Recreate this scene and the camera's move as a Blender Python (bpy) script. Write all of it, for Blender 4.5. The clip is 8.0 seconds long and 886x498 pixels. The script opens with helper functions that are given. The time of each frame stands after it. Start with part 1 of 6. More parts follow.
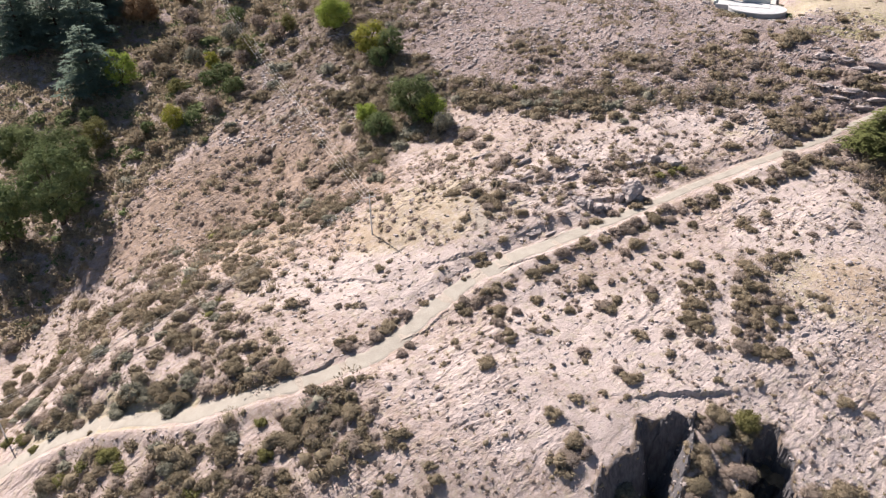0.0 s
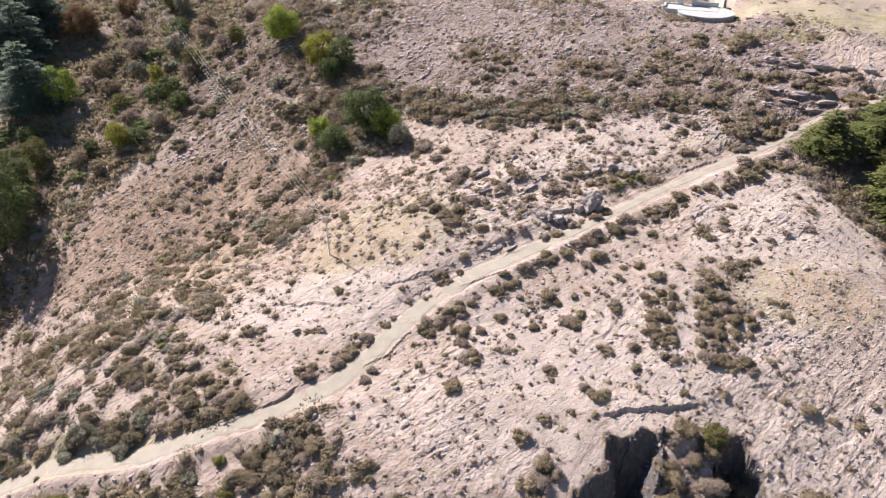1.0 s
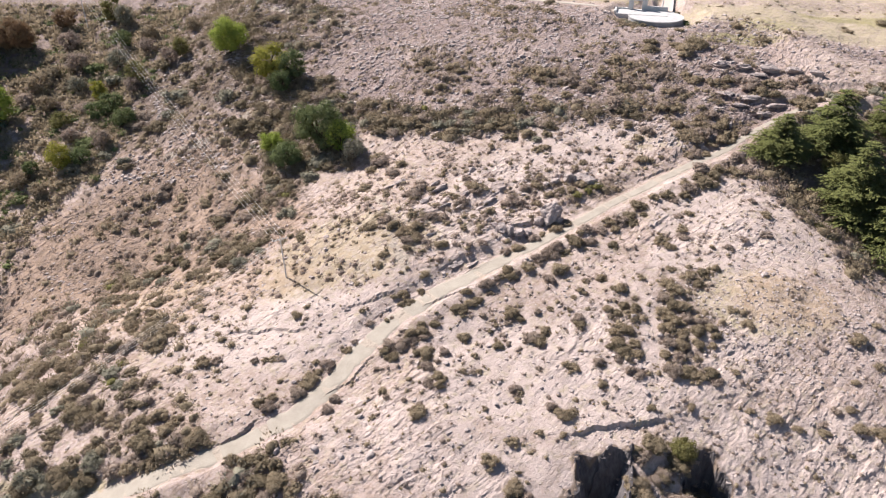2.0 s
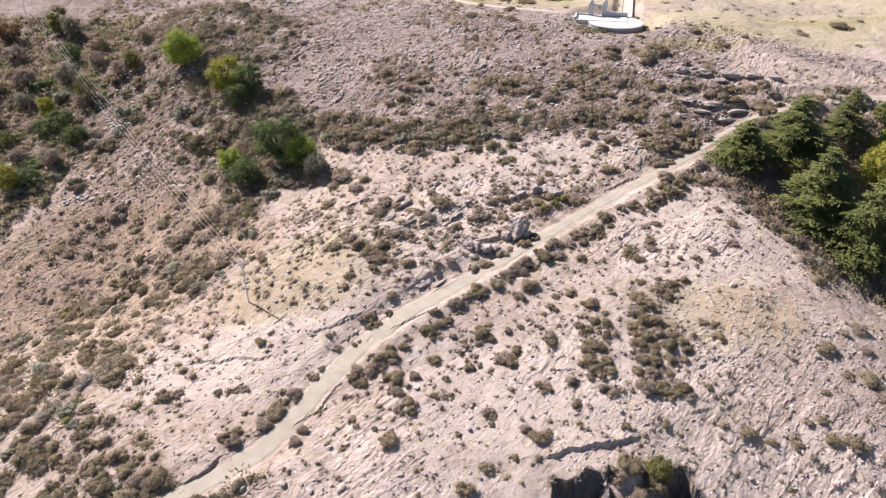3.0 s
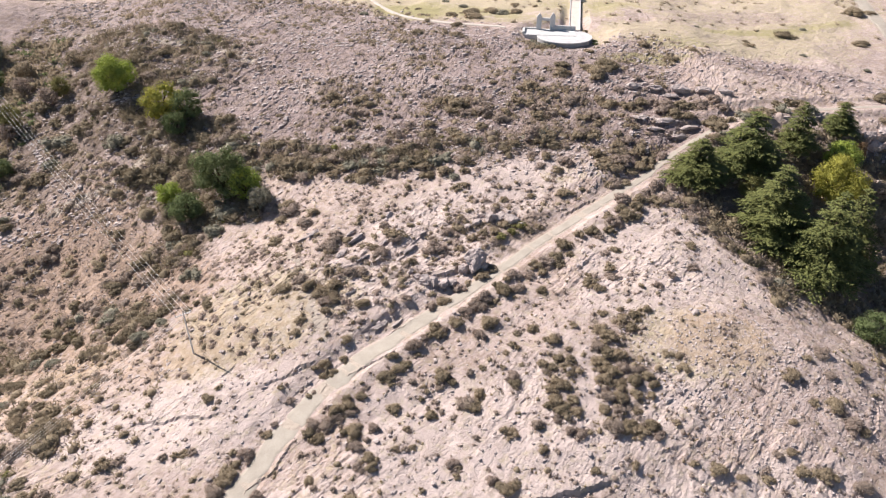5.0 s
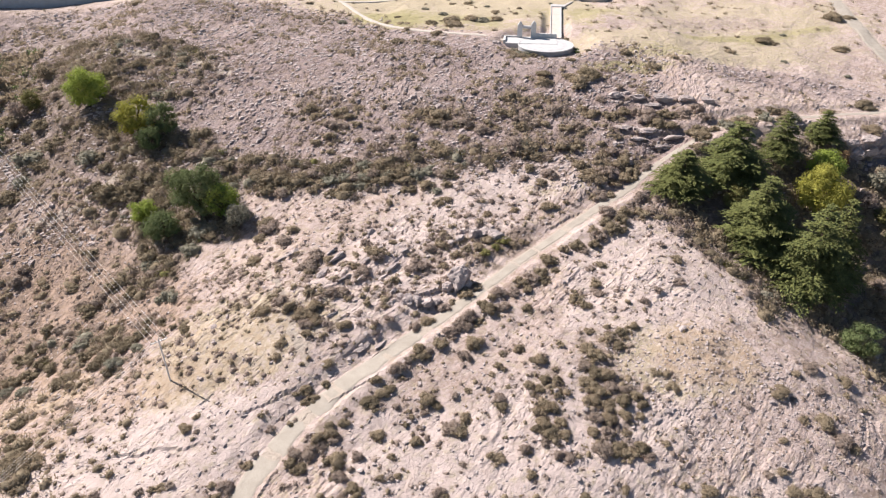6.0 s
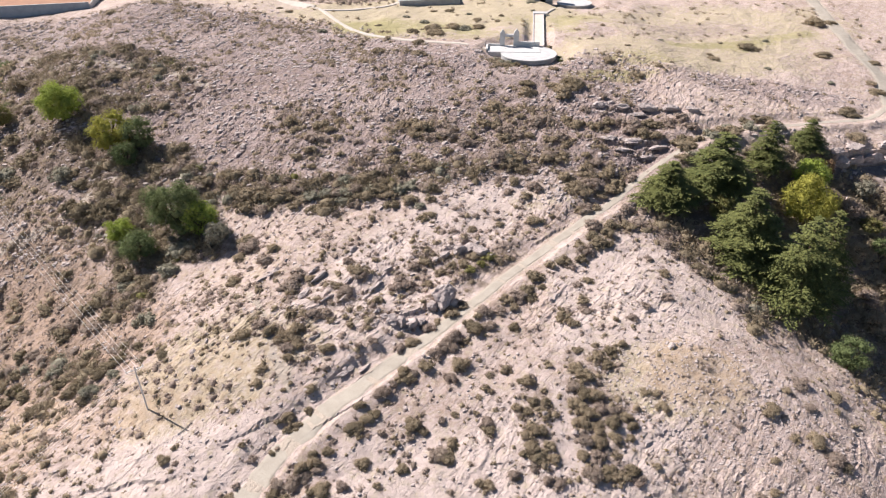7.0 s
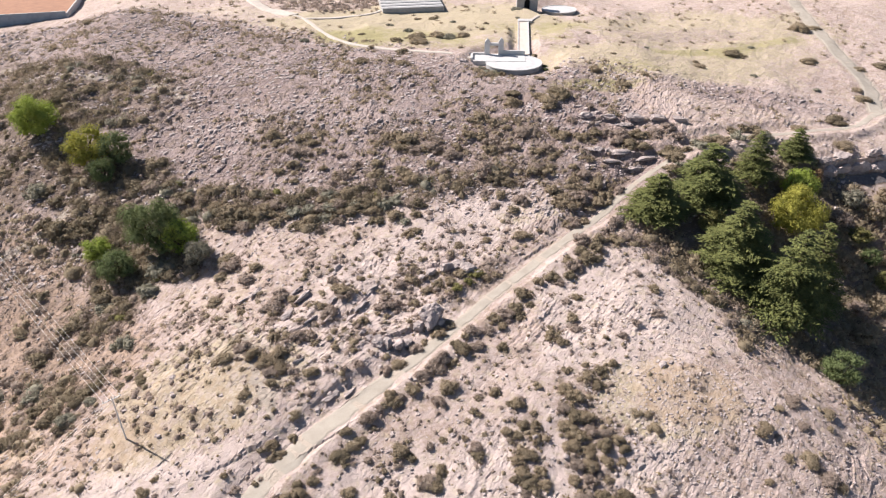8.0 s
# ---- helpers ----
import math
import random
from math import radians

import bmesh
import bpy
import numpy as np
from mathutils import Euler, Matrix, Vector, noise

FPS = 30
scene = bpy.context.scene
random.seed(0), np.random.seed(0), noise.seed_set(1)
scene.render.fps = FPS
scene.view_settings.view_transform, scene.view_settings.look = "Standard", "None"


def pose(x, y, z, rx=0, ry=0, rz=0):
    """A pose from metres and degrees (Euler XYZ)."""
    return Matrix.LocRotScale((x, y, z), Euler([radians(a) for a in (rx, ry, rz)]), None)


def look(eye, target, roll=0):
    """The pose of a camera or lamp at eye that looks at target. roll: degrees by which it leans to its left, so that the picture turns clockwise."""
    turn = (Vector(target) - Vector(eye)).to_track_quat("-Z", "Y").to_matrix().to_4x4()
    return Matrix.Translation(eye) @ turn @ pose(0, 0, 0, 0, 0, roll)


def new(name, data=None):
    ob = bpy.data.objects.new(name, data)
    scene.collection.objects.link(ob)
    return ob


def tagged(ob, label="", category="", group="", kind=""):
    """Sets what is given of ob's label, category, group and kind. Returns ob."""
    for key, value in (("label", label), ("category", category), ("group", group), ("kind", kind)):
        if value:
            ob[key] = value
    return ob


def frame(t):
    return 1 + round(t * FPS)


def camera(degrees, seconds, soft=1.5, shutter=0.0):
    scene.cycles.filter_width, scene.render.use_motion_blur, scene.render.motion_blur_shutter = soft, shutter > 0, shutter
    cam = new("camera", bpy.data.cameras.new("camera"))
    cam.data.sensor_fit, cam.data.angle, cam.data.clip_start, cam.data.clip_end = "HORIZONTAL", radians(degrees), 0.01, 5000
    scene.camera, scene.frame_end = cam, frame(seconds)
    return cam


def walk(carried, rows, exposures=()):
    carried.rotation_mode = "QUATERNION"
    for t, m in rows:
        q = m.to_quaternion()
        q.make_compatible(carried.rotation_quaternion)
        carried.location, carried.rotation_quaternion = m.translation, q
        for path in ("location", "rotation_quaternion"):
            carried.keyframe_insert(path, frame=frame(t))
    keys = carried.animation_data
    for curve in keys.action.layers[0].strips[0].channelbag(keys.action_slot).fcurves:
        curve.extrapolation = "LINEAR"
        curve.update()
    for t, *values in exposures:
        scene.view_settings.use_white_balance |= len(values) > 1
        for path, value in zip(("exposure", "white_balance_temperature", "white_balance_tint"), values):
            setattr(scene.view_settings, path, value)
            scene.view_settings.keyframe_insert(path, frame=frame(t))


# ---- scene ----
import collections

cam = camera(63.93, 8.0, soft=1.2)

# the drone's line: seconds, place, tilt below level, heading, roll
FLIGHT = (
    (0.0, 2.48, -16.53, 53.79, -31.053, 14.256, 0.279),
    (0.5, 2.00, -14.72, 54.46, -31.038, 12.350, 0.247),
    (1.0, 1.54, -12.89, 55.11, -31.032, 10.438, 0.209),
    (1.5, 1.15, -11.10, 55.83, -31.048, 8.525, 0.174),
    (2.0, 0.81, -9.25, 56.56, -31.061, 6.589, 0.171),
    (3.5, 0.19, -3.67, 58.69, -31.097, 2.136, 0.090),
    (4.0, 0.09, -1.83, 59.36, -31.105, 1.045, 0.070),
    (4.5, 0.00, 0.00, 60.00, -31.096, 0.038, 0.058),
    (6.0, 0.22, 5.46, 61.96, -31.064, -2.403, -0.008),
    (6.5, 0.36, 7.28, 62.61, -31.064, -3.110, -0.037),
    (7.0, 0.54, 9.07, 63.23, -31.034, -3.808, -0.061),
    (7.5, 0.77, 10.85, 63.84, -31.007, -4.487, -0.081),
    (8.0, 0.99, 12.62, 64.46, -30.982, -5.009, -0.113),
)
walk(cam, [(t, pose(x, y, z, 90 + tilt, 0, turn) @ pose(0, 0, 0, 0, 0, roll))
           for t, x, y, z, tilt, turn, roll in FLIGHT])

# ---- daylight: a clear sky and one low autumn sun from behind the hill ----
SUN_TO = Vector((-0.826 * math.cos(radians(42)), 0.563 * math.cos(radians(42)), math.sin(radians(42))))
world = bpy.data.worlds.new("daylight")
world.use_nodes = True
scene.world = world
sky = world.node_tree.nodes.new("ShaderNodeTexSky")
sky.sky_type, sky.sun_disc = "NISHITA", False
sky.sun_elevation, sky.sun_rotation = radians(42), math.atan2(SUN_TO.x, SUN_TO.y)
sky.altitude, sky.dust_density = 2000.0, 1.5
world.node_tree.links.new(sky.outputs[0], world.node_tree.nodes["Background"].inputs[0])
world.node_tree.nodes["Background"].inputs[1].default_value = 0.050
sun = new("sun", bpy.data.lights.new("sun", "SUN"))
sun.data.energy, sun.data.angle, sun.data.color = 5.0, radians(0.53), (1.0, 0.915, 0.86)
sun.matrix_world = look((0, 0, 200), Vector((0, 0, 200)) - SUN_TO)
scene.view_settings.exposure = 0.92


# ---- materials ----
class Nodes:
    """A short way to write a node material."""

    def __init__(self, name):
        self.mat = bpy.data.materials.new(name)
        self.mat.use_nodes = True
        self.tree = self.mat.node_tree
        self.bsdf = self.tree.nodes["Principled BSDF"]
        self.bsdf.inputs["Specular IOR Level"].default_value = 0.25
        self.where = self.tree.nodes.new("ShaderNodeNewGeometry").outputs["Position"]

    def link(self, a, b):
        self.tree.links.new(a, b)

    def noise(self, scale, detail=5.0, rough=0.6, vector=None):
        n = self.tree.nodes.new("ShaderNodeTexNoise")
        n.inputs["Scale"].default_value, n.inputs["Detail"].default_value = scale, detail
        n.inputs["Roughness"].default_value = rough
        self.link(vector or self.where, n.inputs["Vector"])
        return n.outputs["Fac"]

    def cells(self, scale, feature="F1", vector=None):
        n = self.tree.nodes.new("ShaderNodeTexVoronoi")
        n.feature = feature
        n.inputs["Scale"].default_value = scale
        self.link(vector or self.where, n.inputs["Vector"])
        return n.outputs["Distance"]

    def stretched(self, turn, scale):
        n = self.tree.nodes.new("ShaderNodeMapping")
        n.vector_type = "TEXTURE"
        n.inputs["Rotation"].default_value = (0, 0, radians(turn))
        n.inputs["Scale"].default_value = tuple(1 / v for v in scale)
        self.link(self.where, n.inputs["Vector"])
        return n.outputs[0]

    def ramp(self, value, low, high, a=0.0, b=1.0):
        n = self.tree.nodes.new("ShaderNodeMapRange")
        n.inputs["From Min"].default_value, n.inputs["From Max"].default_value = low, high
        n.inputs["To Min"].default_value, n.inputs["To Max"].default_value = a, b
        self.link(value, n.inputs["Value"])
        return n.outputs["Result"]

    def maths(self, op, a, b):
        n = self.tree.nodes.new("ShaderNodeMath")
        n.operation = op
        for socket, v in zip(n.inputs, (a, b)):
            if isinstance(v, (int, float)):
                socket.default_value = v
            else:
                self.link(v, socket)
        return n.outputs[0]

    def mix(self, factor, a, b):
        n = self.tree.nodes.new("ShaderNodeMix")
        n.data_type = "RGBA"
        for socket, v in ((n.inputs["Factor"], factor), (n.inputs["A"], a), (n.inputs["B"], b)):
            if isinstance(v, (int, float)):
                socket.default_value = v
            elif isinstance(v, tuple):
                socket.default_value = (*v, 1.0)
            else:
                self.link(v, socket)
        return n.outputs["Result"]

    def attribute(self, name):
        n = self.tree.nodes.new("ShaderNodeAttribute")
        n.attribute_name = name
        split = self.tree.nodes.new("ShaderNodeSeparateColor")
        self.link(n.outputs["Color"], split.inputs["Color"])
        return split.outputs

    def own(self):
        return self.tree.nodes.new("ShaderNodeObjectInfo").outputs["Random"]

    def island(self):
        return self.tree.nodes.new("ShaderNodeNewGeometry").outputs["Random Per Island"]

    def done(self, colour, rough=0.9, bump=None, depth=0.1):
        self.link(colour, self.bsdf.inputs["Base Color"]) if not isinstance(colour, tuple) else setattr(
            self.bsdf.inputs["Base Color"], "default_value", (*colour, 1.0))
        self.bsdf.inputs["Roughness"].default_value = rough
        if bump is not None:
            n = self.tree.nodes.new("ShaderNodeBump")
            n.inputs["Strength"].default_value, n.inputs["Distance"].default_value = 1.0, depth
            self.link(bump, n.inputs["Height"])
            self.link(n.outputs["Normal"], self.bsdf.inputs["Normal"])
        return self.mat


def ground_material():
    m = Nodes("hillside_rock_and_soil")
    cover, tint = m.attribute("cover"), m.attribute("tint")
    broad, mid, fine, grit = m.noise(0.06, 6), m.noise(0.45, 7, 0.65), m.noise(2.2, 6, 0.7), m.noise(9.0, 4, 0.7)
    beds = m.stretched(51, (0.4, 1.4, 0.8))
    streak, crack = m.noise(1.1, 6, 0.7, beds), m.cells(0.75, "DISTANCE_TO_EDGE", beds)

    def worn(share, amount, low=0.35, high=0.9, top=0.9, scale=0.8):
        patch = m.maths("ADD", share, m.maths("MULTIPLY", m.maths("SUBTRACT", m.noise(scale, 6, 0.7), 0.5), amount))
        return m.ramp(patch, low, high, 0.0, top)

    rock = m.mix(m.ramp(streak, 0.35, 0.65), (0.50, 0.405, 0.375), (0.39, 0.305, 0.275))
    rock = m.mix(m.ramp(fine, 0.45, 0.72, 0.0, 0.6), rock, (0.31, 0.225, 0.18))
    pale = m.mix(m.ramp(streak, 0.35, 0.7), (0.595, 0.495, 0.46), (0.525, 0.428, 0.397))
    col = m.mix(worn(cover[2], 1.6, 0.2, 0.8, 1.0, 0.45), rock, pale)
    mauve = m.mix(m.ramp(m.noise(1.4, 8, 0.8), 0.42, 0.6), (0.345, 0.272, 0.267), (0.16, 0.12, 0.122))
    gaps = m.maths("MULTIPLY", m.ramp(m.cells(1.5, "DISTANCE_TO_EDGE"), 0.02, 0.13, 1.0, 0.0), m.ramp(mid, 0.4, 0.55))
    shard = m.cells(2.6)
    mauve = m.mix(m.ramp(shard, 0.1, 0.7, 0.35, 0.0), mauve, (0.46, 0.375, 0.365))
    mauve = m.mix(m.maths("MULTIPLY", gaps, 0.7), mauve, (0.10, 0.077, 0.077))
    col = m.mix(worn(tint[0], 1.5, 0.25, 0.85, 0.85, 0.45), col, mauve)
    earth = m.mix(fine, (0.34, 0.255, 0.20), (0.245, 0.18, 0.137))
    tufted = m.maths("MULTIPLY", m.ramp(m.noise(0.55, 7, 0.72), 0.46, 0.62, 0.0, 0.75), m.ramp(cover[2], 0.3, 0.9, 1.0, 0.45))
    col = m.mix(tufted, col, earth)
    col = m.mix(m.ramp(broad, 0.42, 0.64, 0.0, 0.3), col, pale)
    grass = m.mix(m.ramp(fine, 0.3, 0.7), (0.47, 0.405, 0.28), (0.37, 0.312, 0.212))
    col = m.mix(worn(cover[1], 2.2), col, grass)
    col = m.mix(worn(m.attribute("sward")[0], 1.6, 0.3, 0.9, 0.85), col, m.mix(fine, (0.36, 0.325, 0.155), (0.28, 0.25, 0.125)))
    rust = m.mix(m.ramp(fine, 0.3, 0.7), (0.45, 0.325, 0.24), (0.32, 0.226, 0.168))
    col = m.mix(worn(tint[1], 2.2, 0.35, 0.95, 0.85), col, rust)
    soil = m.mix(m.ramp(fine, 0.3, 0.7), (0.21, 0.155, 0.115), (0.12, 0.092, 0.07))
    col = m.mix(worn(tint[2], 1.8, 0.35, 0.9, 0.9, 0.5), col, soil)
    # bare cliff rock, with the deep shade of clefts and scarp painted in
    cliff_shade = m.noise(1.6, 7, 0.7, m.stretched(0, (1.0, 1.0, 0.3)))
    col = m.mix(m.ramp(tint[2], 1.0, 1.15), col, m.mix(m.ramp(cliff_shade, 0.35, 0.65), (0.18, 0.165, 0.17), (0.085, 0.078, 0.082)))
    dust = m.mix(m.ramp(fine, 0.3, 0.75), (0.46, 0.395, 0.335), (0.39, 0.33, 0.275))
    col = m.mix(m.ramp(m.maths("ADD", cover[0], m.maths("MULTIPLY", m.maths("SUBTRACT", fine, 0.5), 0.9)), 0.35, 0.65), col, dust)
    bare = m.maths("SUBTRACT", 1.0, m.ramp(m.maths("MAXIMUM", cover[0], m.maths("MAXIMUM", cover[1], tint[2])), 0.35, 0.7))
    split = m.maths("MULTIPLY", m.maths("MULTIPLY", m.ramp(crack, 0.008, 0.035, 1.0, 0.0), m.ramp(mid, 0.5, 0.62)), bare)
    col = m.mix(m.maths("MULTIPLY", split, 0.12), col, (0.16, 0.12, 0.10))
    col = m.mix(m.ramp(grit, 0.58, 0.75, 0.0, 0.3), col, (0.20, 0.155, 0.125))
    relief = m.maths("ADD", m.maths("MULTIPLY", streak, 0.9), m.maths("ADD", m.maths("MULTIPLY", fine, 0.7), m.maths("MULTIPLY", grit, 0.35)))
    relief = m.maths("SUBTRACT", relief, m.maths("MULTIPLY", split, 0.25))
    relief = m.maths("SUBTRACT", relief, m.maths("MULTIPLY", m.maths("MULTIPLY", gaps, tint[0]), 0.9))
    return m.done(col, 0.93, relief, 0.23)


def track_material():
    m = Nodes("trodden_dusty_earth")
    mid, fine = m.noise(0.5, 6, 0.6), m.noise(4.0, 6, 0.7)
    col = m.mix(m.ramp(mid, 0.35, 0.65), (0.40, 0.36, 0.31), (0.335, 0.30, 0.255))
    col = m.mix(m.ramp(fine, 0.5, 0.75, 0.0, 0.45), col, (0.32, 0.28, 0.23))
    return m.done(col, 0.95, fine, 0.08)


def leaf_material(name, light, dark, dry=None, spread=0.35, thin=0.3):
    m = Nodes(name)
    tuft, twig = m.noise(2.6, 4, 0.65), m.noise(14.0, 3, 0.7)
    col = m.mix(m.ramp(tuft, 0.36, 0.66), dark, light)
    col = m.mix(m.ramp(m.island(), 0.0, 1.0, 0.0, 0.55), col, light)
    col = m.mix(m.ramp(m.own(), 0.0, 1.0, 0.0, spread), col, dry or tuple(0.6 * v for v in dark))
    col = m.mix(m.ramp(twig, 0.5, 0.72, 0.0, 0.5), col, tuple(0.55 * v for v in dark))
    m.bsdf.inputs["Specular IOR Level"].default_value = 0.1
    m.done(col, 0.85, m.maths("ADD", tuft, m.maths("MULTIPLY", twig, 0.6)), 0.12)
    # thin leaves let some light through
    through_leaf, both = m.tree.nodes.new("ShaderNodeBsdfTranslucent"), m.tree.nodes.new("ShaderNodeMixShader")
    m.link(col, through_leaf.inputs["Color"])
    both.inputs[0].default_value = thin
    m.link(m.bsdf.outputs[0], both.inputs[1])
    m.link(through_leaf.outputs[0], both.inputs[2])
    m.link(both.outputs[0], m.tree.nodes["Material Output"].inputs["Surface"])
    return m.mat


def plain_material(name, a, b, scale=1.5, rough=0.85, depth=0.02, metal=0.0):
    m = Nodes(name)
    n = m.noise(scale, 6, 0.65)
    m.bsdf.inputs["Metallic"].default_value = metal
    return m.done(m.mix(m.ramp(n, 0.35, 0.68), a, b), rough, m.noise(scale * 6, 4), depth)


GROUND = ground_material()
TRACK = track_material()
STONE = plain_material("weathered_pink_grey_rock", (0.56, 0.48, 0.455), (0.33, 0.28, 0.268), 1.2, 0.92, 0.2)
BARK = plain_material("rough_brown_bark", (0.13, 0.09, 0.06), (0.06, 0.045, 0.035), 4.0, 0.95, 0.08)
TWIG = plain_material("grey_dry_twigs", (0.20, 0.16, 0.13), (0.11, 0.085, 0.07), 6.0, 0.95, 0.02)
OLIVE = leaf_material("dusty_olive_leaves", (0.44, 0.365, 0.26), (0.285, 0.235, 0.165), (0.40, 0.32, 0.235), 0.45, 0.38)
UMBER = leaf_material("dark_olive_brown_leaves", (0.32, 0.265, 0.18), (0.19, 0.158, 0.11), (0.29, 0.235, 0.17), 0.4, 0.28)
BROWN = leaf_material("dry_brown_leaves", (0.47, 0.38, 0.325), (0.31, 0.25, 0.215), (0.40, 0.335, 0.27), 0.45, 0.38)
GREY_LEAF = leaf_material("grey_green_leaves", (0.36, 0.345, 0.27), (0.225, 0.215, 0.165), (0.30, 0.275, 0.21), 0.35, 0.25)
MOSS = leaf_material("yellow_green_leaves", (0.29, 0.275, 0.11), (0.16, 0.155, 0.06), (0.23, 0.205, 0.10))
CONIFER = leaf_material("dark_conifer_needles", (0.228, 0.24, 0.084), (0.036, 0.0576, 0.0264), (0.17, 0.165, 0.06), 0.25, 0.03)
BLUE_CONIFER = leaf_material("blue_green_conifer_needles", (0.24, 0.31, 0.23), (0.095, 0.13, 0.105), (0.21, 0.25, 0.18), 0.25, 0.1)
DEEP = leaf_material("deep_green_leaves", (0.22, 0.27, 0.12), (0.105, 0.135, 0.063), (0.19, 0.19, 0.09))
FRESH = leaf_material("bright_green_leaves", (0.41, 0.48, 0.11), (0.23, 0.30, 0.07), (0.34, 0.38, 0.09), 0.2)
GOLD = leaf_material("yellowing_autumn_leaves", (0.45, 0.43, 0.10), (0.26, 0.265, 0.06), (0.40, 0.34, 0.08), 0.2)
RUSSET = leaf_material("orange_brown_leaves", (0.31, 0.20, 0.11), (0.17, 0.115, 0.085), (0.22, 0.16, 0.11))
STRAW = leaf_material("bleached_dry_grass", (0.38, 0.30, 0.17), (0.22, 0.17, 0.09), (0.26, 0.2, 0.12))
WHITE = plain_material("weathered_white_concrete", (0.56, 0.555, 0.55), (0.46, 0.455, 0.45), 0.8, 0.8, 0.01)
CONCRETE = plain_material("grey_concrete", (0.37, 0.37, 0.375), (0.28, 0.28, 0.285), 0.8, 0.85, 0.01)
DECK = plain_material("pale_grey_paving", (0.54, 0.53, 0.53), (0.46, 0.455, 0.455), 0.9, 0.85, 0.01)
INLAY = plain_material("light_grey_paving", (0.50, 0.495, 0.50), (0.43, 0.425, 0.43), 0.9, 0.85, 0.01)
PINK_PAVE = plain_material("pale_pink_paving", (0.66, 0.56, 0.50), (0.54, 0.46, 0.41), 1.0, 0.85, 0.01)
PALE_PAVE = plain_material("bleached_concrete_paving", (0.54, 0.485, 0.43), (0.43, 0.385, 0.34), 0.8, 0.88, 0.01)
BLUE_WALL = plain_material("blue_grey_wall_paint", (0.36, 0.41, 0.46), (0.28, 0.32, 0.36), 0.6, 0.8, 0.01)
RED_EARTH = plain_material("red_clay_court", (0.37, 0.205, 0.135), (0.28, 0.155, 0.105), 0.4, 0.95, 0.03)
POLE_GREY = plain_material("pale_grey_pole_concrete", (0.72, 0.71, 0.69), (0.6, 0.59, 0.57), 3.0, 0.85, 0.005)
STEEL = plain_material("galvanised_steel", (0.62, 0.62, 0.62), (0.48, 0.48, 0.48), 3.0, 0.45, 0.002, 0.6)
CABLE = plain_material("bright_aluminium_cable", (0.85, 0.84, 0.82), (0.78, 0.77, 0.76), 2.0, 0.45, 0.001)
# near-black colour for the painted shade of the tower's arch
SHADE_OPENING = plain_material("arch_shade", (0.06, 0.06, 0.06), (0.04, 0.04, 0.04), 1.0, 0.9, 0.01)

# ---- the lie of the land ----
RELIEF_X = (-145, -114, -94, -78, -64, -44, -20, 8, 38, 62, 85, 130)
RELIEF = {
    20: (-46.1, -44.6, -41.1, -38.0, -36.4, -29.3, -27.6, -35.8, -39.8, -40.5, -42.8, -46.3),
    48: (-33.9, -48.1, -38.8, -23.6, -20.6, -15.0, -13.0, -18.0, -27.8, -28.2, -33.7, -41.9),
    72: (-33.0, -49.7, -36.3, -18.3, -14.9, -14.4, -16.1, -10.9, -14.3, -9.9, -24.9, -38.8),
    96: (-32.3, -34.3, -25.5, -24.4, -20.2, -10.0, -2.2, -9.4, -3.3, -10.4, -22.3, -31.7),
    120: (-27.0, -21.9, -17.5, -22.2, -14.8, -10.8, -3.1, -2.8, -1.9, -9.0, -13.8, -18.1),
    147: (-16.3, -12.1, -12.6, -6.9, -2.4, -1.3, 2.4, 3.8, 2.8, 6.9, 9.1, -0.2),
    182: (-5.3, -5.2, -0.1, 12.0, 8.0, 9.2, 12.8, 14.7, 14.7, 15.0, 8.4, 4.0),
    240: (12.7, 11.2, 13.3, 16.8, 15.6, 16.3, 14.4, 14.3, 14.3, 16.1, 11.5, 17.5),
}

TRACK_LINE = ((-96, 31), (-87, 36), (-78.8, 40.8), (-72.7, 43.3), (-66.1, 45.8), (-59.2, 46.6), (-51.5, 47.4), (-46.3, 49.2), (-42.3, 51.1), (-38.6, 52.9),
              (-33.9, 56.2), (-28.5, 61.0), (-25.2, 66.5), (-22.5, 72.7), (-17.3, 79.4), (-13.2, 83.7), (-8.8, 87.7), (-4.2, 91.5), (1.1, 95.9), (6.8, 100.5),
              (12.3, 105.4), (18.1, 110.6), (24.7, 116.2), (30.7, 121.2), (36.3, 126.1), (42.1, 131.0), (46.7, 135.6), (52.6, 140.2), (58.3, 143.6), (63.6, 146.1), (69.3, 148.4),
              (80.6, 150.7), (92.4, 153.5), (105.5, 156.6), (113.3, 161), (119.7, 166.6), (135, 173))
ROAD_LINE = ((119.7, 166.6), (123.8, 175), (126.6, 184.5), (129, 200), (130.7, 219), (136.5, 248), (150, 300))
_table = np.random.default_rng(7).random(4096)


def lattice(ix, iy, seed):
    h = (ix.astype(np.int64) * 73856093) ^ (iy.astype(np.int64) * 19349663) ^ (seed * 83492791)
    return _table[(h ^ (h >> 13)) & 4095]


def value_noise(x, y, seed=0):
    ix, iy = np.floor(x), np.floor(y)
    u, v = x - ix, y - iy
    u, v = u * u * u * (u * (u * 6 - 15) + 10), v * v * v * (v * (v * 6 - 15) + 10)
    a, b = lattice(ix, iy, seed), lattice(ix + 1, iy, seed)
    c, d = lattice(ix, iy + 1, seed), lattice(ix + 1, iy + 1, seed)
    return (a * (1 - u) + b * u) * (1 - v) + (c * (1 - u) + d * u) * v - 0.5


def fbm(x, y, octaves=4, seed=0):
    total, gain = 0.0, 1.0
    for k in range(octaves):
        total = total + gain * value_noise(x * 2.03**k + 17.3 * k, y * 2.03**k - 9.1 * k, seed + k)
        gain *= 0.5
    return total


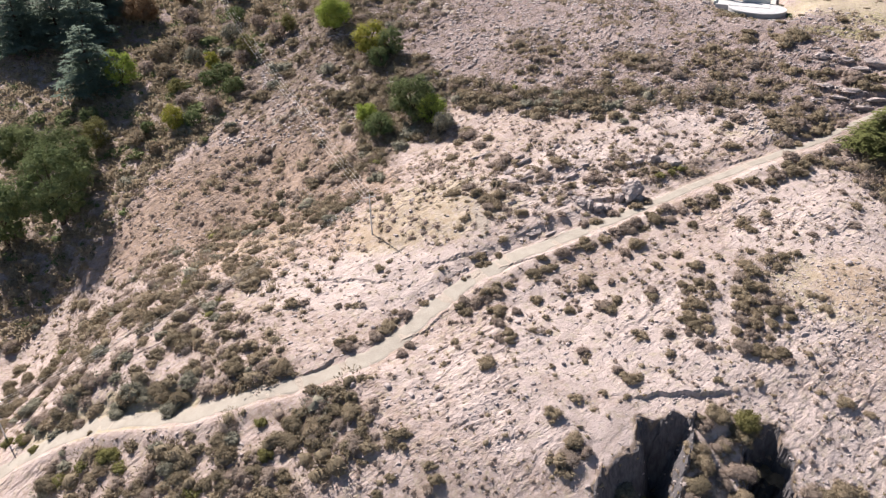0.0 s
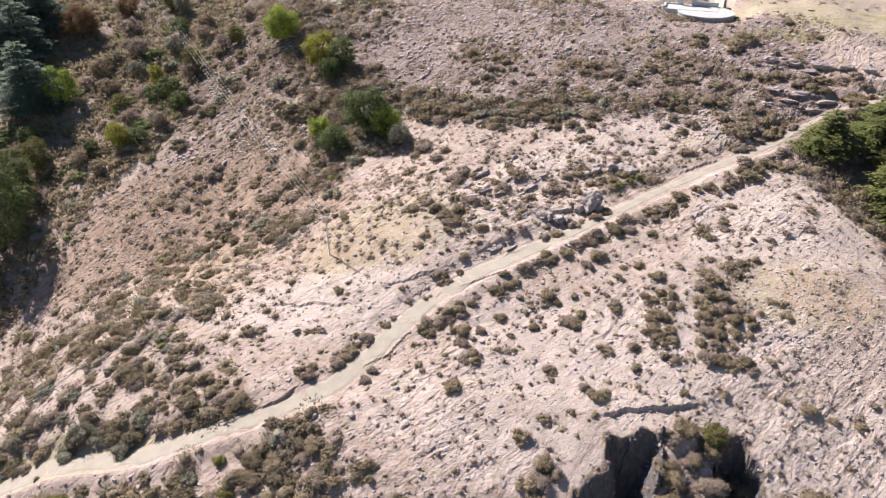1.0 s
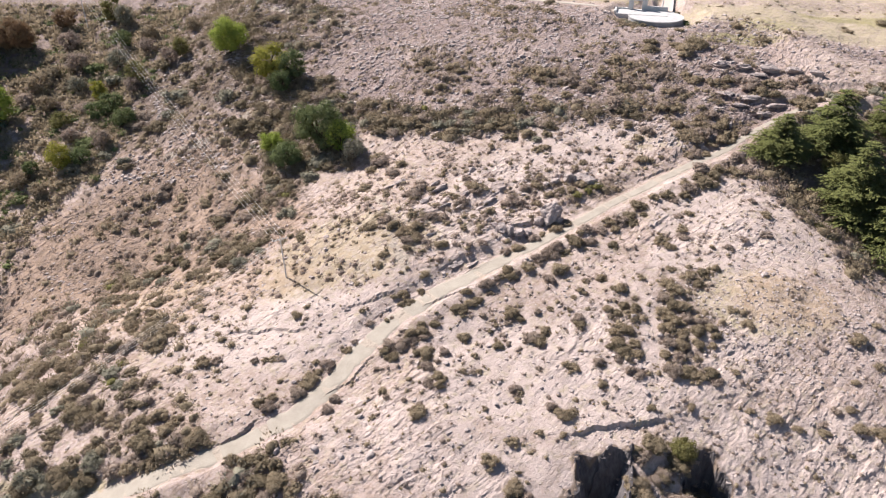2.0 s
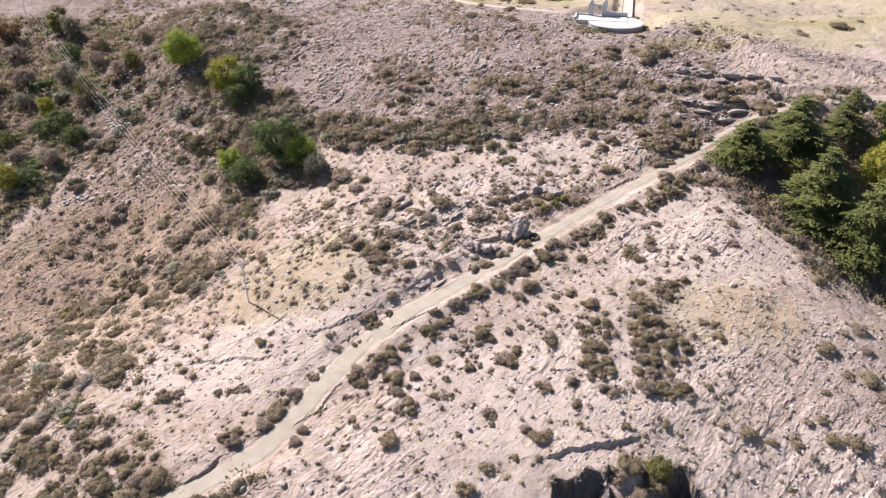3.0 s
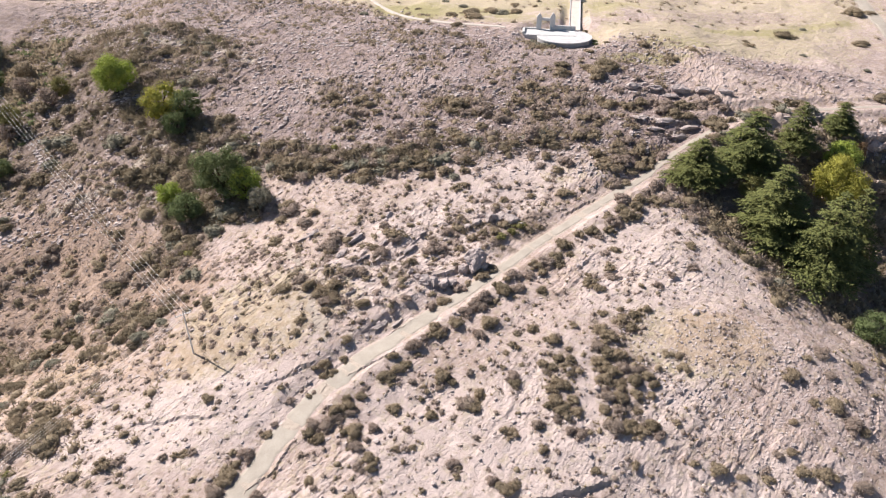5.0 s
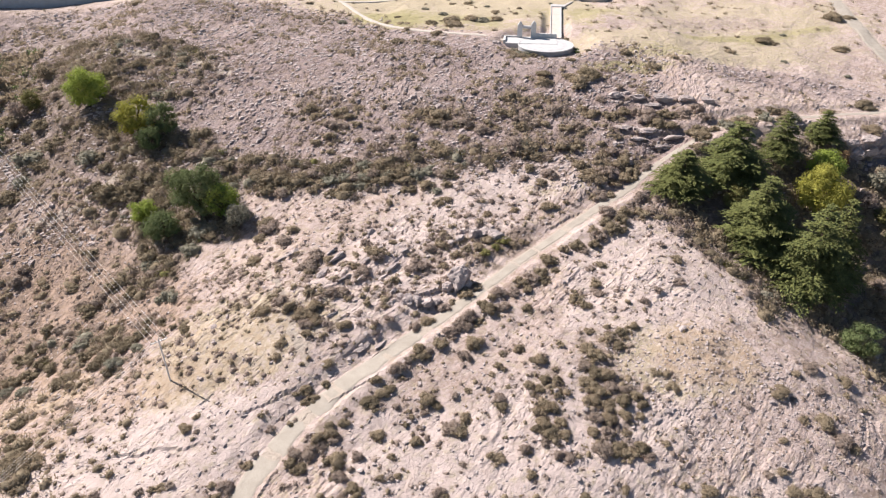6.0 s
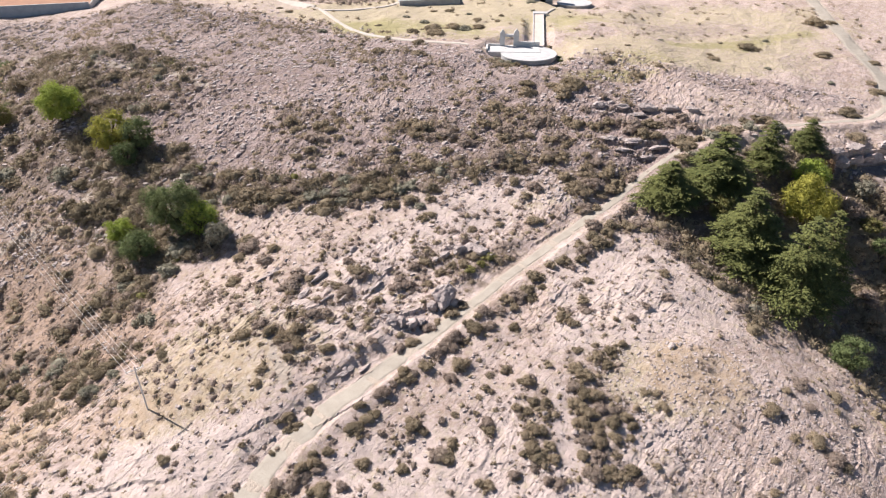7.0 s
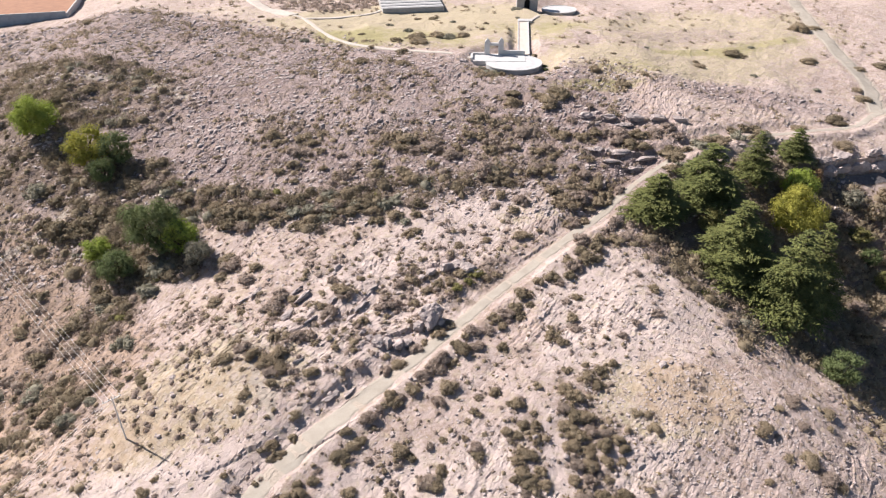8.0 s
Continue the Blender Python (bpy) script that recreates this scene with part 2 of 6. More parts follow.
def slabs(x, y, seed):
    """Broken rock: every cell of a jittered net is a slab with its own height and tilt."""
    ix, iy = np.floor(x), np.floor(y)
    best, rise = np.full(x.shape, 9.0), np.zeros(x.shape)
    for dx in (-1, 0, 1):
        for dy in (-1, 0, 1):
            jx, jy = ix + dx, iy + dy
            px, py = jx + lattice(jx, jy, seed), jy + lattice(jx, jy, seed + 1)
            far = (x - px) ** 2 + (y - py) ** 2
            near = far < best
            level = lattice(jx, jy, seed + 2) - 0.5 + (x - px) * (lattice(jx, jy, seed + 3) - 0.5) + (y - py) * (lattice(jx, jy, seed + 4) - 0.3)
            best, rise = np.where(near, far, best), np.where(near, level, rise)
    return rise


def spline_weights(v, nodes):
    n = len(nodes)
    u = np.interp(v, nodes, np.arange(n))
    i = np.minimum(u.astype(int), n - 2)
    f, k, w = u - i, np.arange(len(v)), np.zeros((len(v), n))
    for j, share in ((-1, (1 - f) ** 3 / 6), (0, (3 * f**3 - 6 * f**2 + 4) / 6), (1, (-3 * f**3 + 3 * f**2 + 3 * f + 1) / 6), (2, f**3 / 6)):
        np.add.at(w, (k, np.clip(i + j, 0, n - 1)), share)
    return w


def relief(x, y):
    """The smooth form of the hill: a net of control heights."""
    across, along = spline_weights(x, RELIEF_X), spline_weights(y, tuple(RELIEF))
    return np.einsum("nj,ji,ni->n", along, np.array(list(RELIEF.values())), across)


def off_line(x, y, line):
    """The distance to a polyline, the side (positive: on the right hand) and the nearest point on it."""
    best, side = np.full(x.shape, 1e9), np.zeros(x.shape)
    qx, qy = np.zeros(x.shape), np.zeros(x.shape)
    for (ax, ay), (bx, by) in zip(line, line[1:]):
        ux, uy = bx - ax, by - ay
        s = np.clip(((x - ax) * ux + (y - ay) * uy) / (ux * ux + uy * uy), 0, 1)
        px, py = ax + s * ux, ay + s * uy
        far = np.hypot(x - px, y - py)
        near = far < best
        best, side = np.where(near, far, best), np.where(near, np.sign(uy * (x - px) - ux * (y - py)), side)
        qx, qy = np.where(near, px, qx), np.where(near, py, qy)
    return best, side, qx, qy


def step(low, high, v):
    s = np.clip((v - low) / (high - low), 0, 1)
    return s * s * (3 - 2 * s)


def spot(x, y, cx, cy, rx, ry, turn=0.0):
    """1 in the middle of an ellipse, falling to 0 at its rim and beyond."""
    c, s = math.cos(radians(turn)), math.sin(radians(turn))
    u, v = ((x - cx) * c + (y - cy) * s) / rx, (-(x - cx) * s + (y - cy) * c) / ry
    return step(1.25, 0.6, np.hypot(u, v) + 0.35 * fbm(x / 7, y / 7, 3, 41))


def inside(x, y, outline):
    """How far inside a closed outline a place lies, negative outside it."""
    far, _, _, _ = off_line(x, y, outline + outline[:1])
    odd = np.zeros(x.shape, bool)
    for (ax, ay), (bx, by) in zip(outline, outline[1:] + outline[:1]):
        if ay != by:
            odd ^= ((ay > y) != (by > y)) & (x < (bx - ax) * (y - ay) / (by - ay) + ax)
    return np.where(odd, far, -far)


# stretches of thick scrub on dark soil; under the conifers the dark includes painted shade
HOLLOW = ((-87.4, 174.8), (-76.1, 168.2), (-71.2, 168.4), (-62.9, 165.8), (-51.9, 159.6), (-36.0, 147.8), (-25, 144), (-13, 142), (4.0, 144.2), (26.1, 146.4), (24.0, 138.2), (4, 136), (-13, 132), (-23, 133), (-29, 133), (-37, 140),
          (-33, 130), (-34, 124), (-41, 123), (-42.9, 114.6), (-49.7, 114.3), (-59.4, 117.9), (-54.7, 125.4), (-57.7, 131.2), (-67.7, 140.3), (-67.8, 146.5), (-77, 157), (-82.1, 159.2))
BEND_UP = ((-96.3, 89.3), (-75.1, 89.5), (-57.7, 83.5), (-53.5, 77.3), (-55.4, 70.3), (-52.5, 62.4), (-41.8, 59.8), (-37, 56), (-38.9, 53.8), (-47.7, 50.7), (-63, 50), (-74, 46), (-107.5, 80.5))
BEND_DOWN = ((-43.7, 48.6), (-36.9, 50.9), (-31, 54.5), (-25, 53), (-21, 45), (-28, 36), (-50.9, 35.9), (-75, 30), (-67, 40), (-49.8, 43.8))
GULLY_BELT = ((-79.5, 109.6), (-64.7, 109.8), (-49.9, 107.7), (-44.6, 104.1), (-47.8, 100.7), (-57.7, 95.5), (-72.6, 96.8), (-77.0, 89.9), (-87.2, 85.0), (-94.2, 91.1), (-83.3, 98.6))
BROWN_SLOPE = ((-130, 250), (-80.4, 209.0), (-52.9, 194.8), (-43.9, 174.7), (-55.9, 171.8), (-68.1, 172.3), (-84.2, 172.4), (-97.2, 179.4), (-100.1, 200.2))
SPUR = ((-109.1, 89.2), (-94.4, 86.4), (-59.7, 91.5), (-37.6, 98.9), (-35.8, 111.4), (-51.8, 127.5), (-71.7, 149.4), (-90.6, 137.9), (-105.8, 121.3))
CONIFER_FOOT = ((47.9, 123.7), (57, 137), (74.9, 144.8), (91.9, 145.9), (104, 140), (98, 120), (82.4, 98.5), (67.2, 99.7), (60.2, 112.3))
MID_SLOPE = ((-55.8, 89.6), (-39.8, 83.6), (-22, 86), (-9.9, 93.4), (4.0, 103.6), (20.0, 117.7), (30.0, 127.8), (10, 132), (-28, 126), (-39.9, 111.6))
RAVINE_RIM = ((45.5, 132.3), (51.7, 138.3), (56.9, 128.5), (60, 119.4), (66.3, 108.7), (64.6, 103.2), (58.4, 99.2), (56.3, 103.9), (54.0, 108.2), (49.6, 113.5), (47.4, 123.3))
# smaller thickets on the open slope, each a closed outline
THICKETS = (
    ((16.4, 87), (21.8, 86.9), (21.3, 77.5), (17.9, 75.2), (16, 80.6)),
    ((26.3, 95.4), (29.2, 94.4), (34.4, 93.4), (32.9, 89.8), (30.2, 88.6), (33.6, 83.4), (32.4, 81.1), (30.3, 78.6), (32.1, 73.1), (24.8, 73.4), (24.8, 78.7), (24, 83.3), (24.9, 89.8)),
    ((6.3, 117.1), (11.9, 117.5), (22.9, 116.7), (21.6, 112.8), (14.9, 108.9), (11.0, 108.5), (6.7, 111.2)),
    ((18.9, 150.5), (30.4, 150.4), (37.1, 145.9), (31.7, 142.7), (20.4, 142.1)),
    ((32.8, 140.3), (43.9, 143.3), (48.1, 138.6), (41.9, 134.4), (38.9, 130.6), (34.7, 131)),
    ((36.4, 122.1), (43.3, 125.7), (53.6, 128.7), (52.5, 124.7), (41.0, 120.9), (37.1, 117.5)),
    ((-1.3, 113.3), (5.0, 118.0), (6.0, 111.1), (-0.0, 108.4)),
    ((-28.3, 169.1), (-17.6, 168.1), (-11.9, 159.9), (-14, 151.9), (-21.7, 154.7), (-27.4, 160.0)),
    ((-4.2, 161.7), (9.6, 161.9), (16.6, 152.1), (9.6, 148.3), (0.8, 154.2)),
    ((19.3, 163.2), (36.7, 162.4), (34.0, 151.5), (24.8, 151.9), (20.3, 156.1)),
    ((50.5, 153.9), (64.5, 155.0), (63.3, 150.6), (49.8, 149.5)),
)
# the two clefts in the near slope: outline, depth, run of the wall
CLEFTS = (
    (((6.0, 30), (6.6, 49.7), (8.6, 53.3), (10.8, 55.6), (11.2, 59.8), (14.6, 60.8), (18.5, 61.3), (18.0, 57), (17.5, 52.3), (18.2, 30)), 12.5, 4.2),
    (((25.2, 30), (24.7, 53.6), (24.9, 59.7), (26.5, 63.3), (29.2, 63.4), (31.3, 60.7), (31.6, 55.4), (31.5, 30)), 14.0, 3.0),
)


def thick(x, y):
    """1 in the middle of the thick scrub, 0 on the open slope."""
    fray = 3.2 * fbm(x / 6, y / 6, 4, 161)
    return np.maximum.reduce([share * step(-1.5, 2.5, inside(x, y, line) + fray) for line, share in ((HOLLOW, 0.85), (BEND_UP, 0.36), (BEND_DOWN, 0.36), (GULLY_BELT, 0.35), (RAVINE_RIM, 0.9))]
                             + [0.85 * step(-3, 6, inside(x, y, BROWN_SLOPE) + 2 * fray)])


def ravine(x, y):
    """1 on the wooded side of the spur's edge."""
    edge = np.interp(y, (75, 93, 112, 125, 136, 153, 180, 200), (-114, -106, -107, -103, -93, -76, -80, -104))
    return step(1.5, -4, x - edge)


def thicket(x, y):
    """1 inside the smaller thickets."""
    fray = 1.6 * fbm(x / 3, y / 3, 4, 171)
    return np.maximum.reduce([step(-0.9, 0.9, inside(x, y, line) + fray) for line in THICKETS])


# scarps: a line, the drop on its right hand, how far back the drop runs out
SCARPS = (
    (((90, 142), (97, 144.5), (108, 145.5), (126, 147)), 4.0, 14),
    (((46.1, 158.7), (54, 158), (65.9, 155.7)), 0.7, 5),
    (((42.1, 147.9), (50, 146), (58, 146.2)), 1.1, 5),
    (((44.1, 144.2), (50, 143.2), (56, 144.2)), 0.9, 4),
    (((6.0, 117.6), (11.9, 119.3), (17.0, 118.9)), 0.9, 4),
    (((-2.0, 102.0), (3.0, 103.9), (9.0, 109.2)), 0.9, 4),
    (((-12.5, 89.7), (-8.0, 93.9), (-4.9, 96.7)), 0.4, 2),
    (((-8.6, 89.4), (-3.5, 93.7), (-1.9, 95.0)), 0.4, 2),
    (((-14.8, 81.4), (-11.6, 83.3), (-8.5, 85.6), (-4.3, 88.1)), 0.5, 2),
    (((-23.1, 82.7), (-19.2, 84.5), (-16.8, 86)), 0.5, 2.5),
    (((-21.8, 79.3), (-19.2, 81.2), (-16.6, 83.4)), 0.45, 2),
    (((-26.2, 63.6), (-21.9, 68.5), (-18.7, 73.8)), 0.5, 2),
    (((-45.2, 76.9), (-36.4, 77), (-29.4, 77.1)), 0.6, 3),
    (((-52.1, 81.1), (-45.8, 80.0)), 0.5, 2.5),
    (((-39.6, 80.6), (-34.6, 80.3)), 0.4, 2.5),
    (((-27.0, 80.9), (-21.8, 83.0), (-16.9, 85.1)), 0.5, 2.5),
    (((-38.3, 54.6), (-35, 57.4), (-32.5, 60.8)), 0.9, 3),
    (((8.9, 62.3), (11, 62.7), (13.5, 64.2), (19.3, 65.1), (21.9, 66.1), (24.7, 66.6)), 1.1, 2),
    (((29.7, 69.9), (32.6, 71.3), (34.9, 71.6)), 0.5, 3),
    (((22.6, 117.4), (29.3, 122.6), (32.9, 124.9)), 0.5, 3),
)
FLAT = ((34.4, 188.2, 8.6, 11.5), (57.5, 238.3, 6.5, 13.3))  # levelled pads: x, y, radius, height


WALK_BED = ((38.6, 196.9), (42.5, 219.3))  # the levelled bed of the walled walkway


def surface(x, y):
    """The height of the ground, with its ledges, slabs and the track's bench."""
    z = relief(x, y)
    crags = 1.1 * fbm(x / 2.2, y / 2.2, 5, 5) + 0.9 * slabs(x / 1.5, y / 1.5, 71)
    for outline, deep, run in CLEFTS:
        d = inside(x, y, outline) + 0.75 * crags
        z = z - deep * step(0, run, d) + (2.6 * crags + 2.2 * slabs(x / 2.8, y / 2.8, 75)) * step(0.0, 0.6, d) * step(run + 3, run, d)
    z = z + 0.9 * fbm(x / 11, y / 11, 4, 1) * step(40, 55, y)
    # strike of the beds: near the line of the track, bent a little
    bend = 2.0 * fbm(x / 22, y / 22, 3, 3)
    u, v = 0.62 * x + 0.78 * y, 0.78 * x - 0.62 * y + bend * 2
    rough = step(-0.3, 0.35, fbm(x / 13, y / 13, 3, 21))
    strong = 0.3 + 0.8 * rough + 0.55 * step(-4, 6, inside(x, y, SPUR)) + 0.5 * step(135, 150, y) * step(215, 185, y)
    rock = 0.20 * slabs(u / 2.6, v / 0.9, 31) + 0.17 * slabs(u / 1.1 + 5, v / 0.5, 36) + 0.10 * slabs(u / 0.6, v / 0.34, 44) + 0.14 * fbm(x / 0.9, y / 0.9, 3, 51)
    smooth = spot(x, y, 16, 72, 34, 20, 15)
    meadow = step(-6, 10, y - np.minimum(np.where(x < 30, 188 - 0.6 * (x - 30), 188 - 0.2 * (x - 30)), 246))
    strong = strong * (1 - 0.75 * meadow)
    rock = 0.52 * rock * strong * (1 - 0.2 * smooth) + 0.16 * step(0.2, 0.24, slabs(u / 7, v / 2.8, 61)) * rough * (1 - 0.5 * smooth) * (1 - 0.8 * meadow)
    bench, _, qx, qy = off_line(x, y, TRACK_LINE)
    near = bench < 9
    calm = step(2.0, 3.0, bench)
    road, _, _, _ = off_line(x, y, ROAD_LINE)
    calm = calm * step(1.5, 4.0, road)
    level = np.copy(z)
    if near.any():
        level[near] = relief(qx[near], qy[near]) + 0.9 * fbm(qx[near] / 11, qy[near] / 11, 4, 1) * step(40, 55, qy[near])
    z = z - 0.16 * step(2.3, 1.7, bench)
    z = z * step(2.0, 5.0, bench) + (level - 0.16 * step(2.3, 1.7, bench)) * (1 - step(2.0, 5.0, bench)) + rock * calm
    for line, drop, back in SCARPS:
        wig = min(0.6, 0.3 + 0.35 * drop)
        far, side, _, _ = off_line(x + wig * fbm(x / 2.2, y / 2.2, 4, 9), y + wig * fbm(x / 2.2, y / 2.2, 4, 12), line)
        ends = step(0, 3, np.hypot(x - line[0][0], y - line[0][1])) * step(0, 3, np.hypot(x - line[-1][0], y - line[-1][1]))
        high = drop * 0.3 * np.exp(-((far / back) ** 2)) * (side < 0)
        low = -drop * 0.2 * np.exp(-((far / back) ** 2)) * (side >= 0)
        z = z + (high + low) * ends
    bed, _, _, qy = off_line(x, y, WALK_BED)
    on = step(4.5, 2.2, bed)
    z = z * (1 - on) + (11.75 + 3.1 * (qy - 196.9) / 22.4) * on
    for cx, cy, radius, height in FLAT:
        on = step(radius + 6, radius, np.hypot(x - cx, y - cy))
        z = z * (1 - on) + height * on
    return z


def height_at(x, y):
    return float(surface(np.array([float(x)]), np.array([float(y)]))[0])


def mesh_of(name, verts, faces, material, smooth=False):
    me = bpy.data.meshes.new(name)
    corners = faces.shape[1]
    me.vertices.add(len(verts))
    me.vertices.foreach_set("co", np.ascontiguousarray(verts, np.float32).ravel())
    me.loops.add(faces.size)
    me.loops.foreach_set("vertex_index", np.ascontiguousarray(faces, np.int32).ravel())
    me.polygons.add(len(faces))
    me.polygons.foreach_set("loop_start", np.arange(0, faces.size, corners, dtype=np.int32))
    me.polygons.foreach_set("use_smooth", np.full(len(faces), smooth))
    me.update(calc_edges=True)
    me.materials.append(material)
    return me


def part_mesh(name, me, parent, label=""):
    ob = new(name, me)
    ob.parent = parent
    return tagged(ob, label)


def part(name, bm, material, parent, label="", smooth=False):
    """Links a bmesh as one mesh object under a thing or a part."""
    me = bpy.data.meshes.new(name)
    bm.to_mesh(me)
    bm.free()
    me.materials.append(material)
    for p in me.polygons:
        p.use_smooth = smooth
    return part_mesh(name, me, parent, label)


def thing(name, m, label, category, group=""):
    ob = new(name)
    ob.empty_display_size = 0.3
    ob.matrix_world = m
    return tagged(ob, label, category, group)


def net(nu, nv):
    """Quads of a grid of nu by nv vertices."""
    i = (np.arange(nv - 1)[:, None] * nu + np.arange(nu - 1)[None, :]).ravel()
    return np.stack([i, i + 1, i + nu + 1, i + nu], 1)


def spread(parts):
    """Axis stops: runs of (from, to, pitch), then wider and wider to both sides."""
    stops = np.unique(np.concatenate([np.arange(a, b, p) for a, b, p in parts]).round(3))
    grow = np.cumsum(2.0 * 1.32 ** np.arange(24))
    return np.r_[stops[0] - grow[::-1], stops, stops[-1] + grow]


def build_ground():
    xs = spread(((-140, -95, 0.6), (-95, -50, 0.4), (-50, 68, 0.31), (68, 110, 0.55), (110, 150, 0.8)))
    ys = spread(((-40, 36, 2.0), (36, 46, 0.4), (46, 108, 0.31), (108, 150, 0.42), (150, 195, 0.5), (195, 275, 0.9)))
    gx, gy = (a.ravel() for a in np.meshgrid(xs, ys))
    far = np.hypot(np.maximum(0, np.abs(gx) - 150), np.maximum(0, np.maximum(gy - 275, 15 - gy)))
    z = surface(gx, gy) + 9 * fbm(gx / 90, gy / 90, 3, 77) * step(0, 160, far)
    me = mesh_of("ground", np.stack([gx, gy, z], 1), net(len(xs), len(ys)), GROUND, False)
    zero = np.zeros_like(gx)
    # what covers the rock: dust, dry grass, pale bare slabs
    bench, _, _, _ = off_line(gx, gy, TRACK_LINE)
    road, _, _, _ = off_line(gx, gy, ROAD_LINE)
    slim = np.interp(gx, (-10, 40, 58, 80), (1.0, 0.7, 0.28, 0.4))
    dust = np.maximum(step(1.7 * slim, 0.9 * slim, bench), step(3.0, 1.6, road))
    grass = np.maximum.reduce([0.75 * spot(gx, gy, -30, 95, 20, 11, 20), 0.8 * spot(gx, gy, -62, 98, 16, 12, 30), 0.9 * spot(gx, gy, -64, 47, 18, 4, 10), 0.7 * spot(gx, gy, 42, 88, 14, 8),
                               0.82 * spot(gx, gy, 70, 188, 60, 14, 5), 0.95 * spot(gx, gy, 15, 225, 60, 25), 0.8 * spot(gx, gy, 95, 215, 45, 26),
                               0.6 * spot(gx, gy, 30, 133, 12, 5, 30), 0.55 * spot(gx, gy, -60, 240, 40, 14), 0.9 * spot(gx, gy, 52, 176, 9, 5), 0.35 + zero])
    pale = np.maximum.reduce([0.95 * spot(gx, gy, -36, 77, 22, 8, 12), 0.9 * spot(gx, gy, 14, 74, 30, 14, 10), 0.8 * spot(gx, gy, 34, 112, 14, 9, 40), 0.6 * spot(gx, gy, 0, 98, 26, 10, 40), 0.85 * spot(gx, gy, 8, 122, 34, 9, 32), 0.8 * spot(gx, gy, -8, 106, 24, 12, 35), 0.75 * spot(gx, gy, 50, 108, 20, 14, 40), 0.95 * spot(gx, gy, 35, 104, 16, 10, 45),
                              0.6 * spot(gx, gy, -14, 60, 14, 8), 0.9 * spot(gx, gy, 36, 60, 30, 12, 5), 0.8 * spot(gx, gy, 2, 54, 16, 8), 0.25 + zero])
    for line, wide in ((((-26.1, 110.3), (-23.6, 105.3), (-20.5, 98.8), (-18.4, 94.3), (-17, 89)), 1.0), (((-101.7, 214), (-80, 195), (-65.7, 192.8), (-53.7, 187.8), (-45.5, 180.7)), 2.2),
                       (((-82, 138), (-70, 141.4), (-63, 147), (-59.7, 150.8)), 1.8)):
        trail, _, _, _ = off_line(gx + 2 * fbm(gx / 4, gy / 4, 3, 8), gy, line)
        dust = np.maximum(dust, 0.75 * step(wide, wide * 0.4, trail))
    edge = np.where(gx < 30, 186 - 0.62 * (gx - 30), 186 - 0.2 * (gx - 30))
    mauve = np.maximum.reduce([0.68 * step(-6, 8, inside(gx, gy, SPUR)), 0.95 * step(128, 150, gy + 0.12 * gx) * step(10, -10, gy - np.minimum(edge, 246)) * step(75, 45, gx), 0.75 * spot(gx, gy, 88, 170, 24, 7, -6), 0.4 * spot(gx, gy, 88, 214, 24, 7, 8), 0.4 * spot(gx, gy, 112, 188, 12, 8), spot(gx, gy, -78, 118, 18, 26, 10), 0.8 * spot(gx, gy, -86, 72, 16, 12), 0.25 * spot(gx, gy, 5, 118, 20, 8, 30),
                               0.25 * spot(gx, gy, 58, 74, 16, 9), 0.2 * spot(gx, gy, -6, 54, 14, 7)])
    rust = np.maximum.reduce([0.85 * step(-6, 8, inside(gx, gy, SPUR)), 0.65 * spot(gx, gy, 45, 89, 10, 7), 0.3 * spot(gx, gy, 50, 84, 14, 8), 0.85 * spot(gx, gy, -74, 108, 22, 26, 20), 0.5 * spot(gx, gy, -90, 140, 14, 14), 0.6 * spot(gx, gy, -62, 82, 14, 6, 10), 0.65 * spot(gx, gy, -54, 92, 24, 8, -8), 0.45 * spot(gx, gy, -30, 94, 18, 9, 20)])
    # dark soil; at the conifers' foot it also paints their shade
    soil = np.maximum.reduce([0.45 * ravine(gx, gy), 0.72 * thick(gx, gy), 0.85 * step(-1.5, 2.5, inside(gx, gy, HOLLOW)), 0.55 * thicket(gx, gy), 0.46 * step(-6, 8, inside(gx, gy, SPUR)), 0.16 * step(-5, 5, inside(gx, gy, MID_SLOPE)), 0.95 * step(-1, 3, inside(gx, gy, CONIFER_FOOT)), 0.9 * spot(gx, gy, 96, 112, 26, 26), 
                              # values over 1 paint shade onto the scarp foot and cleft walls
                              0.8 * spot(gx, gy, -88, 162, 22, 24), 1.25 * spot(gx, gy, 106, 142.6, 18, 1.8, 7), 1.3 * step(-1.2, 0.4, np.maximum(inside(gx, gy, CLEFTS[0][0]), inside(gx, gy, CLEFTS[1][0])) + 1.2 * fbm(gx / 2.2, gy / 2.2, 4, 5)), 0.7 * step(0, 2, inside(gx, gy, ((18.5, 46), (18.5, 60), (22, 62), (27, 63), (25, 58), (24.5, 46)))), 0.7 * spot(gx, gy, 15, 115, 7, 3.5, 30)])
    grass = grass * (1 - 0.75 * mauve)
    lush = np.maximum.reduce([spot(gx, gy, -6, 212, 14, 8, -25), 0.8 * spot(gx, gy, 52, 172, 10, 3.5), 0.7 * spot(gx, gy, 52, 214, 8, 6), 0.6 * spot(gx, gy, 20, 203, 16, 5), 0.80 * spot(gx, gy, 90, 201, 22, 3, 12), 0.70 * spot(gx, gy, 112, 208, 14, 3, 15), 0.60 * spot(gx, gy, 63, 182, 14, 5, 8), 0.70 * spot(gx, gy, 52, 173, 12, 3, 0), 0.60 * spot(gx, gy, 53, 212, 10, 4, 0), 0.70 * spot(gx, gy, 9, 212, 22, 7, -20), 0.30 * spot(gx, gy, 135, 213, 14, 10, 0), 0.50 * spot(gx, gy, 49, 208, 8, 8, 0), 0.60 * spot(gx, gy, 96, 199, 10, 3, 20), 0.5 * spot(gx, gy, 36, 216, 8, 5)])
